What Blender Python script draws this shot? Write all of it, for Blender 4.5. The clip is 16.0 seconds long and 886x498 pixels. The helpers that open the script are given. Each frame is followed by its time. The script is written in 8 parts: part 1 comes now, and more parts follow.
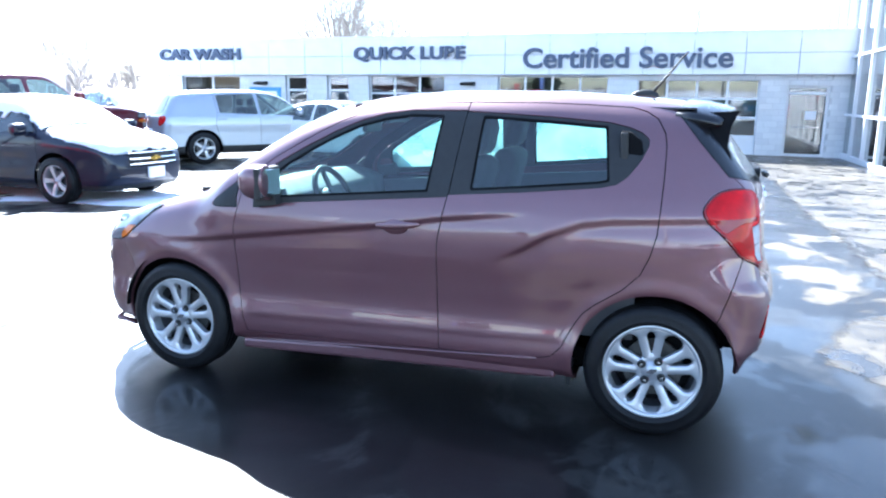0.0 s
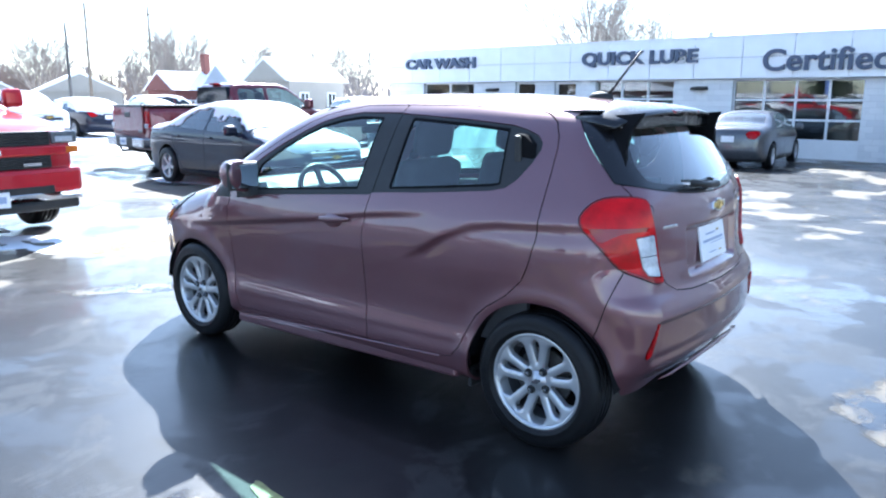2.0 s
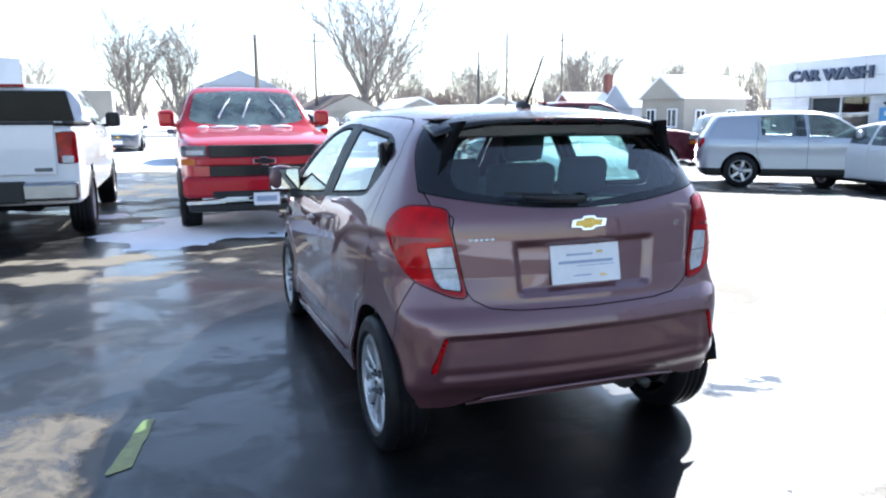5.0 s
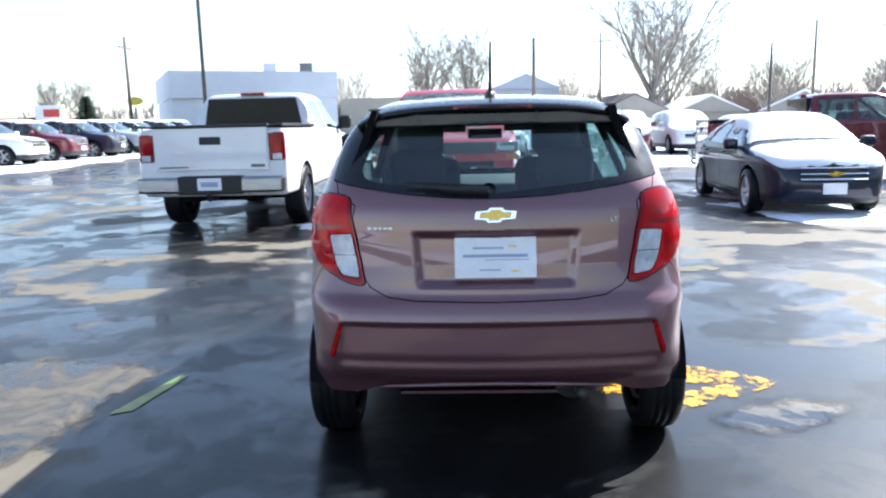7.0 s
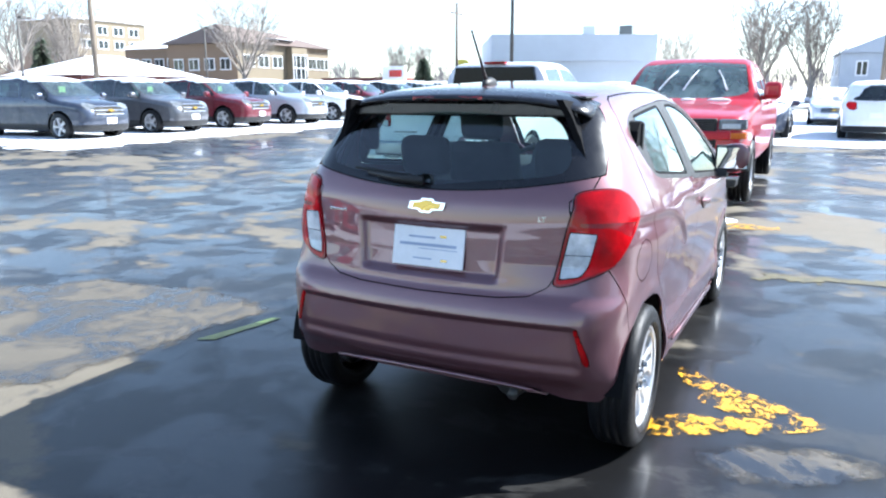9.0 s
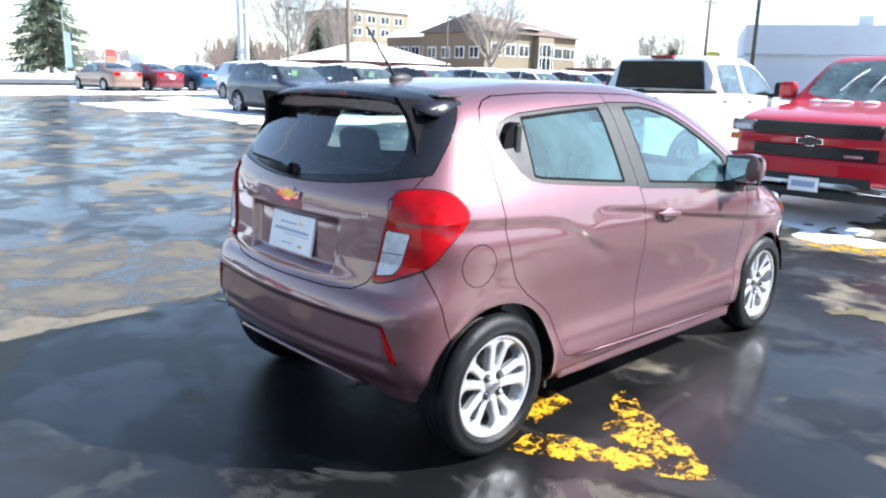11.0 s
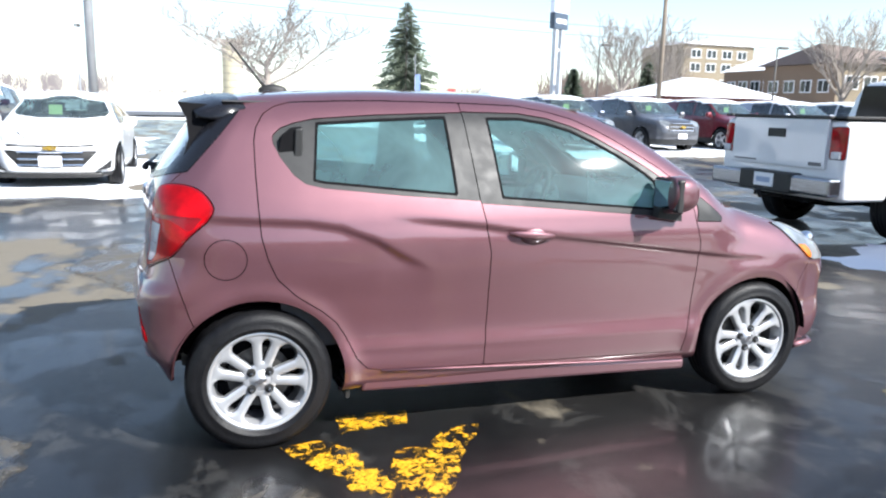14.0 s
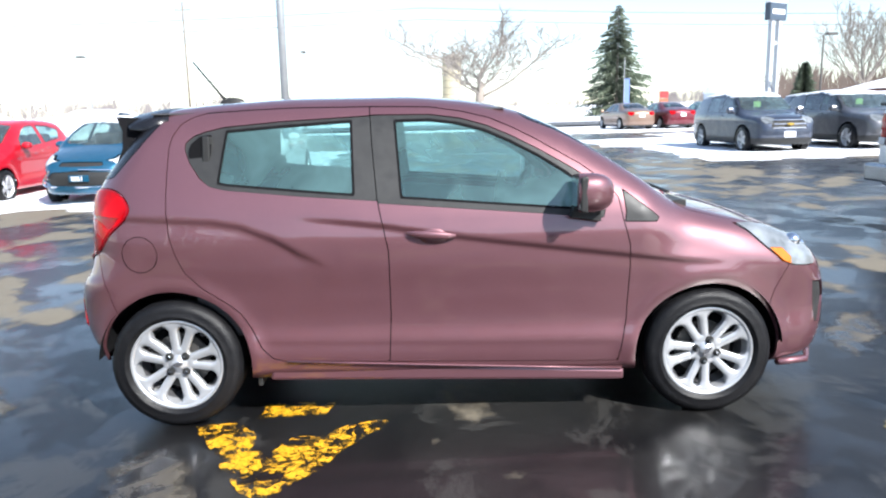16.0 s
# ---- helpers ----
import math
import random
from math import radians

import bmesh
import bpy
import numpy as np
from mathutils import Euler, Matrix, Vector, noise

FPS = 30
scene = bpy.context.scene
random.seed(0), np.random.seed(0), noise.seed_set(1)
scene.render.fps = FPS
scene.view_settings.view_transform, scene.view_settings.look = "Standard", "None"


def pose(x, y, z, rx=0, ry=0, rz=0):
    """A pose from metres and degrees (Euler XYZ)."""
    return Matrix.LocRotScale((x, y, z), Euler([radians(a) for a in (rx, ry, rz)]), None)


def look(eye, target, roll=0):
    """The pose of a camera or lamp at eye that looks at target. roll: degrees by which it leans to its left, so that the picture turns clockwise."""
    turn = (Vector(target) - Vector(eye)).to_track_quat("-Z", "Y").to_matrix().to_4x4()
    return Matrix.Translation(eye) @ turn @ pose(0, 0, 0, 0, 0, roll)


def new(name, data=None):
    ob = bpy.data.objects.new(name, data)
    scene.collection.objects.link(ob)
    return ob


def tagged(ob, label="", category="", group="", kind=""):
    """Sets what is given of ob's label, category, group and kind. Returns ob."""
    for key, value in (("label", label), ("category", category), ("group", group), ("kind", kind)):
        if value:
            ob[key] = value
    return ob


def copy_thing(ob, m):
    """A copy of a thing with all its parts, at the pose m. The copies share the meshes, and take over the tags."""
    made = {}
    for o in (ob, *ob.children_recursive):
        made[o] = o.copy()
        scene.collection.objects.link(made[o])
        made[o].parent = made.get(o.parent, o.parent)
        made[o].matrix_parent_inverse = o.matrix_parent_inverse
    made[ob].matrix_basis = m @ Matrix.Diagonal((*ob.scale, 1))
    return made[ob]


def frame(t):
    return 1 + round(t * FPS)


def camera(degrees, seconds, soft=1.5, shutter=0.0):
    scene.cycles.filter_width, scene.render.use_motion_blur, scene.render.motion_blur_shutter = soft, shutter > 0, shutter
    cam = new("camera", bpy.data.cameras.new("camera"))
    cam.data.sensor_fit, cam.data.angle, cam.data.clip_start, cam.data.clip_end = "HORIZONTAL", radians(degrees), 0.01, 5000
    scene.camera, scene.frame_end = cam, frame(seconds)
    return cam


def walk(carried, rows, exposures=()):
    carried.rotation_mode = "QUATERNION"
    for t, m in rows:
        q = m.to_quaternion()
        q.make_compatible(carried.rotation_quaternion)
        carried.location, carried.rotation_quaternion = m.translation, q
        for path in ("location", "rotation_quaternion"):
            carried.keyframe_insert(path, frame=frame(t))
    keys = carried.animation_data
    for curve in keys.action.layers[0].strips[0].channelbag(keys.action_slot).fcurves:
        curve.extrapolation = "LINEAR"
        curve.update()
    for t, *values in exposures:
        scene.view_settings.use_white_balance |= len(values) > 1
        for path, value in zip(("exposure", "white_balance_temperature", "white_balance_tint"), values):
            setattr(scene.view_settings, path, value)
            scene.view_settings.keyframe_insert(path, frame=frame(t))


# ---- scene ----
cam = camera(62.2, 16.0, 2.2)
PATH = [
    (0, (-1.26, 3.841, 1.434), (-0.654, 1.979, 1.026), 0.5),
    (0.5, (-1.647, 3.751, 1.435), (-0.871, 1.952, 1.031), -0.0),
    (1, (-1.978, 3.615, 1.429), (-1.041, 1.898, 1.014), -0.0),
    (1.5, (-2.287, 3.397, 1.42), (-1.206, 1.765, 1.009), 0.4),
    (2, (-2.672, 3.241, 1.429), (-1.456, 1.704, 1.033), 0.3),
    (2.5, (-2.961, 3.036, 1.409), (-1.634, 1.588, 1.029), -0.0),
    (3, (-3.21, 2.746, 1.403), (-1.758, 1.421, 1.031), -0.1),
    (3.5, (-3.537, 2.492, 1.402), (-1.969, 1.305, 1.04), -0.4),
    (3.7, (-3.634, 2.383, 1.401), (-2.022, 1.257, 1.036), -0.6),
    (5.8, (-4.262, 0.937, 1.355), (-2.335, 0.52, 1.019), -0.1),
    (6, (-4.295, 0.807, 1.341), (-2.356, 0.45, 1.004), -0.2),
    (6.5, (-4.393, 0.436, 1.35), (-2.425, 0.315, 1.014), -0.9),
    (7, (-4.33, 0.076, 1.322), (-2.36, 0.163, 0.991), -1.4),
    (7.5, (-4.29, -0.273, 1.319), (-2.34, 0.019, 0.984), -1.4),
    (8, (-4.305, -0.647, 1.349), (-2.401, -0.146, 0.995), -1.3),
    (8.5, (-4.195, -0.988, 1.35), (-2.349, -0.309, 0.991), -1.0),
    (8.7, (-4.138, -1.112, 1.385), (-2.331, -0.344, 1.002), -0.6),
    (11, (-3.214, -2.518, 1.453), (-1.857, -1.12, 1.002), 1.6),
    (11.5, (-2.92, -2.716, 1.434), (-1.659, -1.228, 0.99), 1.5),
    (12, (-2.637, -2.94, 1.445), (-1.491, -1.364, 0.996), 1.4),
    (12.5, (-2.374, -3.177, 1.456), (-1.34, -1.524, 1.011), 1.8),
    (13, (-2.035, -3.284, 1.397), (-1.118, -1.551, 1.004), 2.3),
    (13.5, (-1.716, -3.449, 1.378), (-0.926, -1.65, 1.005), 1.9),
    (14, (-1.392, -3.618, 1.388), (-0.772, -1.755, 1.009), 1.5),
    (14.5, (-1.05, -3.688, 1.373), (-0.573, -1.781, 1.004), 0.9),
    (15, (-0.721, -3.818, 1.367), (-0.379, -1.88, 1.011), -0.2),
    (15.5, (-0.402, -3.919, 1.377), (-0.211, -1.962, 1.014), -1.0),
    (16, (-0.066, -3.909, 1.364), (-0.023, -1.941, 1.005), -1.1),
]
walk(cam, [(t, look(eye, target, roll)) for t, eye, target, roll in PATH],
     [(0, 2.60, 5450, 8), (1.5, 2.15, 5500, 8), (3.0, 2.05, 5450, 7), (6, 1.50, 6050, 10), (8.5, 1.75, 5750, 7), (11, 1.62, 6000, 9), (13, 1.32, 6150, 9), (16, 1.32, 6150, 9)])

# ---- sky, sun ----
SUN = Vector((0.80, -0.95, 1.0)).normalized()
world = bpy.data.worlds.new("winter_sky")
scene.world = world
world.use_nodes = True
wn = world.node_tree
sky = wn.nodes.new("ShaderNodeTexSky")
sky.sky_type, sky.sun_disc = "NISHITA", False
sky.sun_elevation, sky.sun_rotation = math.asin(SUN.z), math.atan2(SUN.x, SUN.y)
sky.air_density, sky.dust_density, sky.ozone_density = 1.0, 0.35, 1.0
wn.nodes["Background"].inputs[1].default_value = 0.10
haze = wn.nodes.new("ShaderNodeHueSaturation")
haze.inputs["Saturation"].default_value = 0.85
wn.links.new(sky.outputs[0], haze.inputs["Color"])
wn.links.new(haze.outputs[0], wn.nodes["Background"].inputs[0])
sun = new("sun", bpy.data.lights.new("sun", "SUN"))
sun.data.energy, sun.data.angle, sun.data.color = 5.0, radians(0.55), (1.0, 0.95, 0.88)
sun.matrix_world = look(SUN * 50, (0, 0, 0))


# ---- materials ----
MATS = {}


class Mat:
    """A node material with short ways to add nodes."""

    def __init__(self, name, color=(0.5, 0.5, 0.5), rough=0.5, metal=0.0):
        self.m = bpy.data.materials.new(name)
        self.m.use_nodes = True
        self.t = self.m.node_tree
        self.b = self.t.nodes["Principled BSDF"]
        self.out = self.t.nodes["Material Output"]
        self.set("Base Color", (*color, 1)).set("Roughness", rough).set("Metallic", metal)
        MATS[name] = self.m

    def set(self, key, value):
        self.b.inputs[key].default_value = value
        return self

    def node(self, kind, **inputs):
        n = self.t.nodes.new(kind)
        for key, value in inputs.items():
            self.put(n, key.replace("_", " "), value)
        return n

    def put(self, n, key, value):
        sock = n.inputs[int(key)] if key.isdigit() else n.inputs[key]
        if isinstance(value, bpy.types.NodeSocket):
            self.t.links.new(value, sock)
        else:
            sock.default_value = value

    def coords(self, kind="Object"):
        tc = self.t.nodes.new("ShaderNodeTexCoord").outputs[kind]
        return tc

    def pos(self):
        return self.t.nodes.new("ShaderNodeNewGeometry").outputs["Position"]

    def noise(self, scale, detail=4.0, rough=0.6, vec=None, distortion=0.0):
        n = self.node("ShaderNodeTexNoise", Scale=scale, Detail=detail, Roughness=rough, Distortion=distortion)
        self.put(n, "Vector", vec if vec is not None else self.coords())
        return n.outputs["Fac"]

    def ramp(self, fac, a, b, ca=(0, 0, 0, 1), cb=(1, 1, 1, 1)):
        n = self.node("ShaderNodeValToRGB", Fac=fac)
        e = n.color_ramp.elements
        e[0].position, e[1].position, e[0].color, e[1].color = a, b, ca, cb
        return n.outputs["Color"]

    def mix(self, fac, a, b):
        n = self.t.nodes.new("ShaderNodeMix")
        n.data_type = "RGBA"
        for sock, value in ((n.inputs["Factor"], fac), (n.inputs[6], a), (n.inputs[7], b)):
            if isinstance(value, bpy.types.NodeSocket):
                self.t.links.new(value, sock)
            else:
                sock.default_value = value if not isinstance(value, tuple) or len(value) == 4 else (*value, 1)
        return n.outputs[2]

    def maths(self, op, a, b=0.0):
        n = self.t.nodes.new("ShaderNodeMath")
        n.operation = op
        for k, value in enumerate((a, b)):
            if isinstance(value, bpy.types.NodeSocket):
                self.t.links.new(value, n.inputs[k])
            else:
                n.inputs[k].default_value = value
        return n.outputs[0]

    def bump(self, height, strength=0.3, distance=0.02):
        n = self.node("ShaderNodeBump", Strength=strength, Distance=distance, Height=height)
        self.t.links.new(n.outputs[0], self.b.inputs["Normal"])
        return self

    def link(self, sock, key):
        self.t.links.new(sock, self.b.inputs[key])
        return self


def simple(name, color, rough=0.5, metal=0.0, vary=0.12, scale=30.0, bump=0.0):
    """A material whose colour and gloss vary a little at two scales."""
    m = Mat(name, color, rough, metal)
    f = m.mix(0.5, m.noise(scale), m.noise(scale * 0.12))
    lo = tuple(c * (1 - vary) for c in color)
    hi = tuple(min(1, c * (1 + vary)) for c in color)
    m.link(m.ramp(f, 0.35, 0.65, (*lo, 1), (*hi, 1)), "Base Color")
    m.link(m.ramp(m.noise(scale * 0.5), 0.3, 0.7, (rough * 0.85,) * 3 + (1,), (min(1, rough * 1.2),) * 3 + (1,)), "Roughness")
    if bump:
        m.bump(m.noise(scale * 3), bump, 0.01)
    return m.m


def paint(name, color, metal=0.3, rough=0.32, dirt=0.0):
    """Car paint: flake under clear coat, with road salt dust low down in patches of its own."""
    m = Mat(name, color, rough, metal)
    flake = m.ramp(m.noise(900, 1), 0.4, 0.6, tuple(c * 0.9 for c in color) + (1,), tuple(min(1, c * 1.1) for c in color) + (1,))
    dust = m.maths("MULTIPLY", m.ramp(m.noise(5, 6, 0.7), 0.45, 0.75), dirt)
    m.link(m.mix(dust, flake, (0.42, 0.40, 0.38)), "Base Color")
    m.link(m.maths("ADD", m.maths("MULTIPLY", m.ramp(m.noise(14, 5), 0.4, 0.7), 0.06 + dirt * 0.3), rough), "Roughness")
    m.set("Coat Weight", 1.0).set("Coat Roughness", 0.025).set("Specular IOR Level", 0.2)
    return m.m


def glass(name, tint, gloss=1.0, veil=0.0, veil_color=(0.5, 0.6, 0.62), scale=2.5):
    """Window glass: see-through tint and a Fresnel reflection, with a patchy milky veil where it has any."""
    m = Mat(name)
    tr = m.node("ShaderNodeBsdfTransparent", Color=(*tint, 1))
    base = tr.outputs[0]
    if veil:
        dif_a = m.node("ShaderNodeBsdfDiffuse", Color=(*veil_color, 1))
        dif_b = m.node("ShaderNodeBsdfTranslucent", Color=(*(min(0.8, c * 2.4) for c in veil_color), 1))
        dif = m.t.nodes.new("ShaderNodeMixShader")
        dif.inputs[0].default_value = 0.5
        m.t.links.new(dif_a.outputs[0], dif.inputs[1])
        m.t.links.new(dif_b.outputs[0], dif.inputs[2])
        mx0 = m.t.nodes.new("ShaderNodeMixShader")
        f = m.maths("MULTIPLY", m.ramp(m.noise(scale, 4, 0.55, distortion=0.5), 0.30, 0.68, (0.25, 0.25, 0.25, 1)), veil)
        m.t.links.new(f, mx0.inputs[0])
        m.t.links.new(base, mx0.inputs[1])
        m.t.links.new(dif.outputs[0], mx0.inputs[2])
        base = mx0.outputs[0]
    gl = m.node("ShaderNodeBsdfGlossy", Roughness=0.02, Color=(gloss, gloss, gloss, 1))
    fr = m.node("ShaderNodeLayerWeight", Blend=0.5)
    gain = m.maths("ADD", m.maths("MULTIPLY", m.maths("POWER", fr.outputs["Facing"], 3.5), 0.90), 0.08)
    mx = m.t.nodes.new("ShaderNodeMixShader")
    m.t.links.new(gain, mx.inputs[0])
    m.t.links.new(base, mx.inputs[1])
    m.t.links.new(gl.outputs[0], mx.inputs[2])
    m.t.links.new(mx.outputs[0], m.out.inputs["Surface"])
    return m.m


HERO_PAINT = paint("plum_metallic_paint", (0.148, 0.061, 0.072), 0.58, 0.43, 0.004)
HERO_PAINT.node_tree.nodes["Principled BSDF"].inputs["Coat IOR"].default_value = 1.66
HERO_PAINT.node_tree.nodes["Principled BSDF"].inputs["Specular IOR Level"].default_value = 0.5
BLACK_TRIM = simple("black_satin_trim", (0.024, 0.024, 0.024), 0.48, 0.0, 0.2)
BLACK_TRIM.node_tree.nodes["Principled BSDF"].inputs["Specular IOR Level"].default_value = 0.3
BLACK_GLOSS = simple("black_gloss_plastic", (0.008, 0.008, 0.01), 0.24, 0.0, 0.1)
DARK_LINER = simple("dark_liner", (0.006, 0.006, 0.007), 0.9, 0.0, 0.2)
DARK_LINER.node_tree.nodes["Principled BSDF"].inputs["Specular IOR Level"].default_value = 0.1
RUBBER = simple("tyre_rubber", (0.007, 0.007, 0.008), 0.42, 0.0, 0.3, 40, 0.3)
RUBBER.node_tree.nodes["Principled BSDF"].inputs["Specular IOR Level"].default_value = 0.22
ALLOY = simple("silver_alloy", (0.52, 0.53, 0.55), 0.32, 0.65, 0.08, 9)
ALLOY_DARK = simple("dark_alloy", (0.12, 0.12, 0.13), 0.45, 0.6, 0.15)
BUMPER_STEEL = simple("bumper_steel", (0.30, 0.31, 0.33), 0.22, 1.0, 0.15, 5)
CHROME = simple("chrome", (0.85, 0.85, 0.87), 0.08, 1.0, 0.03)
GOLD = simple("gold_badge", (0.58, 0.39, 0.09), 0.25, 0.7, 0.1)
DISC = simple("brake_steel", (0.07, 0.067, 0.064), 0.5, 0.5, 0.25)
SEAT = simple("charcoal_seat_cloth", (0.03, 0.03, 0.034), 0.9, 0.0, 0.25, 120, 0.2)
CABIN = simple("grey_cabin_plastic", (0.05, 0.05, 0.055), 0.6, 0.0, 0.15)
GLASS_SIDE = glass("misted_side_glass", (0.48, 0.74, 0.75), 1.0, 0.72, (0.155, 0.29, 0.285), 2.6)
GLASS_CLEAR = glass("green_tinted_glass", (0.76, 0.96, 0.92))
GLASS_REAR = glass("privacy_glass", (0.74, 0.87, 0.87))
# the veil of these two paints in pale sky reflected by the glass
GLASS_FAR = glass("car_window_glass", (0.56, 0.72, 0.69), 1.0, 0.26, (0.40, 0.52, 0.51), 5.0)
GLASS_SCREEN = glass("frosty_windscreen_glass", (0.62, 0.82, 0.80), 1.0, 0.50, (0.42, 0.58, 0.57), 4.0)
GLASS_DARK = glass("dark_tinted_glass", (0.26, 0.34, 0.335), 1.0, 0.08, (0.4, 0.45, 0.45), 5.0)
HOUSE_PANE = simple("house_window_glass", (0.016, 0.022, 0.026), 0.06, 0.0, 0.3)
CAB_PANE = simple("dark_cab_glass", (0.006, 0.009, 0.014), 0.06, 0.0, 0.3)
CAB_PANE.node_tree.nodes["Principled BSDF"].inputs["Specular IOR Level"].default_value = 0.12
RED_LENS = simple("red_lamp_lens", (0.36, 0.001, 0.004), 0.05, 0.0, 0.7, 11)
RED_LENS.node_tree.nodes["Principled BSDF"].inputs["Specular IOR Level"].default_value = 0.22
DARK_RED_LENS = simple("dark_red_lamp_lens", (0.22, 0.002, 0.006), 0.10, 0.0, 0.15)
WHITE_LENS = simple("clear_lamp_lens", (0.46, 0.48, 0.51), 0.10, 0.1, 0.3, 40)
HEAD_LENS = simple("headlamp_lens", (0.20, 0.215, 0.225), 0.05, 0.35, 0.75, 9)
AMBER_LENS = simple("amber_lamp_lens", (0.56, 0.14, 0.012), 0.15, 0.0, 0.08)
PLATE_WHITE = simple("white_plate", (0.78, 0.78, 0.80), 0.4, 0.0, 0.05)
INK_BLUE = simple("blue_grey_ink", (0.30, 0.36, 0.50), 0.5, 0.0, 0.1)
SNOW = simple("snow", (0.80, 0.82, 0.86), 0.75, 0.0, 0.04, 3, 0.6)
WHITE_PAINT = paint("white_paint", (0.72, 0.72, 0.73), 0.0, 0.35, 0.10)
SILVER_PAINT = paint("silver_paint", (0.42, 0.45, 0.50), 0.5, 0.32, 0.10)
GREY_PAINT = paint("grey_paint", (0.085, 0.088, 0.10), 0.5, 0.33, 0.12)
CHARCOAL_PAINT = paint("charcoal_paint", (0.045, 0.056, 0.085), 0.5, 0.33, 0.12)
BLACK_PAINT = paint("black_paint", (0.006, 0.009, 0.024), 0.0, 0.5, 0.0)
BLACK_PAINT.node_tree.nodes["Principled BSDF"].inputs["Coat Weight"].default_value = 0.75
BLACK_PAINT.node_tree.nodes["Principled BSDF"].inputs["Specular IOR Level"].default_value = 0.2
RED_PAINT = paint("bright_red_paint", (0.40, 0.006, 0.018), 0.15, 0.3, 0.02)
RED_PAINT.node_tree.nodes["Principled BSDF"].inputs["Coat Weight"].default_value = 0.7
MAROON_PAINT = paint("maroon_paint", (0.12, 0.010, 0.02), 0.3, 0.32, 0.10)
BLUE_PAINT = paint("blue_paint", (0.010, 0.080, 0.15), 0.4, 0.32, 0.06)
TAN_PAINT = paint("tan_paint", (0.20, 0.13, 0.095), 0.4, 0.32, 0.10)
TEAL_PAINT = paint("teal_paint", (0.03, 0.12, 0.14), 0.3, 0.32, 0.10)


# ---- mesh helpers ----
def mesh_from(name, verts, faces, smooth=False):
    me = bpy.data.meshes.new(name)
    me.from_pydata([tuple(map(float, v)) for v in verts], [], [tuple(map(int, f)) for f in faces])
    me.validate()
    if smooth:
        me.polygons.foreach_set("use_smooth", [True] * len(me.polygons))
    me.update()
    return me


def put(name, me, material, parent=None, label="", m=None):
    """Link a mesh as one object, as a part where a parent is given."""
    ob = new(name, me)
    if material is not None and not me.materials:
        me.materials.append(material)
    if parent is not None:
        ob.parent = parent
    if m is not None:
        ob.matrix_basis = m
    if label:
        tagged(ob, label)
    return ob


def part(name, bm, material, parent=None, label="", smooth=False, m=None):
    me = bpy.data.meshes.new(name)
    bmesh.ops.recalc_face_normals(bm, faces=bm.faces)
    bm.to_mesh(me)
    bm.free()
    if smooth:
        me.polygons.foreach_set("use_smooth", [True] * len(me.polygons))
    return put(name, me, material, parent, label, m)


def thing(name, m, label, category, group="", kind=""):
    ob = new(name)
    ob.empty_display_size = 0.2
    ob.matrix_basis = m
    return tagged(ob, label, category, group, kind)


def add_box(bm, x0, x1, y0, y1, z0, z1, bevel=0.0):
    r = bmesh.ops.create_cube(bm, size=1.0, matrix=Matrix.LocRotScale(((x0 + x1) / 2, (y0 + y1) / 2, (z0 + z1) / 2), None, (abs(x1 - x0), abs(y1 - y0), abs(z1 - z0))))
    if bevel:
        es = list({e for v in r["verts"] for e in v.link_edges})
        bmesh.ops.bevel(bm, geom=es, offset=bevel, segments=2, affect="EDGES", profile=0.5)
    return bm


def box(x0, x1, y0, y1, z0, z1, bevel=0.0):
    return add_box(bmesh.new(), x0, x1, y0, y1, z0, z1, bevel)


def add_tube(bm, points, radii, seg=8):
    """A round bar through points, one radius at each."""
    pts = [Vector(p) for p in points]
    rings = []
    for i, p in enumerate(pts):
        d = (pts[min(i + 1, len(pts) - 1)] - pts[max(i - 1, 0)]).normalized()
        a = d.orthogonal().normalized()
        b = d.cross(a)
        r = radii[i] if hasattr(radii, "__len__") else radii
        rings.append([bm.verts.new(p + (a * math.cos(k) + b * math.sin(k)) * r) for k in [2 * math.pi * j / seg for j in range(seg)]])
    for i in range(len(rings) - 1):
        q, s = rings[i], rings[i + 1]
        # match the nearest start corner so that bars do not twist
        o = min(range(seg), key=lambda k: (s[k].co - q[0].co).length)
        for j in range(seg):
            bm.faces.new((q[j], q[(j + 1) % seg], s[(j + 1 + o) % seg], s[(j + o) % seg]))
    bm.faces.new(rings[0][::-1])
    bm.faces.new(rings[-1])
    return bm


def tube(points, radii, seg=8):
    return add_tube(bmesh.new(), points, radii, seg)


def turned(profile, seg=32, axis="y", closed=False):
    """A lathe form from (radius, along) pairs round an axis."""
    bm = bmesh.new()
    rings = []
    for r, a in profile:
        ring = []
        for k in range(seg):
            c, s = math.cos(2 * math.pi * k / seg) * r, math.sin(2 * math.pi * k / seg) * r
            ring.append(bm.verts.new((c, a, s) if axis == "y" else (c, s, a)))
        rings.append(ring)
    pairs = list(zip(rings, rings[1:])) + ([(rings[-1], rings[0])] if closed else [])
    for q, s in pairs:
        for k in range(seg):
            bm.faces.new((q[k], q[(k + 1) % seg], s[(k + 1) % seg], s[k]))
    return bm


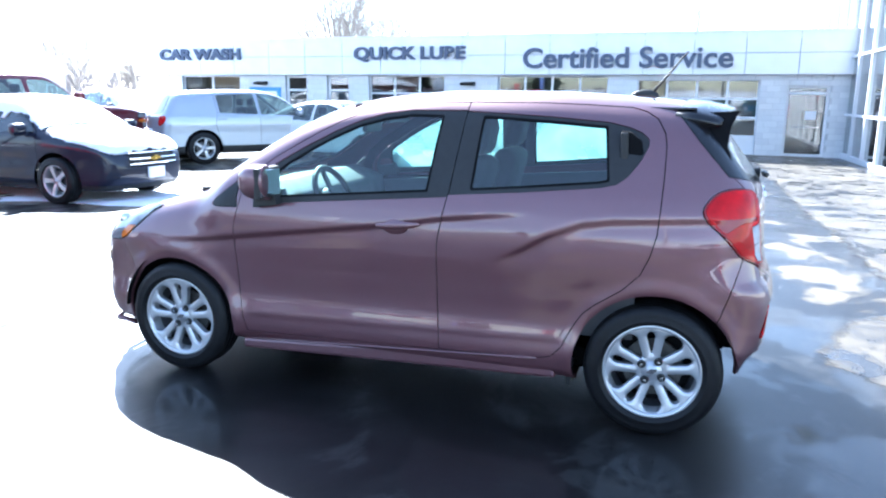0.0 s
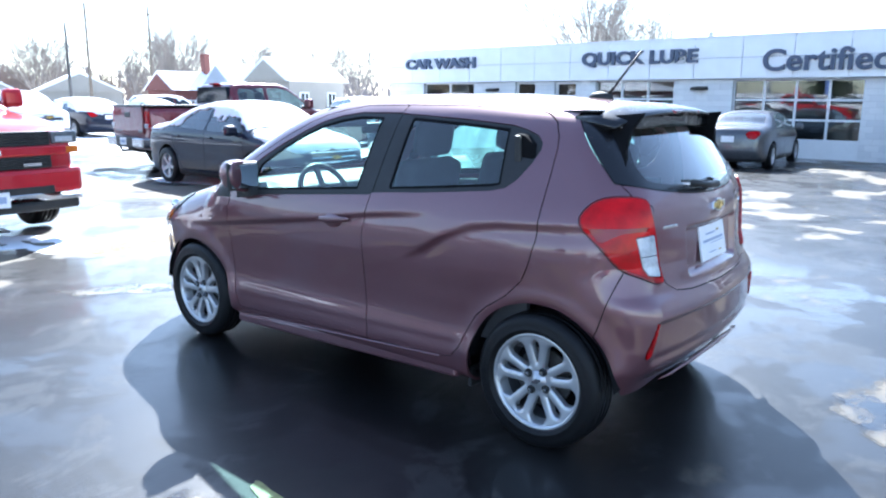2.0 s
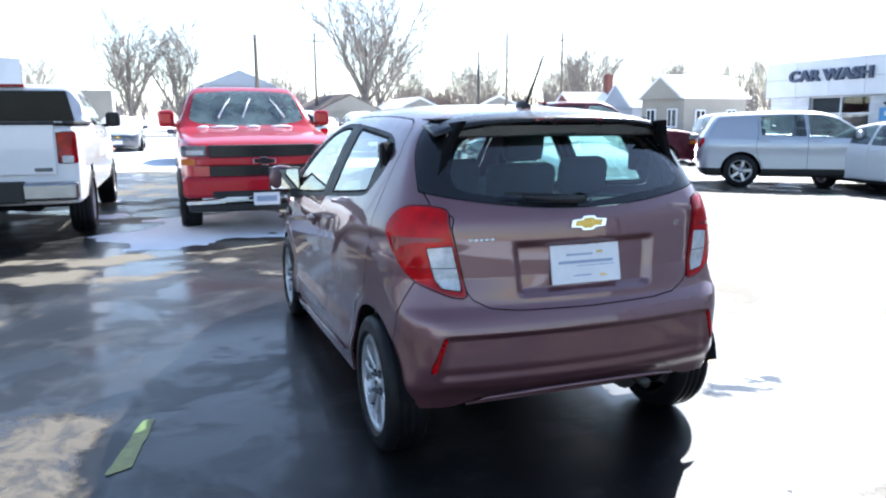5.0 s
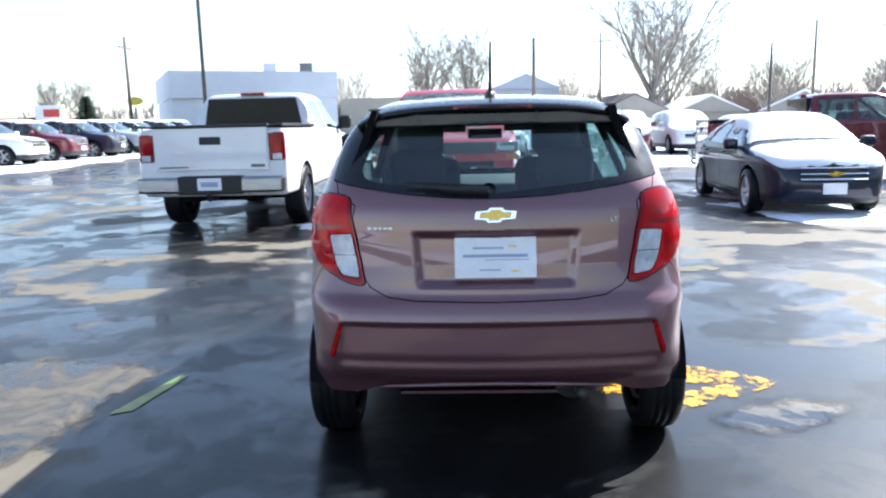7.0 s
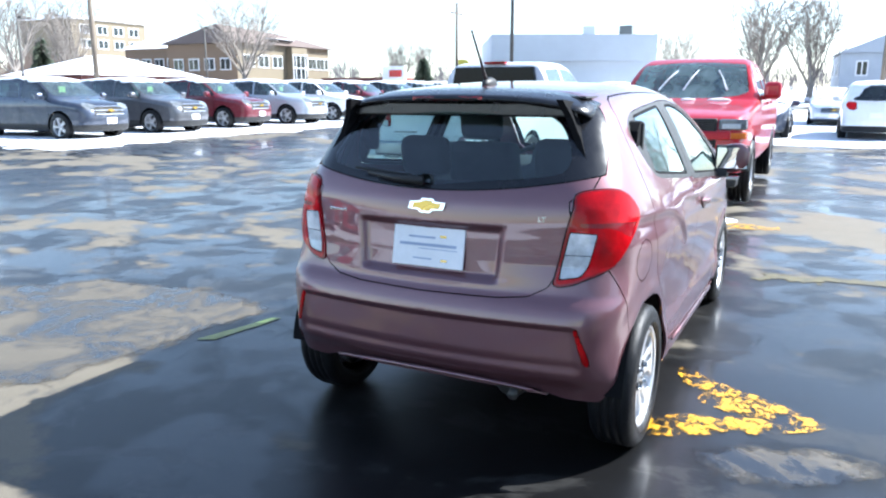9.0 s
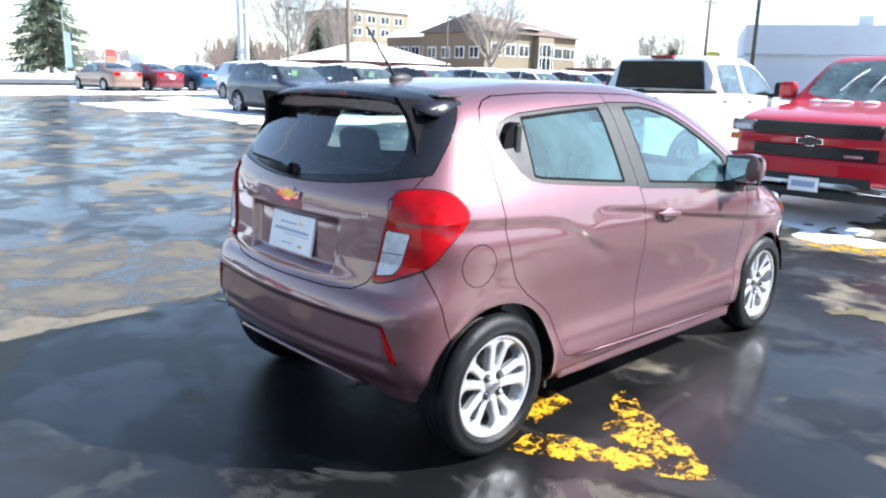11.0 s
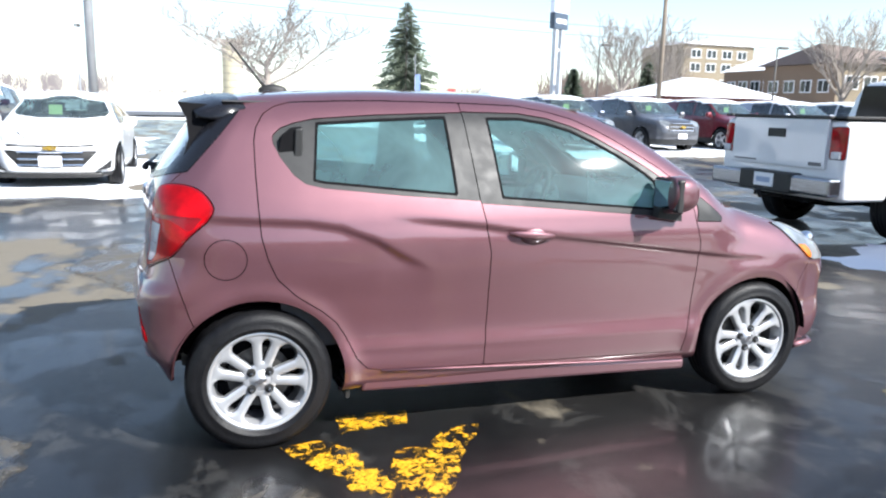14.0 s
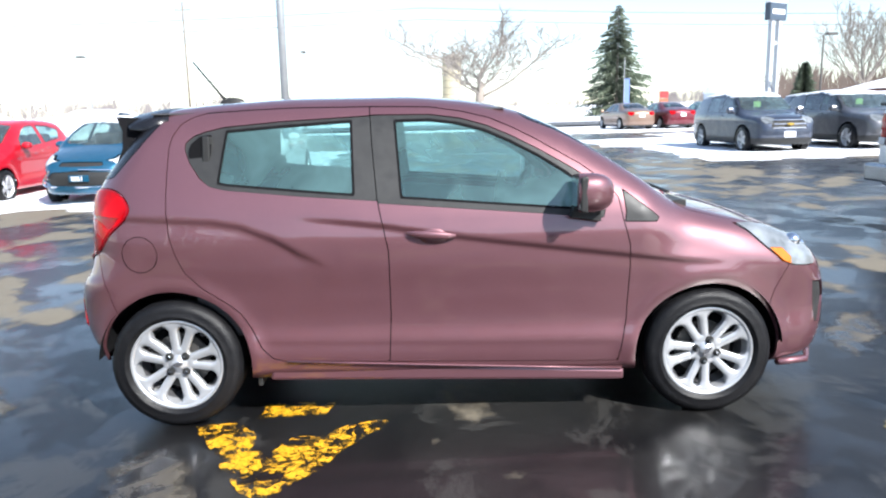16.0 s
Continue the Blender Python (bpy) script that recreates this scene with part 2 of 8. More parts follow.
def prism(poly, a, b, axis="y", bevel=0.0):
    """A flat outline given depth along an axis from a to b."""
    bm = bmesh.new()
    at = {"y": lambda p, d: (p[0], d, p[1]), "x": lambda p, d: (d, p[0], p[1]), "z": lambda p, d: (p[0], p[1], d)}[axis]
    lo = [bm.verts.new(at(p, a)) for p in poly]
    hi = [bm.verts.new(at(p, b)) for p in poly]
    bm.faces.new(lo[::-1])
    bm.faces.new(hi)
    n = len(poly)
    for k in range(n):
        bm.faces.new((lo[k], lo[(k + 1) % n], hi[(k + 1) % n], hi[k]))
    if bevel:
        bmesh.ops.bevel(bm, geom=list(bm.edges), offset=bevel, segments=2, affect="EDGES", profile=0.5)
    return bm


def letters(text, size, depth, material, m, parent=None, name="lettering", bold=0.0, label="", spacing=1.0):
    cu = bpy.data.curves.new(name, "FONT")
    cu.body, cu.size, cu.extrude, cu.offset, cu.space_character = text, size, depth, bold, spacing
    cu.align_x = "LEFT"
    ob = bpy.data.objects.new(name + "_tmp", cu)
    scene.collection.objects.link(ob)
    me = bpy.data.meshes.new_from_object(ob.evaluated_get(bpy.context.evaluated_depsgraph_get()))
    bpy.data.objects.remove(ob)
    bpy.data.curves.remove(cu)
    me.materials.clear()
    return put(name, me, material, parent, label, m)


# ---- smooth bodies: a closed form cut into panels ----
def spline(xs, ys, n=500):
    """A monotone cubic through control values, as a dense table to interpolate in."""
    xs, ys = np.array(xs, float), np.array(ys, float)
    h, d = np.diff(xs), np.diff(ys) / np.diff(xs)
    s = np.zeros(len(xs))
    s[0], s[-1] = d[0], d[-1]
    for k in range(1, len(xs) - 1):
        if d[k - 1] * d[k] > 0:
            w1, w2 = 2 * h[k] + h[k - 1], h[k] + 2 * h[k - 1]
            s[k] = (w1 + w2) / (w1 / d[k - 1] + w2 / d[k])
    t = np.linspace(xs[0], xs[-1], n)
    i = np.clip(np.searchsorted(xs, t) - 1, 0, len(xs) - 2)
    u = (t - xs[i]) / h[i]
    y = ys[i] * (1 + 2 * u) * (1 - u) ** 2 + s[i] * h[i] * u * (1 - u) ** 2 + ys[i + 1] * u * u * (3 - 2 * u) + s[i + 1] * h[i] * u * u * (u - 1)
    return t, y


def step(a, b, x):
    u = np.clip((x - a) / (b - a), 0, 1)
    return u * u * (3 - 2 * u)


def smax(a, b, k):
    h = np.clip(k - np.abs(a - b), 0, None) / k
    return np.maximum(a, b) + h * h * k * 0.25


class Body:
    """A car body: top line, width by height, taper along the length, front and rear lines. x ahead, y left, z up."""

    def __init__(self, top, width, taper, rear, front, floor=0.2, crown=0.10, rear_bow=0.2, front_bow=0.2, edge=0.10, corner=0.14, sculpt=None, recess=None, cap=0.7, centre=0.7):
        self.top, self.width, self.taper = spline(*top), spline(*width), spline(*taper)
        self.rear, self.front = spline(*rear), spline(*front)
        self.slope = (self.top[0], np.sqrt(1 + np.minimum(np.abs(np.gradient(self.top[1], self.top[0])), 2.0) ** 2))
        self.floor, self.crown, self.rear_bow, self.front_bow = floor, crown, rear_bow, front_bow
        self.edge, self.corner, self.sculpt, self.recess, self.cap, self.centre = edge, corner, sculpt, recess, cap, centre

    def field(self, x, y, z):
        a = np.abs(y)
        w = np.interp(z, *self.width) + np.interp(x, *self.taper)
        if self.sculpt:
            w = w + self.sculpt(x, z)
        side = a - w
        top = (z - np.interp(x, *self.top) + self.crown * y * y) / np.interp(x, *self.slope)
        rb = self.rear_bow if not isinstance(self.rear_bow, tuple) else np.interp(z, *self.rear_bow)
        rear = np.interp(z, *self.rear) + rb * y * y - x
        if self.recess:
            rear = rear + self.recess(y, z)
        front = x - np.interp(z, *self.front) + self.front_bow * y * y
        f = smax(side, top, self.edge)
        f = smax(f, np.maximum(rear, front), self.corner)
        return smax(f, self.floor - z, 0.06)

    def normal(self, v, e=0.003):
        x, y, z = v.T
        g = np.stack([self.field(x + e, y, z) - self.field(x - e, y, z), self.field(x, y + e, z) - self.field(x, y - e, z), self.field(x, y, z + e) - self.field(x, y, z - e)], 1)
        return g / np.maximum(np.linalg.norm(g, axis=1, keepdims=True), 1e-9)

    def skin(self, mid, ends, around):
        """The left half as triangles: rays from a spine, fanned out at both ends."""
        xr, xf = self.rear[1].min(), self.front[1].max()
        x0, x1 = xr + self.cap, xf - self.cap
        al = np.concatenate([np.linspace(-90, 0, ends, endpoint=False), np.zeros(mid), np.linspace(0, 90, ends + 1)[1:]])
        xo = np.concatenate([np.full(ends, x0), np.linspace(x0, x1, mid), np.full(ends, x1)])
        zt = np.interp(xo, *self.top)
        zo = np.minimum(self.centre, self.floor + (zt - self.floor) * 0.55)
        ph = np.radians(np.linspace(-90, 90, around))
        A, P = np.meshgrid(np.radians(al), ph, indexing="ij")
        d = np.stack([np.sin(A), np.cos(A) * np.cos(P), np.cos(A) * np.sin(P)], -1).reshape(-1, 3)
        o = np.stack([np.repeat(xo, around), np.zeros(len(xo) * around), np.repeat(zo, around)], 1)
        lo, hi = np.zeros(len(d)), np.full(len(d), 4.0)
        for _ in range(34):
            mdl = (lo + hi) / 2
            p = o + d * mdl[:, None]
            inside = self.field(*p.T) < 0
            lo, hi = np.where(inside, mdl, lo), np.where(inside, hi, mdl)
        v = o + d * lo[:, None]
        v[:, 1] = np.maximum(v[:, 1], 0)
        n = len(xo)
        i, j = np.meshgrid(np.arange(n - 1), np.arange(around - 1), indexing="ij")
        a = (i * around + j).ravel()
        f = np.concatenate([np.stack([a, a + around, a + around + 1], 1), np.stack([a, a + around + 1, a + 1], 1)])
        e = np.linalg.norm(np.cross(v[f[:, 1]] - v[f[:, 0]], v[f[:, 2]] - v[f[:, 0]]), axis=1)
        return v, f[e > 1e-9]


def clip(v, f, s):
    """Cut triangles along s = 0: all vertices, the faces inside (s < 0) and those outside."""
    ins = s < 0
    cnt = ins[f].sum(1)
    fi, fo = [f[cnt == 3]], [f[cnt == 0]]
    mixed = f[(cnt == 1) | (cnt == 2)]
    if len(mixed):
        im = ins[mixed]
        odd = np.where(im.sum(1) == 1, im.argmax(1), (~im).argmax(1))
        r = np.arange(len(mixed))
        a, b, c = mixed[r, odd], mixed[r, (odd + 1) % 3], mixed[r, (odd + 2) % 3]
        edges = np.sort(np.concatenate([np.stack([a, b], 1), np.stack([a, c], 1)]), axis=1)
        uniq, inv = np.unique(edges, axis=0, return_inverse=True)
        inv = inv.ravel()
        s0, s1 = s[uniq[:, 0]], s[uniq[:, 1]]
        t = np.clip(s0 / (s0 - s1 + 1e-12), 0.001, 0.999)[:, None]
        nv = v[uniq[:, 0]] * (1 - t) + v[uniq[:, 1]] * t
        ab, ac = inv[: len(a)] + len(v), inv[len(a):] + len(v)
        v = np.concatenate([v, nv])
        one = np.stack([a, ab, ac], 1)
        two = np.concatenate([np.stack([ab, b, c], 1), np.stack([ab, c, ac], 1)])
        first = ins[a]
        twofirst = np.concatenate([first, first])
        fi += [one[first], two[~twofirst]]
        fo += [one[~first], two[twofirst]]
    return v, np.concatenate(fi), np.concatenate(fo)


def smooth_line(poly, n=4, closed=True):
    """A rounder outline through given corners."""
    p = [Vector(q) for q in poly]
    out = []
    m = len(p)
    for k in range(m if closed else m - 1):
        if closed:
            a, b, c, d = p[k - 1], p[k], p[(k + 1) % m], p[(k + 2) % m]
        else:
            a, b, c, d = p[max(k - 1, 0)], p[k], p[k + 1], p[min(k + 2, m - 1)]
        for j in range(n):
            t = j / n
            q = 0.5 * ((2 * b) + (c - a) * t + (2 * a - 5 * b + 4 * c - d) * t * t + (3 * b - a - 3 * c + d) * t ** 3)
            out.append((q[0], q[1]))
    if not closed:
        out.append(tuple(p[-1]))
    return out


def inside(px, py, poly):
    """Signed distance to an outline, negative inside."""
    poly = np.array(poly)
    d2, odd = np.full(len(px), 1e9), np.zeros(len(px), bool)
    for (ax, ay), (bx, by) in zip(poly, np.roll(poly, -1, axis=0)):
        ex, ey = bx - ax, by - ay
        t = np.clip(((px - ax) * ex + (py - ay) * ey) / (ex * ex + ey * ey + 1e-12), 0, 1)
        d2 = np.minimum(d2, (px - ax - t * ex) ** 2 + (py - ay - t * ey) ** 2)
        if ey != 0:
            odd ^= ((ay > py) != (by > py)) & (px < ex * (py - ay) / ey + ax)
    return np.where(odd, -1, 1) * np.sqrt(d2)


def shell(name, body, v, f, material, parent, label="", both=True, rim=0.012, lift=0.0, flip=False):
    """A panel cut from a body: its skin, with edges turned in; mirrored over the middle, or put on one side."""
    used, inv = np.unique(f, return_inverse=True)
    v, f = v[used], inv.reshape(-1, 3)
    n = body.normal(v)
    v = v + n * lift
    if rim:
        e = np.concatenate([f[:, [0, 1]], f[:, [1, 2]], f[:, [2, 0]]])
        key, idx, cnt = np.unique(np.sort(e, axis=1), axis=0, return_index=True, return_counts=True)
        b = e[idx[cnt == 1]]
        if both:
            b = b[~((v[b[:, 0], 1] < 1e-4) & (v[b[:, 1], 1] < 1e-4))]
        p0, p1, n0, n1 = v[b[:, 0]], v[b[:, 1]], n[b[:, 0]], n[b[:, 1]]
        out = np.cross(p1 - p0, n0 + n1)
        out /= np.maximum(np.linalg.norm(out, axis=1, keepdims=True), 1e-9)
        k = len(v) + np.arange(len(b))
        m4 = len(b)
        f = np.concatenate([f, np.stack([k + m4, k, k + 2 * m4], 1), np.stack([k + m4, k + 2 * m4, k + 3 * m4], 1)])
        v = np.concatenate([v, p0, p1, p0 - n0 * rim, p1 - n1 * rim])
        n = np.concatenate([n, out, out, out, out])
    flipped = np.array([1, -1, 1])
    if both:
        f = np.concatenate([f, f[:, ::-1] + len(v)])
        v, n = np.concatenate([v, v * flipped]), np.concatenate([n, n * flipped])
    elif flip:
        v, n, f = v * flipped, n * flipped, f[:, ::-1]
    # faces look outward
    c = np.cross(v[f[:, 1]] - v[f[:, 0]], v[f[:, 2]] - v[f[:, 0]])
    turn = (c * n[f[:, 0]]).sum(1) < 0
    f[turn] = f[turn][:, ::-1]
    me = bpy.data.meshes.new(name)
    me.vertices.add(len(v))
    me.vertices.foreach_set("co", v.astype(np.float32).ravel())
    me.loops.add(len(f) * 3)
    me.loops.foreach_set("vertex_index", f.astype(np.int32).ravel())
    me.polygons.add(len(f))
    me.polygons.foreach_set("loop_start", np.arange(0, len(f) * 3, 3, dtype=np.int32))
    me.polygons.foreach_set("use_smooth", np.ones(len(f), bool))
    me.update(calc_edges=True)
    me.normals_split_custom_set_from_vertices([tuple(q) for q in n])
    return put(name, me, material, parent, label)


class Cutter:
    """Takes panels off a body's skin, one outline after another."""

    def __init__(self, body, mid, ends, around):
        self.body = body
        self.v, self.f = body.skin(mid, ends, around)

    def take(self, s, gap=0.0, source=None):
        """The faces where s < 0, which leave the skin (or the source panel)."""
        f = self.f if source is None else source
        val = s(*self.v.T)
        self.v, fin, fout = clip(self.v, f, val - gap)
        if gap:
            val = s(*self.v.T)
            self.v, fin, _ = clip(self.v, fin, val + gap)
        if source is None:
            self.f = fout
            return fin
        return fin, fout


def side(poly, y0=0.3, curve=0):
    p = smooth_line(poly, curve) if curve else poly
    return lambda x, y, z: np.maximum(inside(x, z, p), y0 - y)


def back(poly, x1=-1.2, curve=0):
    p = smooth_line(poly, curve) if curve else poly
    return lambda x, y, z: np.maximum(inside(y, z, p), x - x1)


def plan(poly, z0=0.7, curve=0):
    p = smooth_line(poly, curve) if curve else poly
    return lambda x, y, z: np.maximum(inside(x, y, p), z0 - z)


def corner(poly, sx=1, curve=0):
    """An outline seen at 45 degrees on a corner: sx 1 the rear left, -1 the front left."""
    p = smooth_line(poly, curve) if curve else poly
    return lambda x, y, z: np.maximum(inside((sx * x + y) * 0.7071, z, p), np.maximum(0.2 - y, sx * x))


# ---- the plum hatchback ----
WB = 1.1925


def arch_flare(x, z, r0=0.352, amount=0.010):
    r = np.minimum(np.hypot(x + WB, z - 0.29), np.hypot(x - WB, z - 0.29))
    return amount * np.exp(-((r - r0) / 0.045) ** 2)


def crease(d, up, down, soft=0.006, reach=0.09):
    b = 0.5 * (1 + np.tanh(d / soft))
    return b * up * np.exp(-np.clip(d, 0, None) / reach) - (1 - b) * down * np.exp(np.clip(d, None, 0) / reach)


def hatchback_sculpt(x, z):
    z1 = np.interp(x, [-0.75, -0.65, -0.26, 0.11, 0.79, 1.06, 1.3], [0.957, 0.942, 0.898, 0.840, 0.750, 0.715, 0.70])
    w = crease(z - z1, 0.0065, 0.0100, 0.011) * step(-0.70, -0.35, x) * (1 - step(1.0, 1.3, x))
    z2 = np.interp(x, [-1.8, -1.35, -1.18, -1.0, -0.87, -0.73, -0.62, -0.52, -0.4], [0.945, 0.945, 0.936, 0.926, 0.905, 0.851, 0.785, 0.738, 0.715])
    w = w + crease(z - z2, 0.0065, 0.0105, 0.015, 0.11) * (1 - step(-0.66, -0.46, x)) * step(-1.5, -1.3, x)
    # a crisp edge low on the doors
    w = w + crease(z - 0.365 + 0.02 * x, 0.003, 0.008, 0.022, 0.06) * step(-0.85, -0.75, x) * (1 - step(0.7, 0.85, x))
    w = w + 0.034 * (1 - step(0.62, 0.80, z)) * (1 - step(-1.52, -1.25, x))
    # shoulder of the front wing leans in over the wheel
    w = w - 0.050 * step(0.64, 0.92, z) * step(0.86, 1.12, x) + 0.010 * step(0.86, 1.12, x) * (1 - step(0.66, 0.80, z)) * (1 - step(1.5, 1.6, x))
    return w + arch_flare(x, z)


def hatchback_recess(y, z):
    a = np.abs(y)
    plate = 0.028 * (1 - step(0.28, 0.32, a + 0.08 * (0.93 - z))) * step(0.715, 0.75, z) * (1 - step(0.905, 0.935, z))
    low = 0.016 * (1 - step(0.57, 0.62, a + 0.15 * (z - 0.52))) * step(0.405, 0.45, z) * (1 - step(0.575, 0.602, z))
    return plate + low


HATCH = Body(
    top=([-1.75, -1.5, -1.3, -1.0, -0.6, -0.2, 0.1, 0.32, 0.5, 0.7, 0.9, 1.08, 1.2, 1.4, 1.6, 1.75, 1.85, 1.95], [1.365, 1.395, 1.42, 1.447, 1.465, 1.465, 1.445, 1.405, 1.34, 1.23, 1.105, 0.985, 0.95, 0.895, 0.825, 0.755, 0.69, 0.60]),
    width=([0.1, 0.2, 0.26, 0.34, 0.46, 0.6, 0.74, 0.84, 0.92, 1.0, 1.1, 1.2, 1.3, 1.38, 1.5], [0.70, 0.735, 0.762, 0.772, 0.757, 0.768, 0.786, 0.792, 0.780, 0.757, 0.715, 0.668, 0.616, 0.570, 0.49]),
    taper=([-1.75, -1.65, -1.5, -1.3, -1.0, -0.5, 0.6, 1.0, 1.3, 1.5, 1.7, 1.95], [-0.17, -0.125, -0.075, -0.03, -0.008, 0, 0, -0.006, -0.03, -0.065, -0.13, -0.25]),
    rear=([0.2, 0.34, 0.40, 0.48, 0.58, 0.62, 0.66, 0.70, 0.76, 0.90, 1.0, 1.06, 1.2, 1.36, 1.5], [-1.56, -1.625, -1.672, -1.700, -1.700, -1.694, -1.680, -1.660, -1.655, -1.643, -1.632, -1.610, -1.512, -1.395, -1.29]),
    front=([0.15, 0.22, 0.35, 0.5, 0.62, 0.72, 0.9], [1.78, 1.86, 1.905, 1.915, 1.90, 1.87, 1.80]),
    floor=0.20, crown=0.10, rear_bow=([0.3, 0.65, 0.8, 1.4], [0.13, 0.15, 0.24, 0.20]), front_bow=0.26, edge=0.13, corner=0.13, sculpt=hatchback_sculpt, recess=hatchback_recess)


def tyre_mesh(radius, width, rim):
    h = width / 2
    prof = [(rim, h * 0.78), (rim + 0.008, h * 0.93), (rim + 0.016, h * 0.955), (rim + 0.018, h * 0.99), (rim + 0.024, h * 0.99), (rim + 0.026, h * 0.97), (rim + (radius - rim) * 0.55, h), (radius - 0.022, h * 0.93), (radius - 0.006, h * 0.78), (radius, h * 0.55)]
    groove = []
    for k in (0.36, 0.0, -0.36):
        groove += [(radius, h * k + 0.008), (radius - 0.007, h * k + 0.006), (radius - 0.007, h * k - 0.006), (radius, h * k - 0.008)]
    return turned(prof + groove + [(r, -a) for r, a in prof[::-1]], 56)


def alloy_face(rim, y_in, y_out):
    """The cast face: ten flared spokes left between five wide and five narrow petal holes."""
    na, nr = 240, 22
    r = np.linspace(rim * 0.22, rim - 0.004, nr)
    a = np.linspace(0, 2 * math.pi, na, endpoint=False)
    A, R = np.meshgrid(a, r, indexing="ij")
    i, j = np.meshgrid(np.arange(na), np.arange(nr - 1), indexing="ij")
    q = lambda di, dj: (((i + di) % na) * nr + j + dj).ravel()
    f = np.concatenate([np.stack([q(0, 0), q(1, 0), q(1, 1)], 1), np.stack([q(0, 0), q(1, 1), q(0, 1)], 1)])
    A, R = A.ravel(), R.ravel()
    v = np.stack([np.cos(A) * R, np.zeros_like(A), np.sin(A) * R], 1)

    def field(x, y, z):
        rr, aa = np.hypot(x, z), np.arctan2(z, x)
        best = np.full(len(x), 1.0)
        for off, r0, r1, w in ((0.0, 0.33, 0.93, 0.205), (math.pi / 5, 0.38, 0.86, 0.088)):
            d = np.abs((aa - off + math.pi / 5) % (2 * math.pi / 5) - math.pi / 5) * rr
            t = (rr / rim - r0) / (r1 - r0)
            half = np.where(t < 0.72, 0.16 + 0.84 * np.clip(t, 0, 1) / 0.72, np.clip(1 - ((t - 0.72) / 0.28) ** 2, 0, 1) ** 0.4) * w * rim
            s = np.maximum(d - half, np.maximum(-t, t - 1) * 0.1)
            best = np.minimum(best, s)
        return best
    v, _, f = clip(v, f, field(*v.T))
    u = np.hypot(v[:, 0], v[:, 2]) / rim
    # spokes rise to a ridge away from the hole edges
    v[:, 1] = y_in + (y_out - y_in) * np.clip((u - 0.3) / 0.6, 0, 1) ** 1.5 - 0.006 * np.exp(-np.clip(field(*v.T), 0, 1) / 0.006)
    e = np.concatenate([f[:, [0, 1]], f[:, [1, 2]], f[:, [2, 0]]])
    key, idx, cnt = np.unique(np.sort(e, axis=1), axis=0, return_index=True, return_counts=True)
    b = e[idx[cnt == 1]]
    n = len(v)
    f = np.concatenate([f, np.stack([b[:, 1], b[:, 0], b[:, 0] + n], 1), np.stack([b[:, 1], b[:, 0] + n, b[:, 1] + n], 1)])
    v = np.concatenate([v, (v - [0, 0.028, 0]) * [0.985, 1, 0.985]])
    used, inv = np.unique(f, return_inverse=True)
    bm = bmesh.new()
    vs = [bm.verts.new(p) for p in v[used]]
    for t in inv.reshape(-1, 3):
        bm.faces.new([vs[k] for k in t])
    return bm


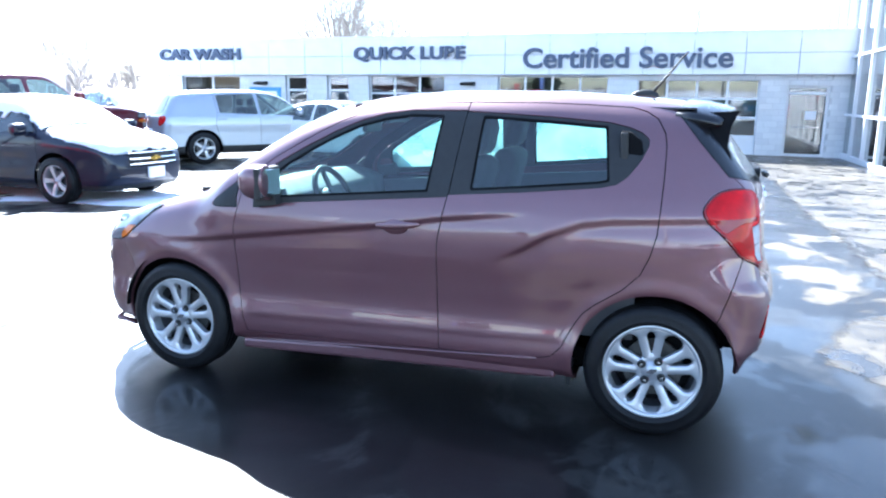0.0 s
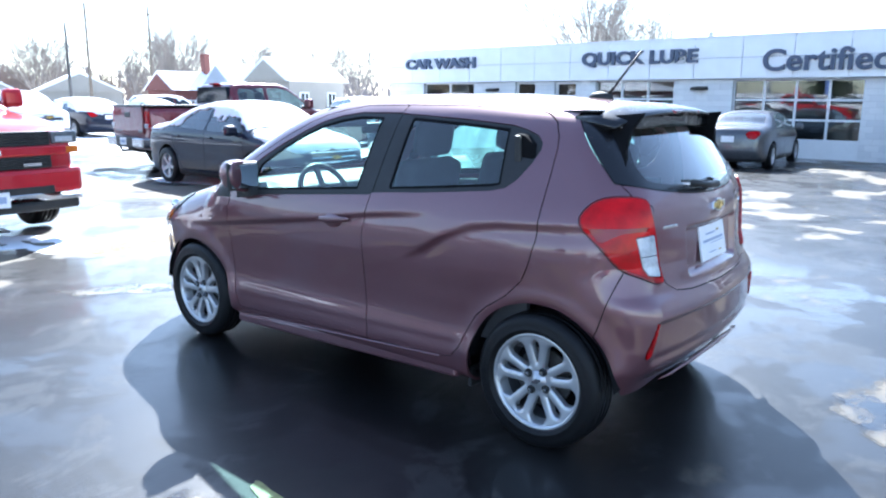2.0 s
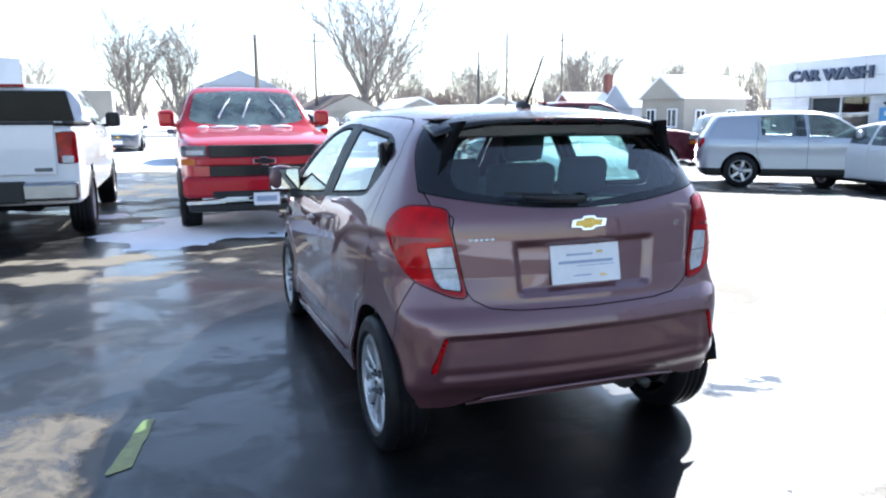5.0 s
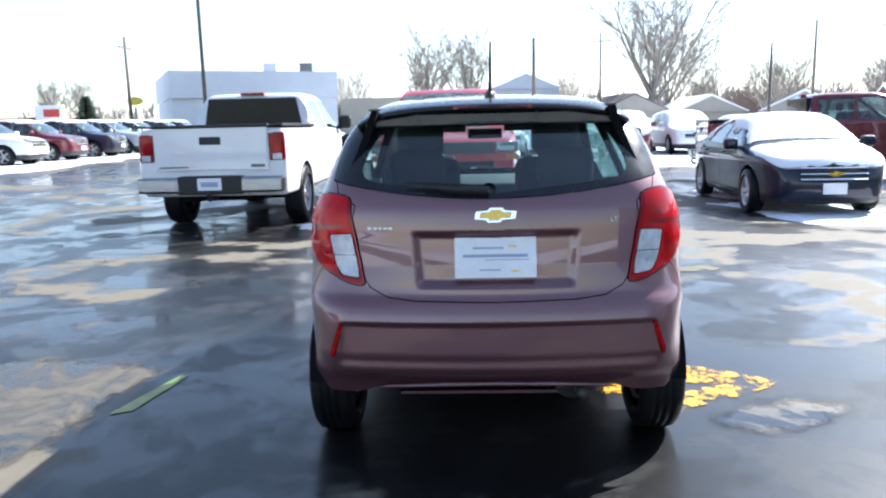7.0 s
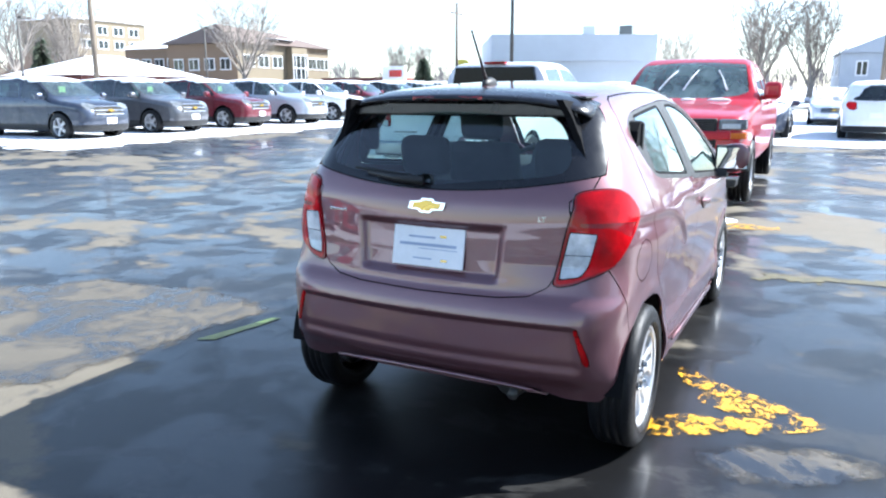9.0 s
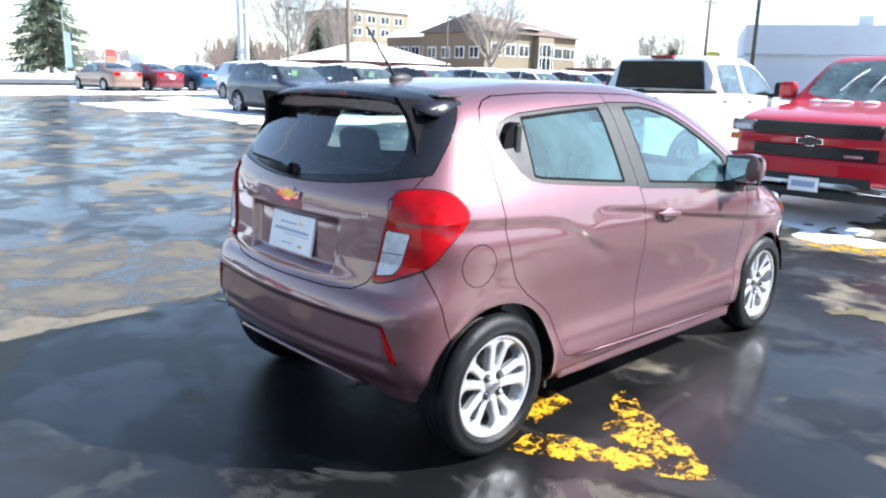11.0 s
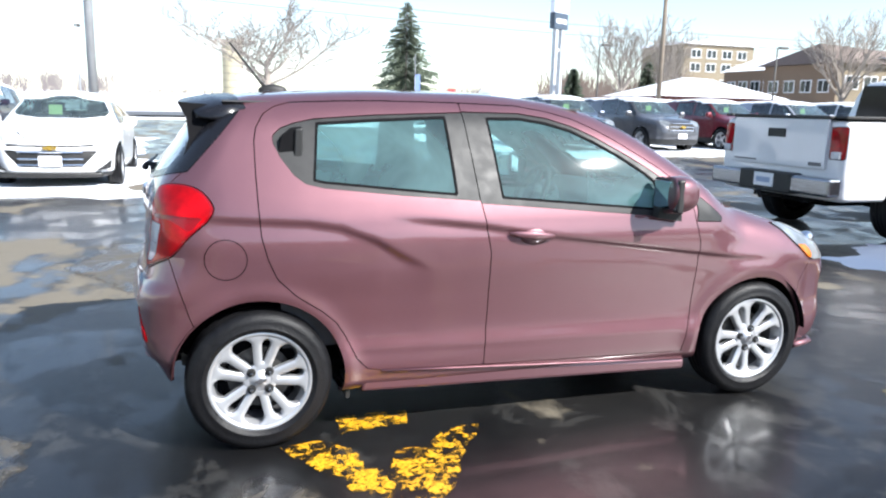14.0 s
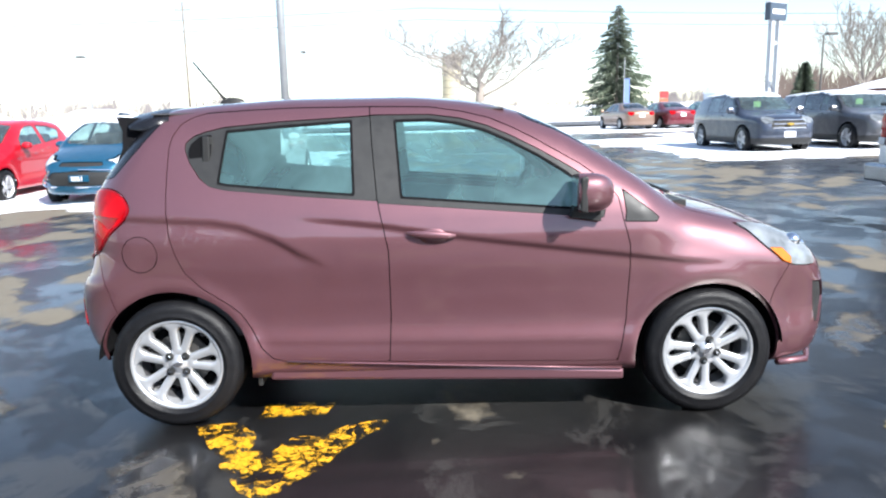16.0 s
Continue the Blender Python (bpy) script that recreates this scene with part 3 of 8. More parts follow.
def wheel_parts(root, radius, width, rim, spokes=5, detailed=False, face=None, dark=None):
    """A road wheel round its own y axis, outer face towards +y: tyre, barrel, spokes, hub, nuts and brake disc."""
    face, dark = face or ALLOY, dark or ALLOY_DARK
    part("tyre", tyre_mesh(radius, width, rim), RUBBER, root, smooth=True)
    h = width / 2
    barrel = turned([(rim + 0.004, h * 0.80), (rim - 0.004, h * 0.86), (rim - 0.014, h * 0.74), (rim - 0.02, h * 0.5), (rim - 0.035, -h * 0.8)], 48)
    part("rim", barrel, face, root, smooth=True)
    if detailed:
        part("rim_inside", turned([(rim - 0.018, h * 0.40), (rim - 0.038, -h * 0.5)], 48), ALLOY_DARK, root, smooth=True)
    disc = turned([(0.001, h * 0.0), (rim * 0.62, h * 0.0), (rim * 0.62, -h * 0.15), (0.001, -h * 0.15)], 32)
    part("brake_disc", disc, DISC if detailed else dark, root)
    back_plate = turned([(0.001, -h * 0.55), (rim - 0.03, -h * 0.55)], 32)
    part("wheel_backing", back_plate, DARK_LINER, root)
    y_in, y_out = h * 0.62, h * 0.74
    if detailed:
        part("spokes", alloy_face(rim, y_in, y_out), face, root)
    else:
        bm = bmesh.new()
        for k in range(spokes):
            base = 2 * math.pi * k / spokes + math.pi / 2
            rows = []
            for r, w, y in ((rim * 0.20, 0.030, y_in), (rim * 0.5, 0.032, y_in + 0.008), (rim * 0.86, 0.036, y_out - 0.004), (rim - 0.008, 0.050, y_out)):
                c, s = math.cos(base), math.sin(base)
                rows.append([bm.verts.new((c * r - s * e, yy, s * r + c * e)) for e, yy in ((-w, y - 0.022), (-w * 0.8, y), (w * 0.8, y), (w, y - 0.022))])
            for q, s2 in zip(rows, rows[1:]):
                for j in range(3):
                    bm.faces.new((q[j], q[j + 1], s2[j + 1], s2[j]))
        part("spokes", bm, face, root)
    part("hub", turned([(0.001, y_in + 0.010), (0.024, y_in + 0.008), (0.028, y_in + 0.001), (rim * 0.23, y_in - 0.003), (rim * 0.30, y_in - 0.03)], 28), face, root, smooth=True)
    if detailed:
        for k in range(4):
            a = math.pi / 4 + k * math.pi / 2 + 0.15
            part("nut_pocket", turned([(0.001, 0.0025), (0.0175, 0.0025), (0.019, -0.004)], 14), BLACK_TRIM, root, m=pose(math.cos(a) * 0.050, y_in + 0.002, math.sin(a) * 0.050))
            part("wheel_nut", turned([(0.001, 0.016), (0.008, 0.015), (0.0105, 0.0)], 6), BUMPER_STEEL, root, m=pose(math.cos(a) * 0.050, y_in + 0.004, math.sin(a) * 0.050))
        part("hub_badge", prism([(-0.022, -0.006), (-0.009, -0.006), (-0.007, -0.011), (0.009, -0.011), (0.011, -0.006), (0.022, -0.006), (0.019, 0.006), (0.007, 0.006), (0.005, 0.011), (-0.011, 0.011), (-0.009, 0.006), (-0.025, 0.006)], y_in + 0.009, y_in + 0.012), ALLOY_DARK, root)
        part("valve", tube([(0.13, y_in - 0.01, -0.09), (0.125, y_in + 0.012, -0.086)], 0.004, 6), BLACK_TRIM, root)


def add_arch(car, x, z, r, sy, y0, y1):
    """The dark half-round lining over a wheel, closed on its inner side."""
    bm = bmesh.new()
    angles = [radians(5 + 170 * k / 28) for k in range(29)]
    a = [bm.verts.new((r * math.cos(t), sy * y0, r * math.sin(t))) for t in angles]
    b = [bm.verts.new((r * math.cos(t), sy * y1, r * math.sin(t))) for t in angles]
    for k in range(28):
        bm.faces.new((a[k], a[k + 1], b[k + 1], b[k]))
    bm.faces.new(a)
    part("wheel_arch_liner", bm, DARK_LINER, car, m=pose(x, 0, z))


def build_hatchback():
    car = thing("hatchback_car", pose(0, 0, 0), "plum purple metallic five-door hatchback, damp, parked on wet asphalt", "car")
    P = HERO_PAINT
    c = Cutter(HATCH, 230, 110, 270)
    for xw in (-WB, WB):
        rx, rz = (0.338, 0.332) if xw < 0 else (0.336, 0.315)
        c.take(lambda x, y, z: np.maximum((np.hypot((x - xw) / rx, (z - 0.293) / rz) - 1) * 0.33, 0.40 - y))
    # lamps first, since they sit across panel joints
    g = 0.0022
    tail_line = [(-0.438, 0.966), (-0.47, 1.03), (-0.53, 1.066), (-0.62, 1.072), (-0.70, 1.058), (-0.718, 1.01), (-0.738, 0.94), (-0.768, 0.80), (-0.786, 0.735), (-0.745, 0.732), (-0.67, 0.762), (-0.58, 0.80), (-0.51, 0.875)]
    tail = c.take(corner(tail_line, 1, 3), g)
    head = c.take(side([(1.315, 0.862), (1.40, 0.855), (1.50, 0.835), (1.62, 0.79), (1.72, 0.715), (1.72, 0.655), (1.60, 0.665), (1.53, 0.69), (1.44, 0.765), (1.37, 0.83)], 0.42), g)
    # glass at the ends
    screen = c.take(plan([(1.075, -0.1), (1.075, 0.2), (1.035, 0.42), (0.95, 0.60), (0.90, 0.615), (0.66, 0.575), (0.40, 0.535), (0.37, 0.5), (0.335, 0.25), (0.325, -0.1)], 0.9), g)
    edge = lambda x, y, z: np.maximum(x - np.interp(z, [1.0, 1.10, 1.16, 1.25, 1.36, 1.42], [-1.502, -1.458, -1.405, -1.325, -1.235, -1.19]), np.maximum(1.052 + 0.17 * y * y - z, z - 1.372))
    rear_glass = c.take(edge, g)
    hatch = c.take(back([(-0.2, 0.668), (0.3, 0.676), (0.41, 0.688), (0.475, 0.722), (0.50, 0.76), (0.545, 0.95), (0.53, 1.03), (0.60, 1.07), (0.62, 1.14), (0.3, 1.12), (-0.2, 1.12)], -1.35), g)
    # dark triangle ahead of the mirror
    triangle = c.take(side([(0.793, 0.898), (0.800, 0.94), (0.788, 1.035), (0.925, 0.930), (0.948, 0.908), (0.935, 0.893)], 0.5), g)
    # doors, flap, roof, bonnet, bumpers
    rear_edge = [(-0.312, 1.408), (-0.30, 1.25), (-0.278, 1.015), (-0.233, 0.787), (-0.232, 0.50), (-0.243, 0.285)]
    front_line = (rear_edge[::-1] + [(-0.043, 1.402), (0.10, 1.380), (0.223, 1.350), (0.32, 1.308), (0.419, 1.257), (0.618, 1.140), (0.725, 1.060), (0.768, 1.00), (0.785, 0.911), (0.815, 0.80), (0.823, 0.70), (0.815, 0.45), (0.78, 0.262)])
    rear_line = (rear_edge + [(-0.70, 0.300), (-0.76, 0.312), (-0.805, 0.360), (-0.85, 0.455), (-0.89, 0.52), (-0.945, 0.568), (-1.05, 0.640), (-1.12, 0.71), (-1.155, 0.79), (-1.178, 0.88), (-1.186, 1.0), (-1.19, 1.12), (-1.19, 1.24), (-1.18, 1.29), (-1.148, 1.345), (-1.10, 1.375), (-1.037, 1.392), (-0.85, 1.402), (-0.667, 1.408)])
    front_door = c.take(side(front_line), g)
    rear_door = c.take(side(rear_line), g)
    ring = lambda r: side([(-1.312 + r * math.cos(k * math.pi / 14), 0.792 + r * math.sin(k * math.pi / 14)) for k in range(28)], 0.4)
    quarter = c.take(ring(0.086), 0)
    flap, flap_rim = c.take(ring(0.079), 0.0018, quarter)
    roof = c.take(plan([(0.36, -0.1), (0.36, 0.42), (0.30, 0.515), (-0.3, 0.53), (-0.9, 0.522), (-1.2, 0.50), (-1.42, 0.465), (-1.48, 0.2), (-1.48, -0.1)], 1.3), 0)
    bonnet = c.take(plan([(1.09, -0.1), (1.09, 0.2), (1.06, 0.43), (1.0, 0.60), (1.12, 0.645), (1.3, 0.63), (1.5, 0.58), (1.65, 0.46), (1.74, 0.30), (1.77, -0.1)], 0.68), g)
    rear_bumper = c.take(lambda x, y, z: np.maximum(x - np.interp(z, [0.2, 0.50, 0.56, 0.79, 0.85], [-1.36, -1.425, -1.45, -1.52, -1.55]), z - 0.85), g)
    front_bumper = c.take(lambda x, y, z: np.maximum(np.interp(z, [0.2, 0.48, 0.56, 0.68, 0.8], [1.42, 1.475, 1.50, 1.575, 1.60]) - x, z - 0.80), g)

    # the bumper ends above the ground clearance, open underneath
    under = lambda x, y, z: z - 0.325 + 0.035 * step(0.42, 0.56, y) + 0.05 * step(-1.52, -1.40, x)
    gone, rear_bumper = c.take(under, 0, rear_bumper)
    refl, rear_bumper = c.take(back([(0.580, 0.594), (0.598, 0.589), (0.640, 0.475), (0.641, 0.448), (0.622, 0.456)], -1.4), 0.0015, rear_bumper)
    shell("body_shell", HATCH, c.v, c.f, P, car)
    shell("bonnet", HATCH, c.v, bonnet, P, car)
    shell("roof", HATCH, c.v, roof, P, car, rim=0)
    fog, front_bumper = c.take(side([(1.72, 0.575), (1.80, 0.56), (1.84, 0.47), (1.80, 0.36), (1.75, 0.38), (1.735, 0.47)], 0.36), 0.002, front_bumper)
    fb = shell("front_bumper", HATCH, c.v, front_bumper, P, car)
    for flip in (False, True):
        shell("fog_recess", HATCH, c.v, fog, BLACK_TRIM, fb, lift=-0.01, both=False, flip=flip)
    part("chin_spoiler", tube([(1.56, 0.66, 0.20), (1.72, 0.60, 0.19), (1.83, 0.40, 0.185), (1.87, 0, 0.185), (1.83, -0.40, 0.185), (1.72, -0.60, 0.19), (1.56, -0.66, 0.20)], 0.018, 8), P, fb, smooth=True)
    part("grille", box(1.80, 1.90, -0.40, 0.40, 0.30, 0.42, 0.01), BLACK_GLOSS, fb)
    rb = shell("rear_bumper", HATCH, c.v, rear_bumper, P, car, rim=0.014)
    hatch_ob = shell("tailgate", HATCH, c.v, hatch, P, car)
    # rear window: see-through middle inside a black printed border
    pane_line = [(-0.1, 1.088), (0.25, 1.095), (0.46, 1.118), (0.505, 1.15), (0.50, 1.20), (0.455, 1.28), (0.39, 1.325), (0.30, 1.338), (-0.1, 1.345)]
    pane, border = c.take(back(pane_line, -1.3, 3), 0, rear_glass)
    shell("rear_window_border", HATCH, c.v, border, BLACK_GLOSS, car, rim=0.008)
    shell("rear_window", HATCH, c.v, pane, GLASS_REAR, car, "dark tinted rear window", rim=0)
    ws, wborder = c.take(plan([(1.03, -0.1), (1.03, 0.2), (0.985, 0.42), (0.915, 0.575), (0.66, 0.545), (0.42, 0.51), (0.40, 0.45), (0.37, 0.25), (0.36, -0.1)], 0.9), 0, screen)
    shell("windscreen", HATCH, c.v, ws, GLASS_CLEAR, car, rim=0)
    shell("windscreen_border", HATCH, c.v, wborder, BLACK_GLOSS, car, rim=0.006)

    dlo_f = [(-0.40, 1.372), (-0.044, 1.370), (0.09, 1.352), (0.21, 1.318), (0.32, 1.270), (0.444, 1.205), (0.569, 1.133), (0.655, 1.075), (0.70, 1.02), (0.712, 0.96), (0.70, 0.915), (0.45, 0.938), (-0.40, 1.006)]
    gl_f = [(-0.205, 1.352), (-0.044, 1.354), (0.08, 1.337), (0.20, 1.305), (0.31, 1.256), (0.434, 1.190), (0.545, 1.120), (0.59, 1.085), (0.60, 1.04), (0.588, 0.952), (-0.178, 1.014)]
    dlo_r = [(-1.118, 1.263), (-1.085, 1.292), (-1.03, 1.312), (-0.95, 1.330), (-0.70, 1.350), (-0.2, 1.374), (-0.2, 1.000), (-0.60, 1.030), (-0.93, 1.062), (-1.00, 1.078), (-1.045, 1.112), (-1.092, 1.177), (-1.118, 1.235)]
    gl_r = [(-0.945, 1.318), (-0.70, 1.336), (-0.395, 1.354), (-0.387, 1.35), (-0.372, 1.028), (-0.60, 1.048), (-0.93, 1.080), (-0.972, 1.09)]
    for flip, sy in ((False, 1), (True, -1)):
        for nm, panel, dlo, gl in (("front_door", front_door, dlo_f, gl_f), ("rear_door", rear_door, dlo_r, gl_r)):
            frame_f, skin_f = c.take(side(dlo), 0.001, panel)
            pane_f, frame_f = c.take(side(gl), 0, frame_f)
            near_rim = side(gl)
            pane_f, seal_f = c.take(lambda x, y, z: near_rim(x, y, z) + 0.011, 0, pane_f)
            door = shell(nm, HATCH, c.v, skin_f, P, car, both=False, flip=flip)
            shell("window_frame", HATCH, c.v, frame_f, BLACK_TRIM, door, "satin black window frame", both=False, flip=flip, lift=-0.004)
            shell("window_seal", HATCH, c.v, seal_f, DARK_LINER, door, "black rubber seal", both=False, flip=flip, lift=-0.005, rim=0.006)
            shell("window_pane", HATCH, c.v, pane_f, GLASS_SIDE if sy < 0 else GLASS_CLEAR, door, "faintly milky glass" if sy < 0 else "clear tinted glass", both=False, flip=flip, rim=0, lift=-0.008)
            if nm == "front_door":
                # pull handle over a shallow cup
                hb = bmesh.new()
                bmesh.ops.create_uvsphere(hb, u_segments=20, v_segments=10, radius=1, matrix=pose(-0.035, sy * 0.786, 0.853) @ Matrix.Diagonal((0.066, 0.014, 0.037, 1)))
                part("handle_cup", hb, P, door, smooth=True)
                hb = bmesh.new()
                for k in range(13):
                    t = k / 12
                    x = -0.155 + 0.215 * t
                    r = 0.006 + 0.012 * math.sin(math.pi * min(1, max(0, t))) ** 0.6
                    ring = [hb.verts.new((x, sy * (0.792 + 0.020 * math.sin(math.pi * t) ** 0.5 + math.cos(a) * r * 0.5), 0.869 - 0.017 * t + math.sin(a) * r)) for a in [2 * math.pi * j / 10 for j in range(10)]]
                    if k:
                        for j in range(10):
                            hb.faces.new((last[j], last[(j + 1) % 10], ring[(j + 1) % 10], ring[j]))
                    last = ring
                part("door_handle", hb, P, door, smooth=True)
                # mirror: housing, foot and reflecting face
                bmesh_m = bmesh.new()
                bmesh.ops.create_uvsphere(bmesh_m, u_segments=28, v_segments=18, radius=1)
                for q in bmesh_m.verts:
                    x, y, z = q.co
                    x, y, z = (math.copysign(abs(u) ** 0.78, u) for u in (x, y, z))
                    x = x if x > -0.25 else -0.25 + (x + 0.25) * 0.15
                    q.co = Vector((0.61 + x * 0.118 - 0.02 * y, sy * (0.842 + y * 0.098), 1.030 + z * 0.084 + 0.012 * y))
                mir = part("door_mirror", bmesh_m, P, door, smooth=True)
                part("mirror_foot", prism([(0.55, 0.925), (0.68, 0.905), (0.675, 0.975), (0.57, 0.99)], sy * 0.70, sy * 0.82), BLACK_TRIM, mir)
                part("mirror_shell_back", prism([(0.566, 0.962), (0.598, 0.954), (0.598, 1.108), (0.566, 1.102)], sy * 0.750, sy * 0.940, bevel=0.008), BLACK_TRIM, mir)
                part("mirror_glass", prism([(0.5625, 0.972), (0.5665, 0.970), (0.5665, 1.094), (0.5625, 1.092)], sy * 0.762, sy * 0.930), simple("mirror_silver", (0.62, 0.66, 0.70), 0.02, 1.0, 0.01), mir)
            else:
                # upright handle hidden in the rear corner of the window
                part("handle_recess", prism([(-1.100, 1.205), (-1.088, 1.258), (-1.045, 1.292), (-1.005, 1.298), (-1.0, 1.145), (-1.045, 1.142)], sy * 0.600, sy * 0.654, bevel=0.004), DARK_LINER, door)
                part("corner_handle", prism([(-1.040, 1.160), (-1.006, 1.145), (-1.003, 1.292), (-1.033, 1.290)], sy * 0.61, sy * 0.664, bevel=0.006), BLACK_TRIM, door)
        if sy < 0:
            fl = shell("fuel_flap", HATCH, c.v, flap, P, car, "round fuel filler flap", both=False, flip=True)
            shell("flap_surround", HATCH, c.v, flap_rim, P, fl, both=False, flip=True, rim=0)
        else:
            shell("quarter_panel", HATCH, c.v, quarter, P, car, both=False, rim=0)
        # tail lamp: red lens, dark band and clear corner lens
        clear, red = c.take(corner([(-0.729, 0.925), (-0.642, 0.918), (-0.674, 0.80), (-0.702, 0.766), (-0.766, 0.754)]), 0.002, tail)
        whole = corner(tail_line, 1, 3)
        red, edge_f = c.take(lambda x, y, z: whole(x, y, z) + 0.009, 0, red)
        band, red = c.take(corner([(-0.47, 0.952), (-0.70, 0.957), (-0.695, 0.942), (-0.60, 0.937), (-0.56, 0.925), (-0.515, 0.90), (-0.497, 0.905)]), 0, red)
        upper_clear, clear = c.take(lambda x, y, z: 0.843 - z, 0.0015, clear)
        lamp = shell("tail_lamp", HATCH, c.v, red, RED_LENS, car, "red and clear wrap-round tail lamp", both=False, flip=flip, lift=0.010, rim=0.02)
        shell("lens_edge", HATCH, c.v, edge_f, DARK_RED_LENS, lamp, both=False, flip=flip, lift=0.006, rim=0.016)
        shell("lower_lens", HATCH, c.v, band, DARK_RED_LENS, lamp, both=False, flip=flip, lift=0.007, rim=0.004)
        shell("indicator_lens", HATCH, c.v, upper_clear, WHITE_LENS, lamp, "clear white lens", both=False, flip=flip, lift=0.009, rim=0.02)
        shell("reversing_lens", HATCH, c.v, clear, WHITE_LENS, lamp, "clear white lens", both=False, flip=flip, lift=0.009, rim=0.02)
        amber, head_rest = c.take(side([(1.462, 0.752), (1.53, 0.745), (1.572, 0.705), (1.575, 0.672), (1.535, 0.688)], 0.42), 0.001, head)
        hl = shell("headlamp", HATCH, c.v, head_rest, HEAD_LENS, car, "clear headlamp with amber marker", both=False, flip=flip, lift=0.006, rim=0.02)
        for px, py, pz, pr in ((1.60, 0.58, 0.765, 0.036), (1.655, 0.53, 0.735, 0.030)):
            pj = bmesh.new()
            bmesh.ops.create_uvsphere(pj, u_segments=18, v_segments=12, radius=pr, matrix=pose(px + 0.02, sy * (py + 0.02), pz))
            part("lamp_projector", pj, CHROME, hl, smooth=True)
        shell("amber_marker", HATCH, c.v, amber, AMBER_LENS, hl, both=False, flip=flip, lift=0.007, rim=0.01)
        # sill lip, mirror-foot triangle, reflector
        shell("bumper_reflector", HATCH, c.v, refl, RED_LENS, rb, both=False, flip=flip, lift=0.004, rim=0.012)
        shell("trim_triangle", HATCH, c.v, triangle, BLACK_TRIM, car, both=False, flip=flip, lift=0.002)
        sill_z = lambda x: 0.268 - 0.052 * x
        bead = [(x, sy * (float(np.interp(sill_z(x), *HATCH.width)) + 0.005), sill_z(x) - 0.004) for x in (-0.70, -0.4, 0.0, 0.4, 0.80)]
        part("sill_strip", tube(bead, 0.0055, 6), P, car, smooth=True)
        part("sill_panel", prism([(-0.765, 0.296), (0.815, 0.218), (0.815, 0.166), (-0.785, 0.205)], sy * 0.62, sy * 0.752, bevel=0.014), P, car, smooth=False)
        part("mud_flap", box(-0.845, -0.825, sy * 0.60, sy * 0.72, 0.17, 0.26, 0.004), BLACK_TRIM, car)
        add_arch(car, -WB, 0.29, 0.345, sy, 0.40, 0.745)
        add_arch(car, WB, 0.29, 0.345, sy, 0.40, 0.745)
        part("sun_visor", box(0.36, 0.40, sy * 0.12, sy * 0.46, 1.28, 1.36, 0.01), CABIN, car)

    # wheels
    for xw in (-WB, WB):
        for sy in (1, -1):
            w = new("wheel")
            w.parent = car
            w.matrix_basis = pose(xw, sy * 0.682, 0.290, 0, {(-WB, -1): 8, (WB, -1): 40}.get((xw, sy), 22), 0 if sy > 0 else 180)
            wheel_parts(w, 0.290, 0.178, 0.204, 5, True)

    # black inner shell under the panels, floor and cabin
    inner = Cutter(HATCH, 90, 30, 120)
    low = inner.take(lambda x, y, z: z - 0.93)
    for xw in (-WB, WB):
        low, rest = inner.take(lambda x, y, z: -np.maximum(np.hypot(x - xw, z - 0.29) - 0.35, 0.36 - y), 0, low)
    cut, low = inner.take(lambda x, y, z: np.maximum(z - 0.40, x + 1.35), 0, low)
    shell("inner_panel", HATCH, inner.v, low, DARK_LINER, car, lift=-0.035, rim=0)
    part("spare_well", box(-1.50, -1.0, -0.46, 0.46, 0.31, 0.50, 0.04), DARK_LINER, car)
    part("silencer", tube([(-1.50, -0.30, 0.30), (-1.30, -0.30, 0.30)], 0.07, 14), DISC, car, smooth=True)
    part("exhaust_tip", tube([(-1.50, -0.33, 0.285), (-1.585, -0.34, 0.275)], 0.022, 10), DISC, car, smooth=True)
    doors = [front_line, rear_line]
    seam = inner.take(lambda x, y, z: np.maximum(np.minimum(np.abs(inside(x, z, doors[0])), np.abs(inside(x, z, doors[1]))) - 0.03, np.maximum(0.9 - z, 0.3 - y)))
    shell("seam_backing", HATCH, inner.v, seam, DARK_LINER, car, lift=-0.016, rim=0)
    part("floor_pan", box(-1.0, 1.6, -0.56, 0.56, 0.20, 0.30, 0.02), DARK_LINER, car)
    part("dashboard", prism([(1.05, 0.5), (1.05, 0.96), (0.80, 0.985), (0.62, 0.93), (0.60, 0.78), (0.72, 0.5)], -0.66, 0.66, bevel=0.02), CABIN, car, smooth=True)
    part("parcel_shelf", box(-1.50, -1.08, -0.58, 0.58, 0.965, 0.985, 0.006), CABIN, car)
    part("headliner", box(-1.30, 0.30, -0.50, 0.50, 1.388, 1.395), CABIN, car)
    for sy in (1, -1):
        door_lin = prism([(-1.1, 0.4), (0.75, 0.4), (0.75, 0.88), (-0.3, 0.965), (-1.1, 1.02)], sy * 0.655, sy * 0.685)
        part("door_lining", door_lin, CABIN, car)
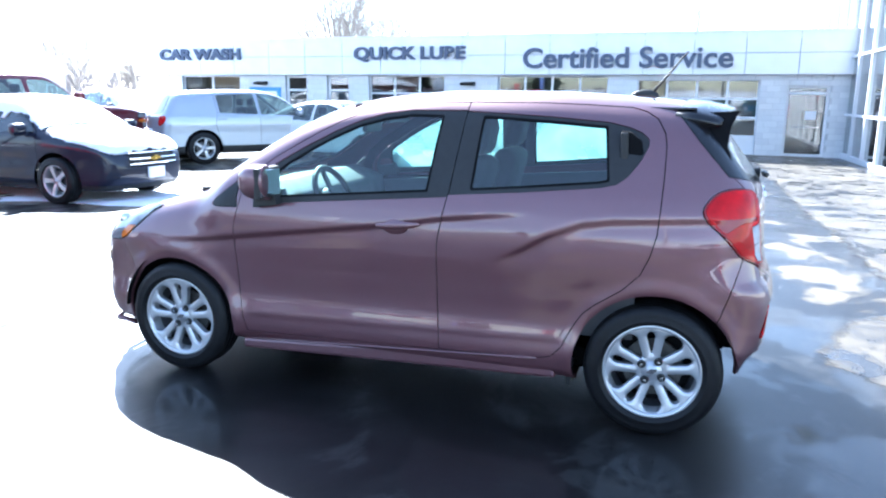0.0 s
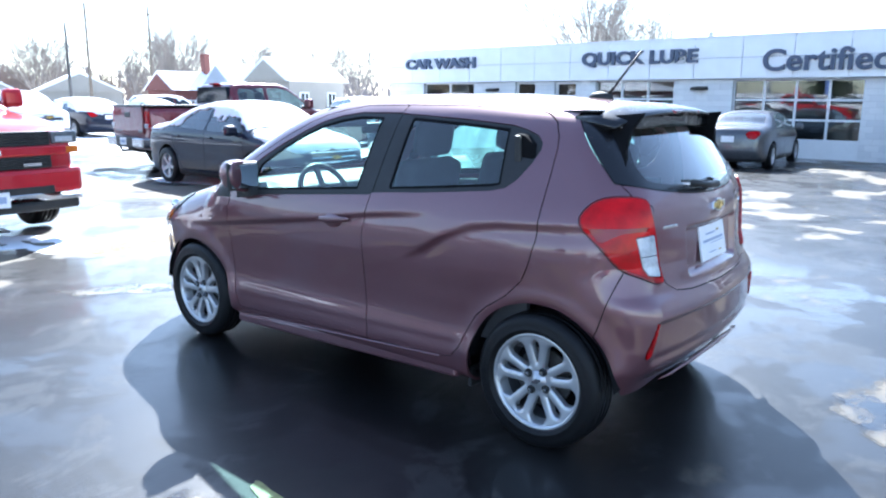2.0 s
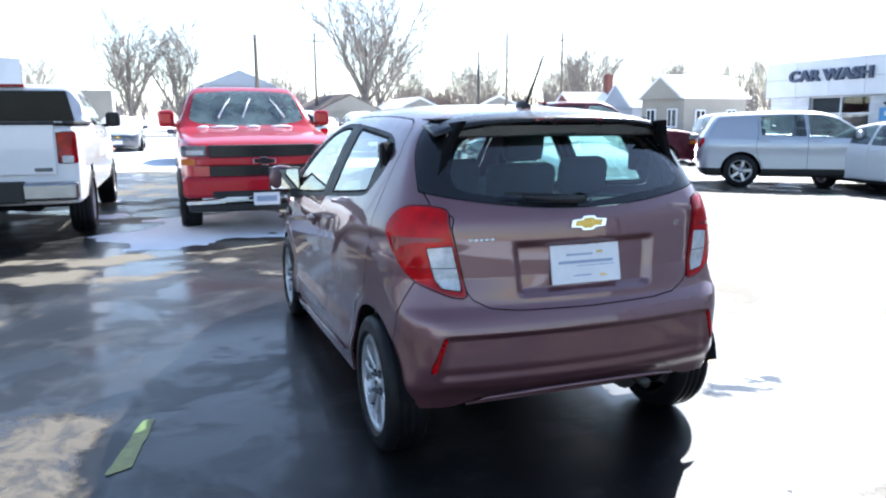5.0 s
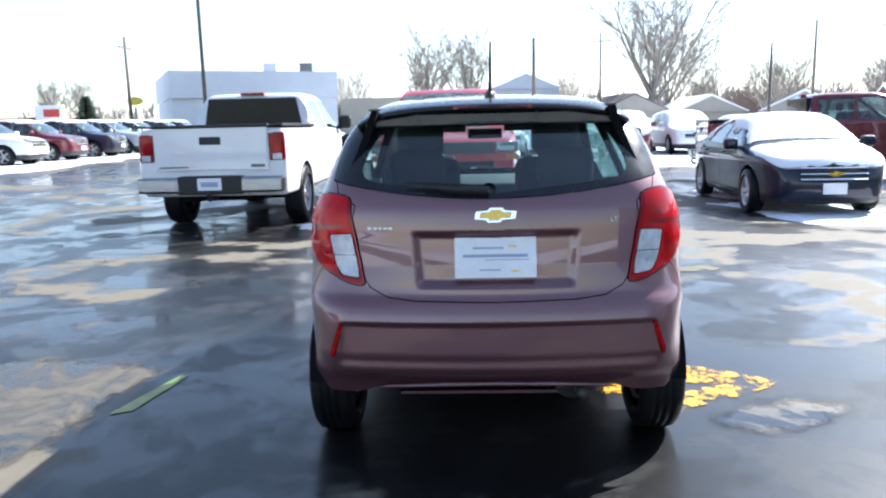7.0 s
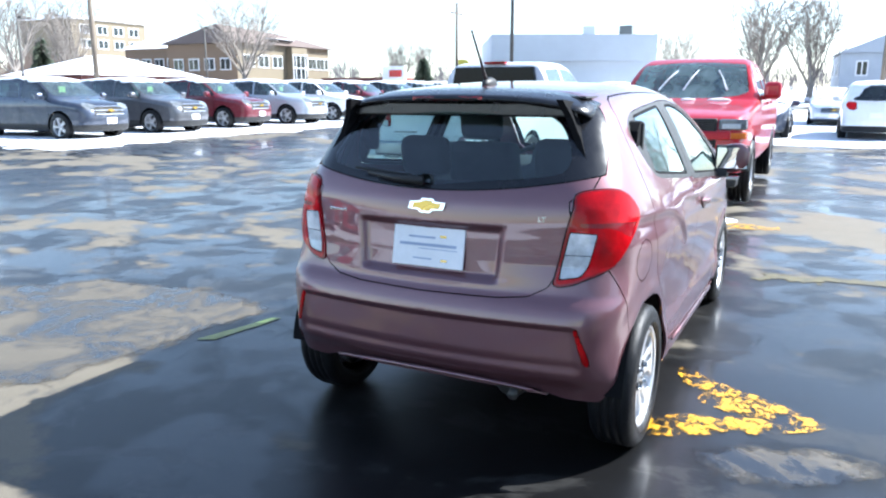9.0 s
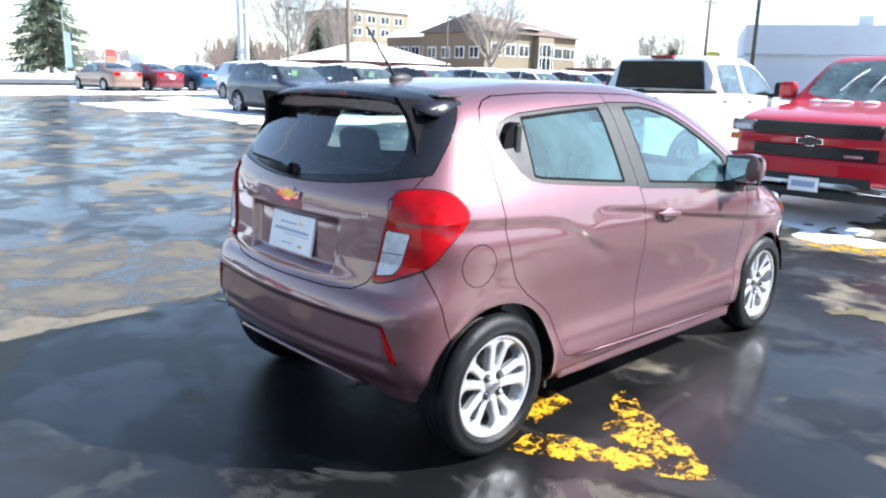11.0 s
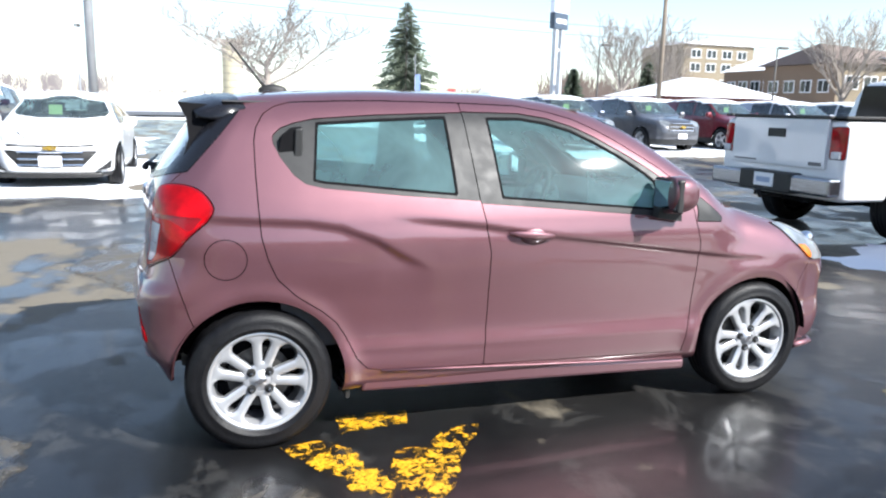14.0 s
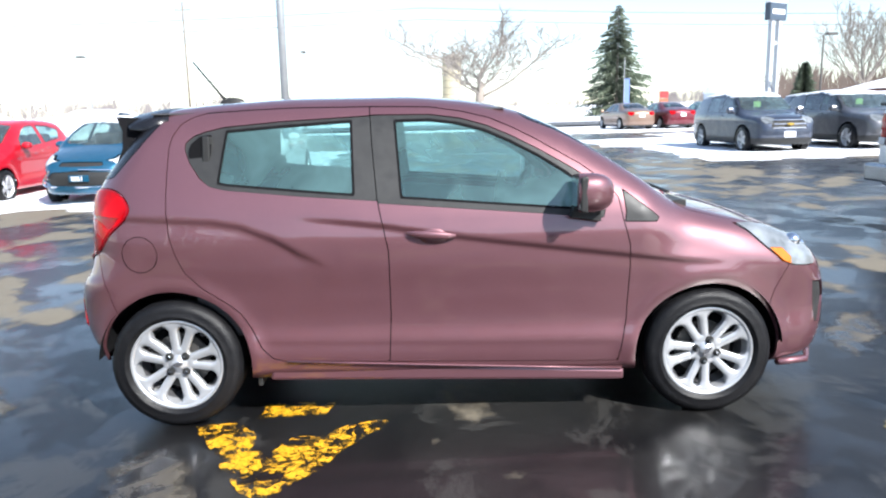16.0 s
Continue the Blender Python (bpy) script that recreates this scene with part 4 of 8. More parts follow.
    for x, ys, wd in ((-0.16, (0.36, -0.36), 0.21), (-0.88, (0.33, -0.33), 0.26)):
        for y in ys:
            seat = new("seat")
            seat.parent = car
            part("cushion", box(x - 0.05, x + 0.45, y - wd, y + wd, 0.42, 0.60, 0.05), SEAT, seat, smooth=True)
            bk = bmesh.new()
            add_box(bk, -0.06, 0.07, -wd, wd, 0.0, 0.60 if x > -0.5 else 0.46, 0.05)
            part("backrest", bk, SEAT, seat, smooth=True, m=pose(x - 0.02, y, 0.56, 0, -14, 0))
            hr = bmesh.new()
            add_box(hr, -0.05, 0.05, -0.125, 0.125, 0.0, 0.19, 0.048)
            zh = 1.155 if x > -0.5 else 1.03
            part("headrest", hr, SEAT, seat, smooth=True, m=pose(x - 0.155 if x > -0.5 else x - 0.13, y, zh, 0, -10, 0))
            for e in (-0.05, 0.05):
                part("headrest_post", tube([(x - 0.14, y + e, zh - 0.08), (x - 0.155, y + e, zh + 0.04)], 0.006, 6), CHROME, seat)
    st = new("steering_wheel")
    st.parent = car
    st.matrix_basis = pose(0.47, 0.36, 0.90, 0, -64, 0)
    part("wheel_ring", turned([(0.175 + 0.016 * math.cos(a), 0.016 * math.sin(a)) for a in [2 * math.pi * k / 10 for k in range(10)]], 36, "z", True), BLACK_TRIM, st, smooth=True)
    part("wheel_boss", turned([(0.001, 0.02), (0.06, 0.015), (0.075, -0.03)], 20, "z"), CABIN, st)
    for a in (0, 180, 270):
        part("wheel_spoke", box(0.05, 0.17, -0.018, 0.018, -0.012, 0.004, 0.004), CABIN, st, m=pose(0, 0, 0, 0, 0, a))
    part("inner_mirror", box(0.40, 0.43, -0.11, 0.11, 1.235, 1.30, 0.012), BLACK_TRIM, car)

    # tailgate furniture
    def bow(y, z):
        return float(np.interp(z, *HATCH.rear) + np.interp(z, *HATCH.rear_bow) * y * y)
    plate = new("dealer_plate")
    plate.parent = hatch_ob
    plate.matrix_basis = pose(-1.640, 0, 0.757, 0, 11, 0)
    part("plate", prism([(-0.1525, 0), (0.1525, 0), (0.1525, 0.152), (-0.1525, 0.152)], -0.004, 0.006, "x", 0.002), PLATE_WHITE, plate, "white dealer name plate")
    for z, y0, y1, h in ((0.112, -0.03, 0.085, 0.007), (0.083, -0.12, 0.122, 0.011), (0.068, -0.125, 0.04, 0.003), (0.030, -0.02, 0.06, 0.005)):
        part("plate_bar", box(-0.0055, -0.0035, y0, y1, z - h / 2, z + h / 2), INK_BLUE, plate)
    for y, z in ((-0.06, 0.118), (-0.07, 0.027)):
        part("plate_mark", box(-0.0056, -0.0035, y - 0.016, y + 0.010, z - 0.004, z + 0.004), GOLD, plate)
    for y in (0.1, -0.1):
        part("plate_screw", turned([(0.001, -0.004), (0.006, -0.003), (0.007, 0)], 8), CHROME, plate, m=pose(-0.004, y, 0.138, 0, 0, 90))
    cross = [(-0.078, -0.017), (-0.026, -0.017), (-0.022, -0.032), (0.030, -0.032), (0.034, -0.017), (0.082, -0.017), (0.074, 0.017), (0.026, 0.017), (0.022, 0.032), (-0.030, 0.032), (-0.034, 0.017), (-0.086, 0.017)]
    bd = new("badge")
    bd.parent = hatch_ob
    bd.matrix_basis = pose(-1.634, 0, 0.992, 0, 8, 0)
    part("badge_rim", prism([(p[0] * 0.95, p[1] * 0.90) for p in cross], -0.008, 0.01, "x", 0.002), CHROME, bd)
    part("badge_fill", prism([(p[0] * 0.72, p[1] * 0.62) for p in cross], -0.011, 0.0, "x", 0.002), GOLD, bd)
    for k in range(5):
        y = 0.472 - k * 0.020
        part("name_letter_bar", box(-0.003, 0.002, -0.008, 0.008, -0.006, 0.006, 0.002), CHROME, hatch_ob, m=pose(bow(y, 0.945) - 0.001, y, 0.945, 0, 0, -13))
    letters("LT", 0.026, 0.003, CHROME, Matrix.Translation((bow(-0.44, 0.965) - 0.003, -0.428, 0.957)) @ pose(0, 0, 0, 90, 0, -90 + 12), hatch_ob, "trim_badge", 0.001)
    sp = bmesh.new()
    prof = [(-1.27, 1.428), (-1.36, 1.420), (-1.44, 1.404), (-1.478, 1.391), (-1.477, 1.383), (-1.45, 1.378), (-1.38, 1.366), (-1.27, 1.36)]
    rows = []
    for k in range(25):
        y = -0.535 + 1.07 * k / 24
        q = abs(y) / 0.535
        rows.append([sp.verts.new((x + 0.20 * y * y + (0.03 * q ** 6 if x < -1.4 else 0), y, z - 0.085 * y * y - (0.035 * q ** 6))) for x, z in prof])
    for a, b in zip(rows, rows[1:]):
        for j in range(len(prof)):
            sp.faces.new((a[j], a[(j + 1) % len(prof)], b[(j + 1) % len(prof)], b[j]))
    sp.faces.new(rows[0])
    sp.faces.new(rows[-1][::-1])
    spoiler = part("roof_spoiler", sp, BLACK_GLOSS, hatch_ob, smooth=True)
    part("spoiler_underside", prism([(-0.50, 1.318), (0.50, 1.318), (0.50, 1.345), (0.3, 1.365), (-0.3, 1.365), (-0.50, 1.345)], -1.405, -1.35, "x", 0.008), BLACK_GLOSS, spoiler)
    for sy in (1, -1):
        ck = prism([(-1.472, 1.384), (-1.255, 1.368), (-1.335, 1.255), (-1.412, 1.165), (-1.445, 1.125), (-1.458, 1.16), (-1.432, 1.24), (-1.440, 1.32)], sy * 0.440, sy * 0.466)
        for v in ck.verts:
            v.co.y += sy * (1.385 - v.co.z) * 0.42
        part("spoiler_cheek", ck, DARK_LINER, spoiler)
    part("high_brake_lamp", box(-1.474, -1.45, -0.15, 0.15, 1.381, 1.393, 0.003), DARK_RED_LENS, spoiler)
    wiper = new("rear_wiper")
    wiper.parent = hatch_ob
    part("wiper_boss", turned([(0.001, -0.035), (0.022, -0.03), (0.028, 0.01)], 16), BLACK_TRIM, wiper, smooth=True, m=pose(-1.60, 0.02, 1.083, 0, 0, 90))
    part("wiper_arm", tube([(-1.632, 0.02, 1.085), (-1.628, 0.14, 1.090), (-1.612, 0.27, 1.104)], [0.016, 0.013, 0.007], 8), BLACK_TRIM, wiper, smooth=True)
    part("wiper_blade", tube([(-1.612, 0.08, 1.100), (-1.596, 0.34, 1.118)], 0.006, 6), BLACK_TRIM, wiper)
    part("bumper_lip", tube([(-1.600, -0.46, 0.316), (-1.632, -0.42, 0.334), (-1.650, -0.2, 0.346), (-1.655, 0, 0.349), (-1.650, 0.2, 0.346), (-1.632, 0.42, 0.334), (-1.600, 0.46, 0.316)], [0.002, 0.007, 0.010, 0.010, 0.010, 0.007, 0.002], 8), HERO_PAINT, rb, smooth=True)
    # aerial on the roof
    an = new("aerial")
    an.parent = car
    fin = bmesh.new()
    bmesh.ops.create_uvsphere(fin, u_segments=20, v_segments=12, radius=1, matrix=pose(-1.055, 0, 1.442) @ Matrix.Diagonal((0.068, 0.024, 0.032, 1)))
    part("aerial_base", fin, BLACK_TRIM, an, smooth=True)
    part("aerial_mast", tube([(-1.085, 0, 1.452), (-1.12, 0, 1.495), (-1.245, 0, 1.655)], [0.010, 0.0065, 0.0045], 8), BLACK_TRIM, an, smooth=True)
    part("cowl", prism([(1.0, -0.6), (1.12, -0.6), (1.13, 0), (1.12, 0.6), (1.0, 0.6), (1.06, 0)], 0.93, 0.962, "z"), BLACK_TRIM, car)
    for y0, y1 in ((0.0, 0.5), (-0.45, 0.05)):
        part("front_wiper", tube([(1.085, y0, 0.985), (1.05, (y0 + y1) / 2, 1.005), (1.0, y1, 1.02)], 0.008, 6), BLACK_TRIM, car)
    return car


build_hatchback()

# ---- ground, lot, road ----
def level(x, y):
    """The lot dips a little round the car, and the land beyond it rises gently to the east and north."""
    r = math.hypot(x, y)
    return -0.08 * float(step(4.5, 10.0, r)) + (0.007 * x + 0.010 * y) * float(step(3.0, 9.0, r))


def sheet(name, x0, x1, y0, y1, cell, material, z, label, category, bow=0.0):
    nx, ny = max(1, round((x1 - x0) / cell)), max(1, round((y1 - y0) / cell))
    vs = [(x0 + (x1 - x0) * i / nx, y0 + (y1 - y0) * j / ny) for i in range(nx + 1) for j in range(ny + 1)]
    fs = [(i * (ny + 1) + j, (i + 1) * (ny + 1) + j, (i + 1) * (ny + 1) + j + 1, i * (ny + 1) + j + 1) for i in range(nx) for j in range(ny)]
    me = mesh_from(name, [(x, y, z(x, y)) for x, y in vs], fs, True)
    return tagged(put(name, me, material), label, category, kind="structure")


def lot_material():
    """Asphalt under a thin film of melt water, with dried tan islands and grit that glints."""
    m = Mat("wet_patchy_asphalt")
    p = m.pos()
    stretch = m.node("ShaderNodeMapping", Vector=p)
    stretch.inputs["Rotation"].default_value = (0, 0, radians(8))
    stretch.inputs["Scale"].default_value = (1.25, 1.0, 1.0)
    sv = stretch.outputs[0]
    big = m.noise(0.26, 4, 0.55, sv, 0.15)
    mid = m.noise(1.0, 8, 0.58, sv, 0.15)
    fine = m.noise(110, 2, 0.6, p)
    # the asphalt round the parked hatchback has fewer dry islands
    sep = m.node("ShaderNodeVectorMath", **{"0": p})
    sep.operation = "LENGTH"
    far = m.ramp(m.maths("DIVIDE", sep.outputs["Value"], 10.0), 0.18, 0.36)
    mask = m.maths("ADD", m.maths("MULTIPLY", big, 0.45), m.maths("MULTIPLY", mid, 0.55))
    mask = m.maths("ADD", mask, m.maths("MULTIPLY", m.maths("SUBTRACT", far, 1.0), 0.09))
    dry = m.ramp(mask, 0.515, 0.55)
    damp = m.ramp(m.noise(0.8, 9, 0.62, p, 0.2), 0.46, 0.56)
    stone = m.ramp(m.noise(150, 2, 0.5, p), 0.60, 0.75)
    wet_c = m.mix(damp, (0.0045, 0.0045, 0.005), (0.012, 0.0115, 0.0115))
    wet_c = m.mix(m.maths("MULTIPLY", stone, 0.12), wet_c, (0.12, 0.12, 0.12))
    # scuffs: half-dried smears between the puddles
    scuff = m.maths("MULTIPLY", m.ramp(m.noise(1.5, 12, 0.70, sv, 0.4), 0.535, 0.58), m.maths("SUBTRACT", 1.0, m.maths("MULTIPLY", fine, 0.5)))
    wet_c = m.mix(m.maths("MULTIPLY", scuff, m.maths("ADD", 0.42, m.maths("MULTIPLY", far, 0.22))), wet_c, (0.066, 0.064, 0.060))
    dry_c = m.mix(m.mix(0.5, fine, m.noise(5, 7, 0.75, p)), (0.080, 0.070, 0.052), (0.21, 0.182, 0.138))
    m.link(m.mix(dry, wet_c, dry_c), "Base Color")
    m.link(m.mix(dry, (0.40, 0.40, 0.40), (0.80, 0.80, 0.80)), "Roughness")
    # the film lies flat over the grit and breaks up where it has begun to dry
    breaks = m.ramp(m.noise(1.25, 12, 0.66, p, 0.35), 0.47, 0.53)
    film = m.maths("MULTIPLY", m.maths("SUBTRACT", 1.0, m.maths("MULTIPLY", dry, 0.95)), m.maths("SUBTRACT", 1.0, m.maths("MULTIPLY", m.maths("MAXIMUM", breaks, scuff), 0.72)))
    # film weight is also cut near the hatchback, dimming the reflections there
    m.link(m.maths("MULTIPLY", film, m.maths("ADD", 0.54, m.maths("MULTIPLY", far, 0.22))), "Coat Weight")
    m.link(m.maths("ADD", 0.055, m.maths("MULTIPLY", m.maths("ADD", m.noise(2.2, 6, 0.65, p), breaks), 0.11)), "Coat Roughness")
    m.set("Coat IOR", 1.34)
    grit = m.maths("ADD", m.maths("MULTIPLY", fine, 0.9), m.maths("MULTIPLY", m.noise(260, 2, 0.5, p), 0.5))
    m.bump(grit, 0.24, 0.004)
    # sheen toned down by hand round the hatchback: specular drops with nearness
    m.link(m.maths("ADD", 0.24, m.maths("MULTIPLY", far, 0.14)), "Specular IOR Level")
    ripple = m.node("ShaderNodeBump", Strength=0.10, Distance=0.004, Height=m.noise(7, 4, 0.55, p))
    m.t.links.new(ripple.outputs[0], m.b.inputs["Coat Normal"])
    return m.m


LOT = lot_material()


def field_material():
    m = Mat("snowy_field", (0.8, 0.82, 0.86), 0.8)
    p = m.pos()
    grass = m.ramp(m.noise(0.06, 8, 0.7, p), 0.62, 0.72)
    m.link(m.mix(m.maths("MULTIPLY", grass, 0.5), m.mix(m.noise(0.5, 6, 0.6, p), (0.74, 0.76, 0.81), (0.86, 0.87, 0.89)), (0.30, 0.27, 0.20)), "Base Color")
    m.bump(m.noise(1.2, 6, 0.6, p), 0.6, 0.2)
    return m.m


sheet("ground", -3000, 3000, -3000, 3000, 3000, field_material(), lambda x, y: -0.30 + 0.007 * x + 0.010 * y, "snow-covered open ground reaching to the horizon", "ground")
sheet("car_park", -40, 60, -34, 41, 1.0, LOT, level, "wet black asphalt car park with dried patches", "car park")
ROAD = simple("salted_road_asphalt", (0.10, 0.10, 0.105), 0.6, 0.0, 0.25, 1.5, 0.3)
sheet("road", -400, 500, 52, 64, 60, ROAD, lambda x, y: -0.17 + 0.007 * x + 0.010 * y, "grey salted road with slushy edges", "road")

# ---- vehicles round about ----
SHAPES = {}
SHAPES["sedan"] = dict(half=1.35, rad=0.325, tread=0.80, body=Body(
    top=([-2.4, -2.25, -2.0, -1.6, -1.35, -1.0, -0.65, -0.2, 0.2, 0.5, 0.85, 1.2, 1.4, 1.7, 2.0, 2.2, 2.32], [0.95, 1.02, 1.07, 1.11, 1.17, 1.31, 1.41, 1.465, 1.465, 1.42, 1.24, 1.05, 1.00, 0.95, 0.87, 0.77, 0.62]),
    width=([0.1, 0.2, 0.35, 0.6, 0.78, 0.92, 1.0, 1.2, 1.4, 1.5], [0.80, 0.85, 0.885, 0.89, 0.90, 0.885, 0.855, 0.745, 0.62, 0.56]),
    taper=([-2.4, -2.1, -1.7, -1.0, 0.8, 1.4, 1.8, 2.3], [-0.18, -0.09, -0.03, 0, 0, -0.02, -0.08, -0.25]),
    rear=([0.2, 0.35, 0.5, 0.7, 0.95, 1.1], [-2.18, -2.27, -2.31, -2.30, -2.26, -2.2]), front=([0.2, 0.3, 0.5, 0.65, 0.8], [2.18, 2.26, 2.30, 2.28, 2.22]),
    floor=0.19, rear_bow=0.18, front_bow=0.24, edge=0.13, corner=0.16, cap=0.9),
    windows=(([(-0.98, 1.02), (-0.62, 1.32), (-0.25, 1.385), (-0.12, 1.385), (-0.12, 0.985)], ), ([(-0.05, 0.983), (-0.05, 1.385), (0.22, 1.38), (0.48, 1.31), (0.80, 1.15), (1.0, 1.02), (1.02, 0.96)], )),
    doors=([(-0.085, 1.43), (-0.085, 0.30), (0.98, 0.30), (1.06, 0.6), (1.06, 0.97), (0.80, 1.19), (0.48, 1.36), (0.2, 1.43)], [(-0.085, 1.43), (-0.085, 0.30), (-0.85, 0.30), (-1.0, 0.55), (-1.12, 0.8), (-1.10, 1.02), (-0.66, 1.37), (-0.3, 1.43)]),
    screen=[(1.18, -0.2), (1.16, 0.3), (1.02, 0.66), (0.88, 0.70), (0.50, 0.56), (0.46, 0.3), (0.44, -0.2)],
    rear_window=[(-1.42, -0.2), (-1.40, 0.45), (-1.34, 0.60), (-0.80, 0.52), (-0.72, 0.3), (-0.70, -0.2)], rear_plan=True,
    tail=[(-0.98, 0.90), (-1.02, 0.97), (-1.22, 0.955), (-1.30, 0.90), (-1.26, 0.78), (-1.12, 0.76)], head=[(-0.86, 0.86), (-1.05, 0.865), (-1.26, 0.79), (-1.25, 0.69), (-1.08, 0.68)],
    grille=[(-0.45, 0.52), (0.45, 0.52), (0.42, 0.72), (-0.42, 0.72)], plate=(0.42, 0.76), belt=0.93)
SHAPES["suv"] = dict(half=1.40, rad=0.365, tread=0.80, body=Body(
    top=([-2.5, -2.2, -1.8, -1.2, -0.5, 0.1, 0.45, 0.8, 1.1, 1.3, 1.6, 1.95, 2.15, 2.28, 2.4], [1.54, 1.58, 1.63, 1.665, 1.685, 1.67, 1.60, 1.40, 1.20, 1.13, 1.08, 1.02, 0.95, 0.84, 0.70]),
    width=([0.1, 0.25, 0.4, 0.7, 0.9, 1.05, 1.15, 1.4, 1.6, 1.7], [0.82, 0.88, 0.905, 0.905, 0.915, 0.895, 0.86, 0.77, 0.67, 0.60]),
    taper=([-2.45, -2.1, -1.7, -1.0, 0.8, 1.4, 1.8, 2.4], [-0.14, -0.07, -0.03, 0, 0, -0.02, -0.07, -0.22]),
    rear=([0.25, 0.45, 0.6, 0.85, 1.05, 1.3, 1.6, 1.7], [-2.22, -2.32, -2.34, -2.32, -2.29, -2.16, -1.98, -1.93]), front=([0.2, 0.35, 0.6, 0.8, 0.95], [2.2, 2.28, 2.33, 2.31, 2.25]),
    floor=0.24, rear_bow=0.15, front_bow=0.22, edge=0.13, corner=0.15, cap=0.9),
    windows=(([(-1.80, 1.19), (-1.75, 1.45), (-1.25, 1.53), (-1.10, 1.545), (-1.06, 1.155)], ), ([(-1.0, 1.15), (-1.04, 1.55), (-0.16, 1.59), (-0.10, 1.12)], ), ([(-0.03, 1.115), (-0.08, 1.59), (0.22, 1.575), (0.50, 1.50), (0.86, 1.28), (1.0, 1.15), (1.0, 1.08)], )),
    doors=([(-0.065, 1.63), (-0.065, 0.36), (0.98, 0.36), (1.05, 0.7), (1.05, 1.08), (0.86, 1.32), (0.5, 1.54), (0.2, 1.62)], [(-0.065, 1.63), (-0.065, 0.36), (-0.90, 0.36), (-1.03, 0.62), (-1.12, 0.9), (-1.06, 1.15), (-1.10, 1.60)]),
    screen=[(1.22, -0.2), (1.19, 0.3), (1.05, 0.68), (0.92, 0.72), (0.48, 0.62), (0.42, 0.3), (0.40, -0.2)],
    rear_window=[(-0.2, 1.12), (0.58, 1.14), (0.62, 1.20), (0.52, 1.50), (0.45, 1.54), (-0.2, 1.55)], rear_plan=False,
    tail=[(-0.98, 1.02), (-1.03, 1.10), (-1.22, 1.09), (-1.26, 0.90), (-1.18, 0.86), (-1.05, 0.92)], head=[(-0.93, 0.98), (-1.05, 1.00), (-1.27, 0.93), (-1.26, 0.82), (-1.10, 0.80), (-1.0, 0.88)],
    grille=[(-0.48, 0.66), (0.48, 0.66), (0.46, 0.92), (-0.46, 0.92)], plate=(0.52, 0.72), belt=1.08)
SHAPES["pickup"] = dict(half=1.83, rad=0.40, tread=0.86, body=Body(
    top=([-2.95, -0.99, -0.93, -0.86, -0.4, 0.25, 0.5, 0.75, 1.05, 1.2, 1.45, 2.0, 2.55, 2.75, 2.86, 2.95], [1.36, 1.36, 1.78, 1.85, 1.885, 1.88, 1.82, 1.66, 1.40, 1.30, 1.27, 1.23, 1.16, 1.10, 0.98, 0.80]),
    width=([0.1, 0.35, 0.5, 0.75, 0.95, 1.15, 1.30, 1.45, 1.7, 1.9], [0.90, 0.955, 0.97, 0.985, 0.99, 0.985, 0.97, 0.90, 0.80, 0.70]),
    taper=([-2.95, -2.5, 0.8, 1.8, 2.4, 2.95], [-0.02, 0, 0, -0.01, -0.04, -0.15]),
    rear=([0.35, 0.6, 0.75, 1.3, 1.5], [-2.88, -2.90, -2.92, -2.915, -2.90]), front=([0.3, 0.45, 0.7, 1.0, 1.2], [2.78, 2.86, 2.88, 2.86, 2.80]),
    floor=0.46, crown=0.03, rear_bow=0.02, front_bow=0.14, edge=0.09, corner=0.07, cap=0.5, centre=0.95),
    windows=(([(-0.80, 1.34), (-0.80, 1.74), (-0.14, 1.77), (-0.14, 1.33)], ), ([(-0.05, 1.33), (-0.05, 1.77), (0.35, 1.76), (0.55, 1.70), (0.98, 1.38), (1.0, 1.30)], )),
    doors=([(-0.095, 1.82), (-0.095, 0.55), (1.0, 0.55), (1.08, 0.8), (1.08, 1.30), (0.6, 1.74), (0.35, 1.82)], [(-0.095, 1.82), (-0.095, 0.55), (-0.86, 0.55), (-0.90, 1.3), (-0.86, 1.80)]),
    screen=[(1.19, -0.2), (1.17, 0.3), (1.08, 0.76), (1.0, 0.80), (0.56, 0.70), (0.52, 0.3), (0.50, -0.2)],
    rear_window=None, rear_plan=False, tail=[(-1.36, 0.92), (-1.36, 1.27), (-1.52, 1.27), (-1.52, 0.92)], head=None,
    grille=None, plate=(0.62, 0.62), belt=1.3)


def fore(poly, x0=1.2):
    return lambda x, y, z: np.maximum(inside(y, z, poly), x0 - x)


def add_cabin(car, kind):
    """Seats, dashboard and floor that show through the windows."""
    z, x_f, x_r, half, top, x_d = {"sedan": (0.80, -0.05, -0.85, 0.66, 1.30, 0.95), "suv": (0.95, -0.05, -0.95, 0.70, 1.47, 0.95), "pickup": (1.15, 0.05, -0.62, 0.72, 1.68, 0.98)}[kind]
    part("cabin_floor", box(-1.0 if kind == "pickup" else -1.35, x_d, -half, half, z - 0.10, z - 0.06), CABIN, car)
    part("dashboard", box(x_d - 0.36, x_d + 0.05, -half, half, z - 0.05, z + 0.14, 0.04), CABIN, car)
    for x in (x_f, x_r):
        for y in (0.36, -0.36):
            st = bmesh.new()
            add_box(st, -0.06, 0.07, -0.24, 0.24, z - 0.1, top - 0.19, 0.05)
            add_box(st, -0.10, 0.0, -0.13, 0.13, top - 0.17, top, 0.04)
            part("seat", st, SEAT, car, m=pose(x, y, 0))
    ring = turned([(0.18 + 0.017 * math.cos(a), 0.017 * math.sin(a)) for a in [2 * math.pi * k / 8 for k in range(8)]], 24, "z", True)
    part("steering_wheel", ring, BLACK_TRIM, car, m=pose(x_d - 0.42, 0.36, z + 0.14, 0, -64, 0))


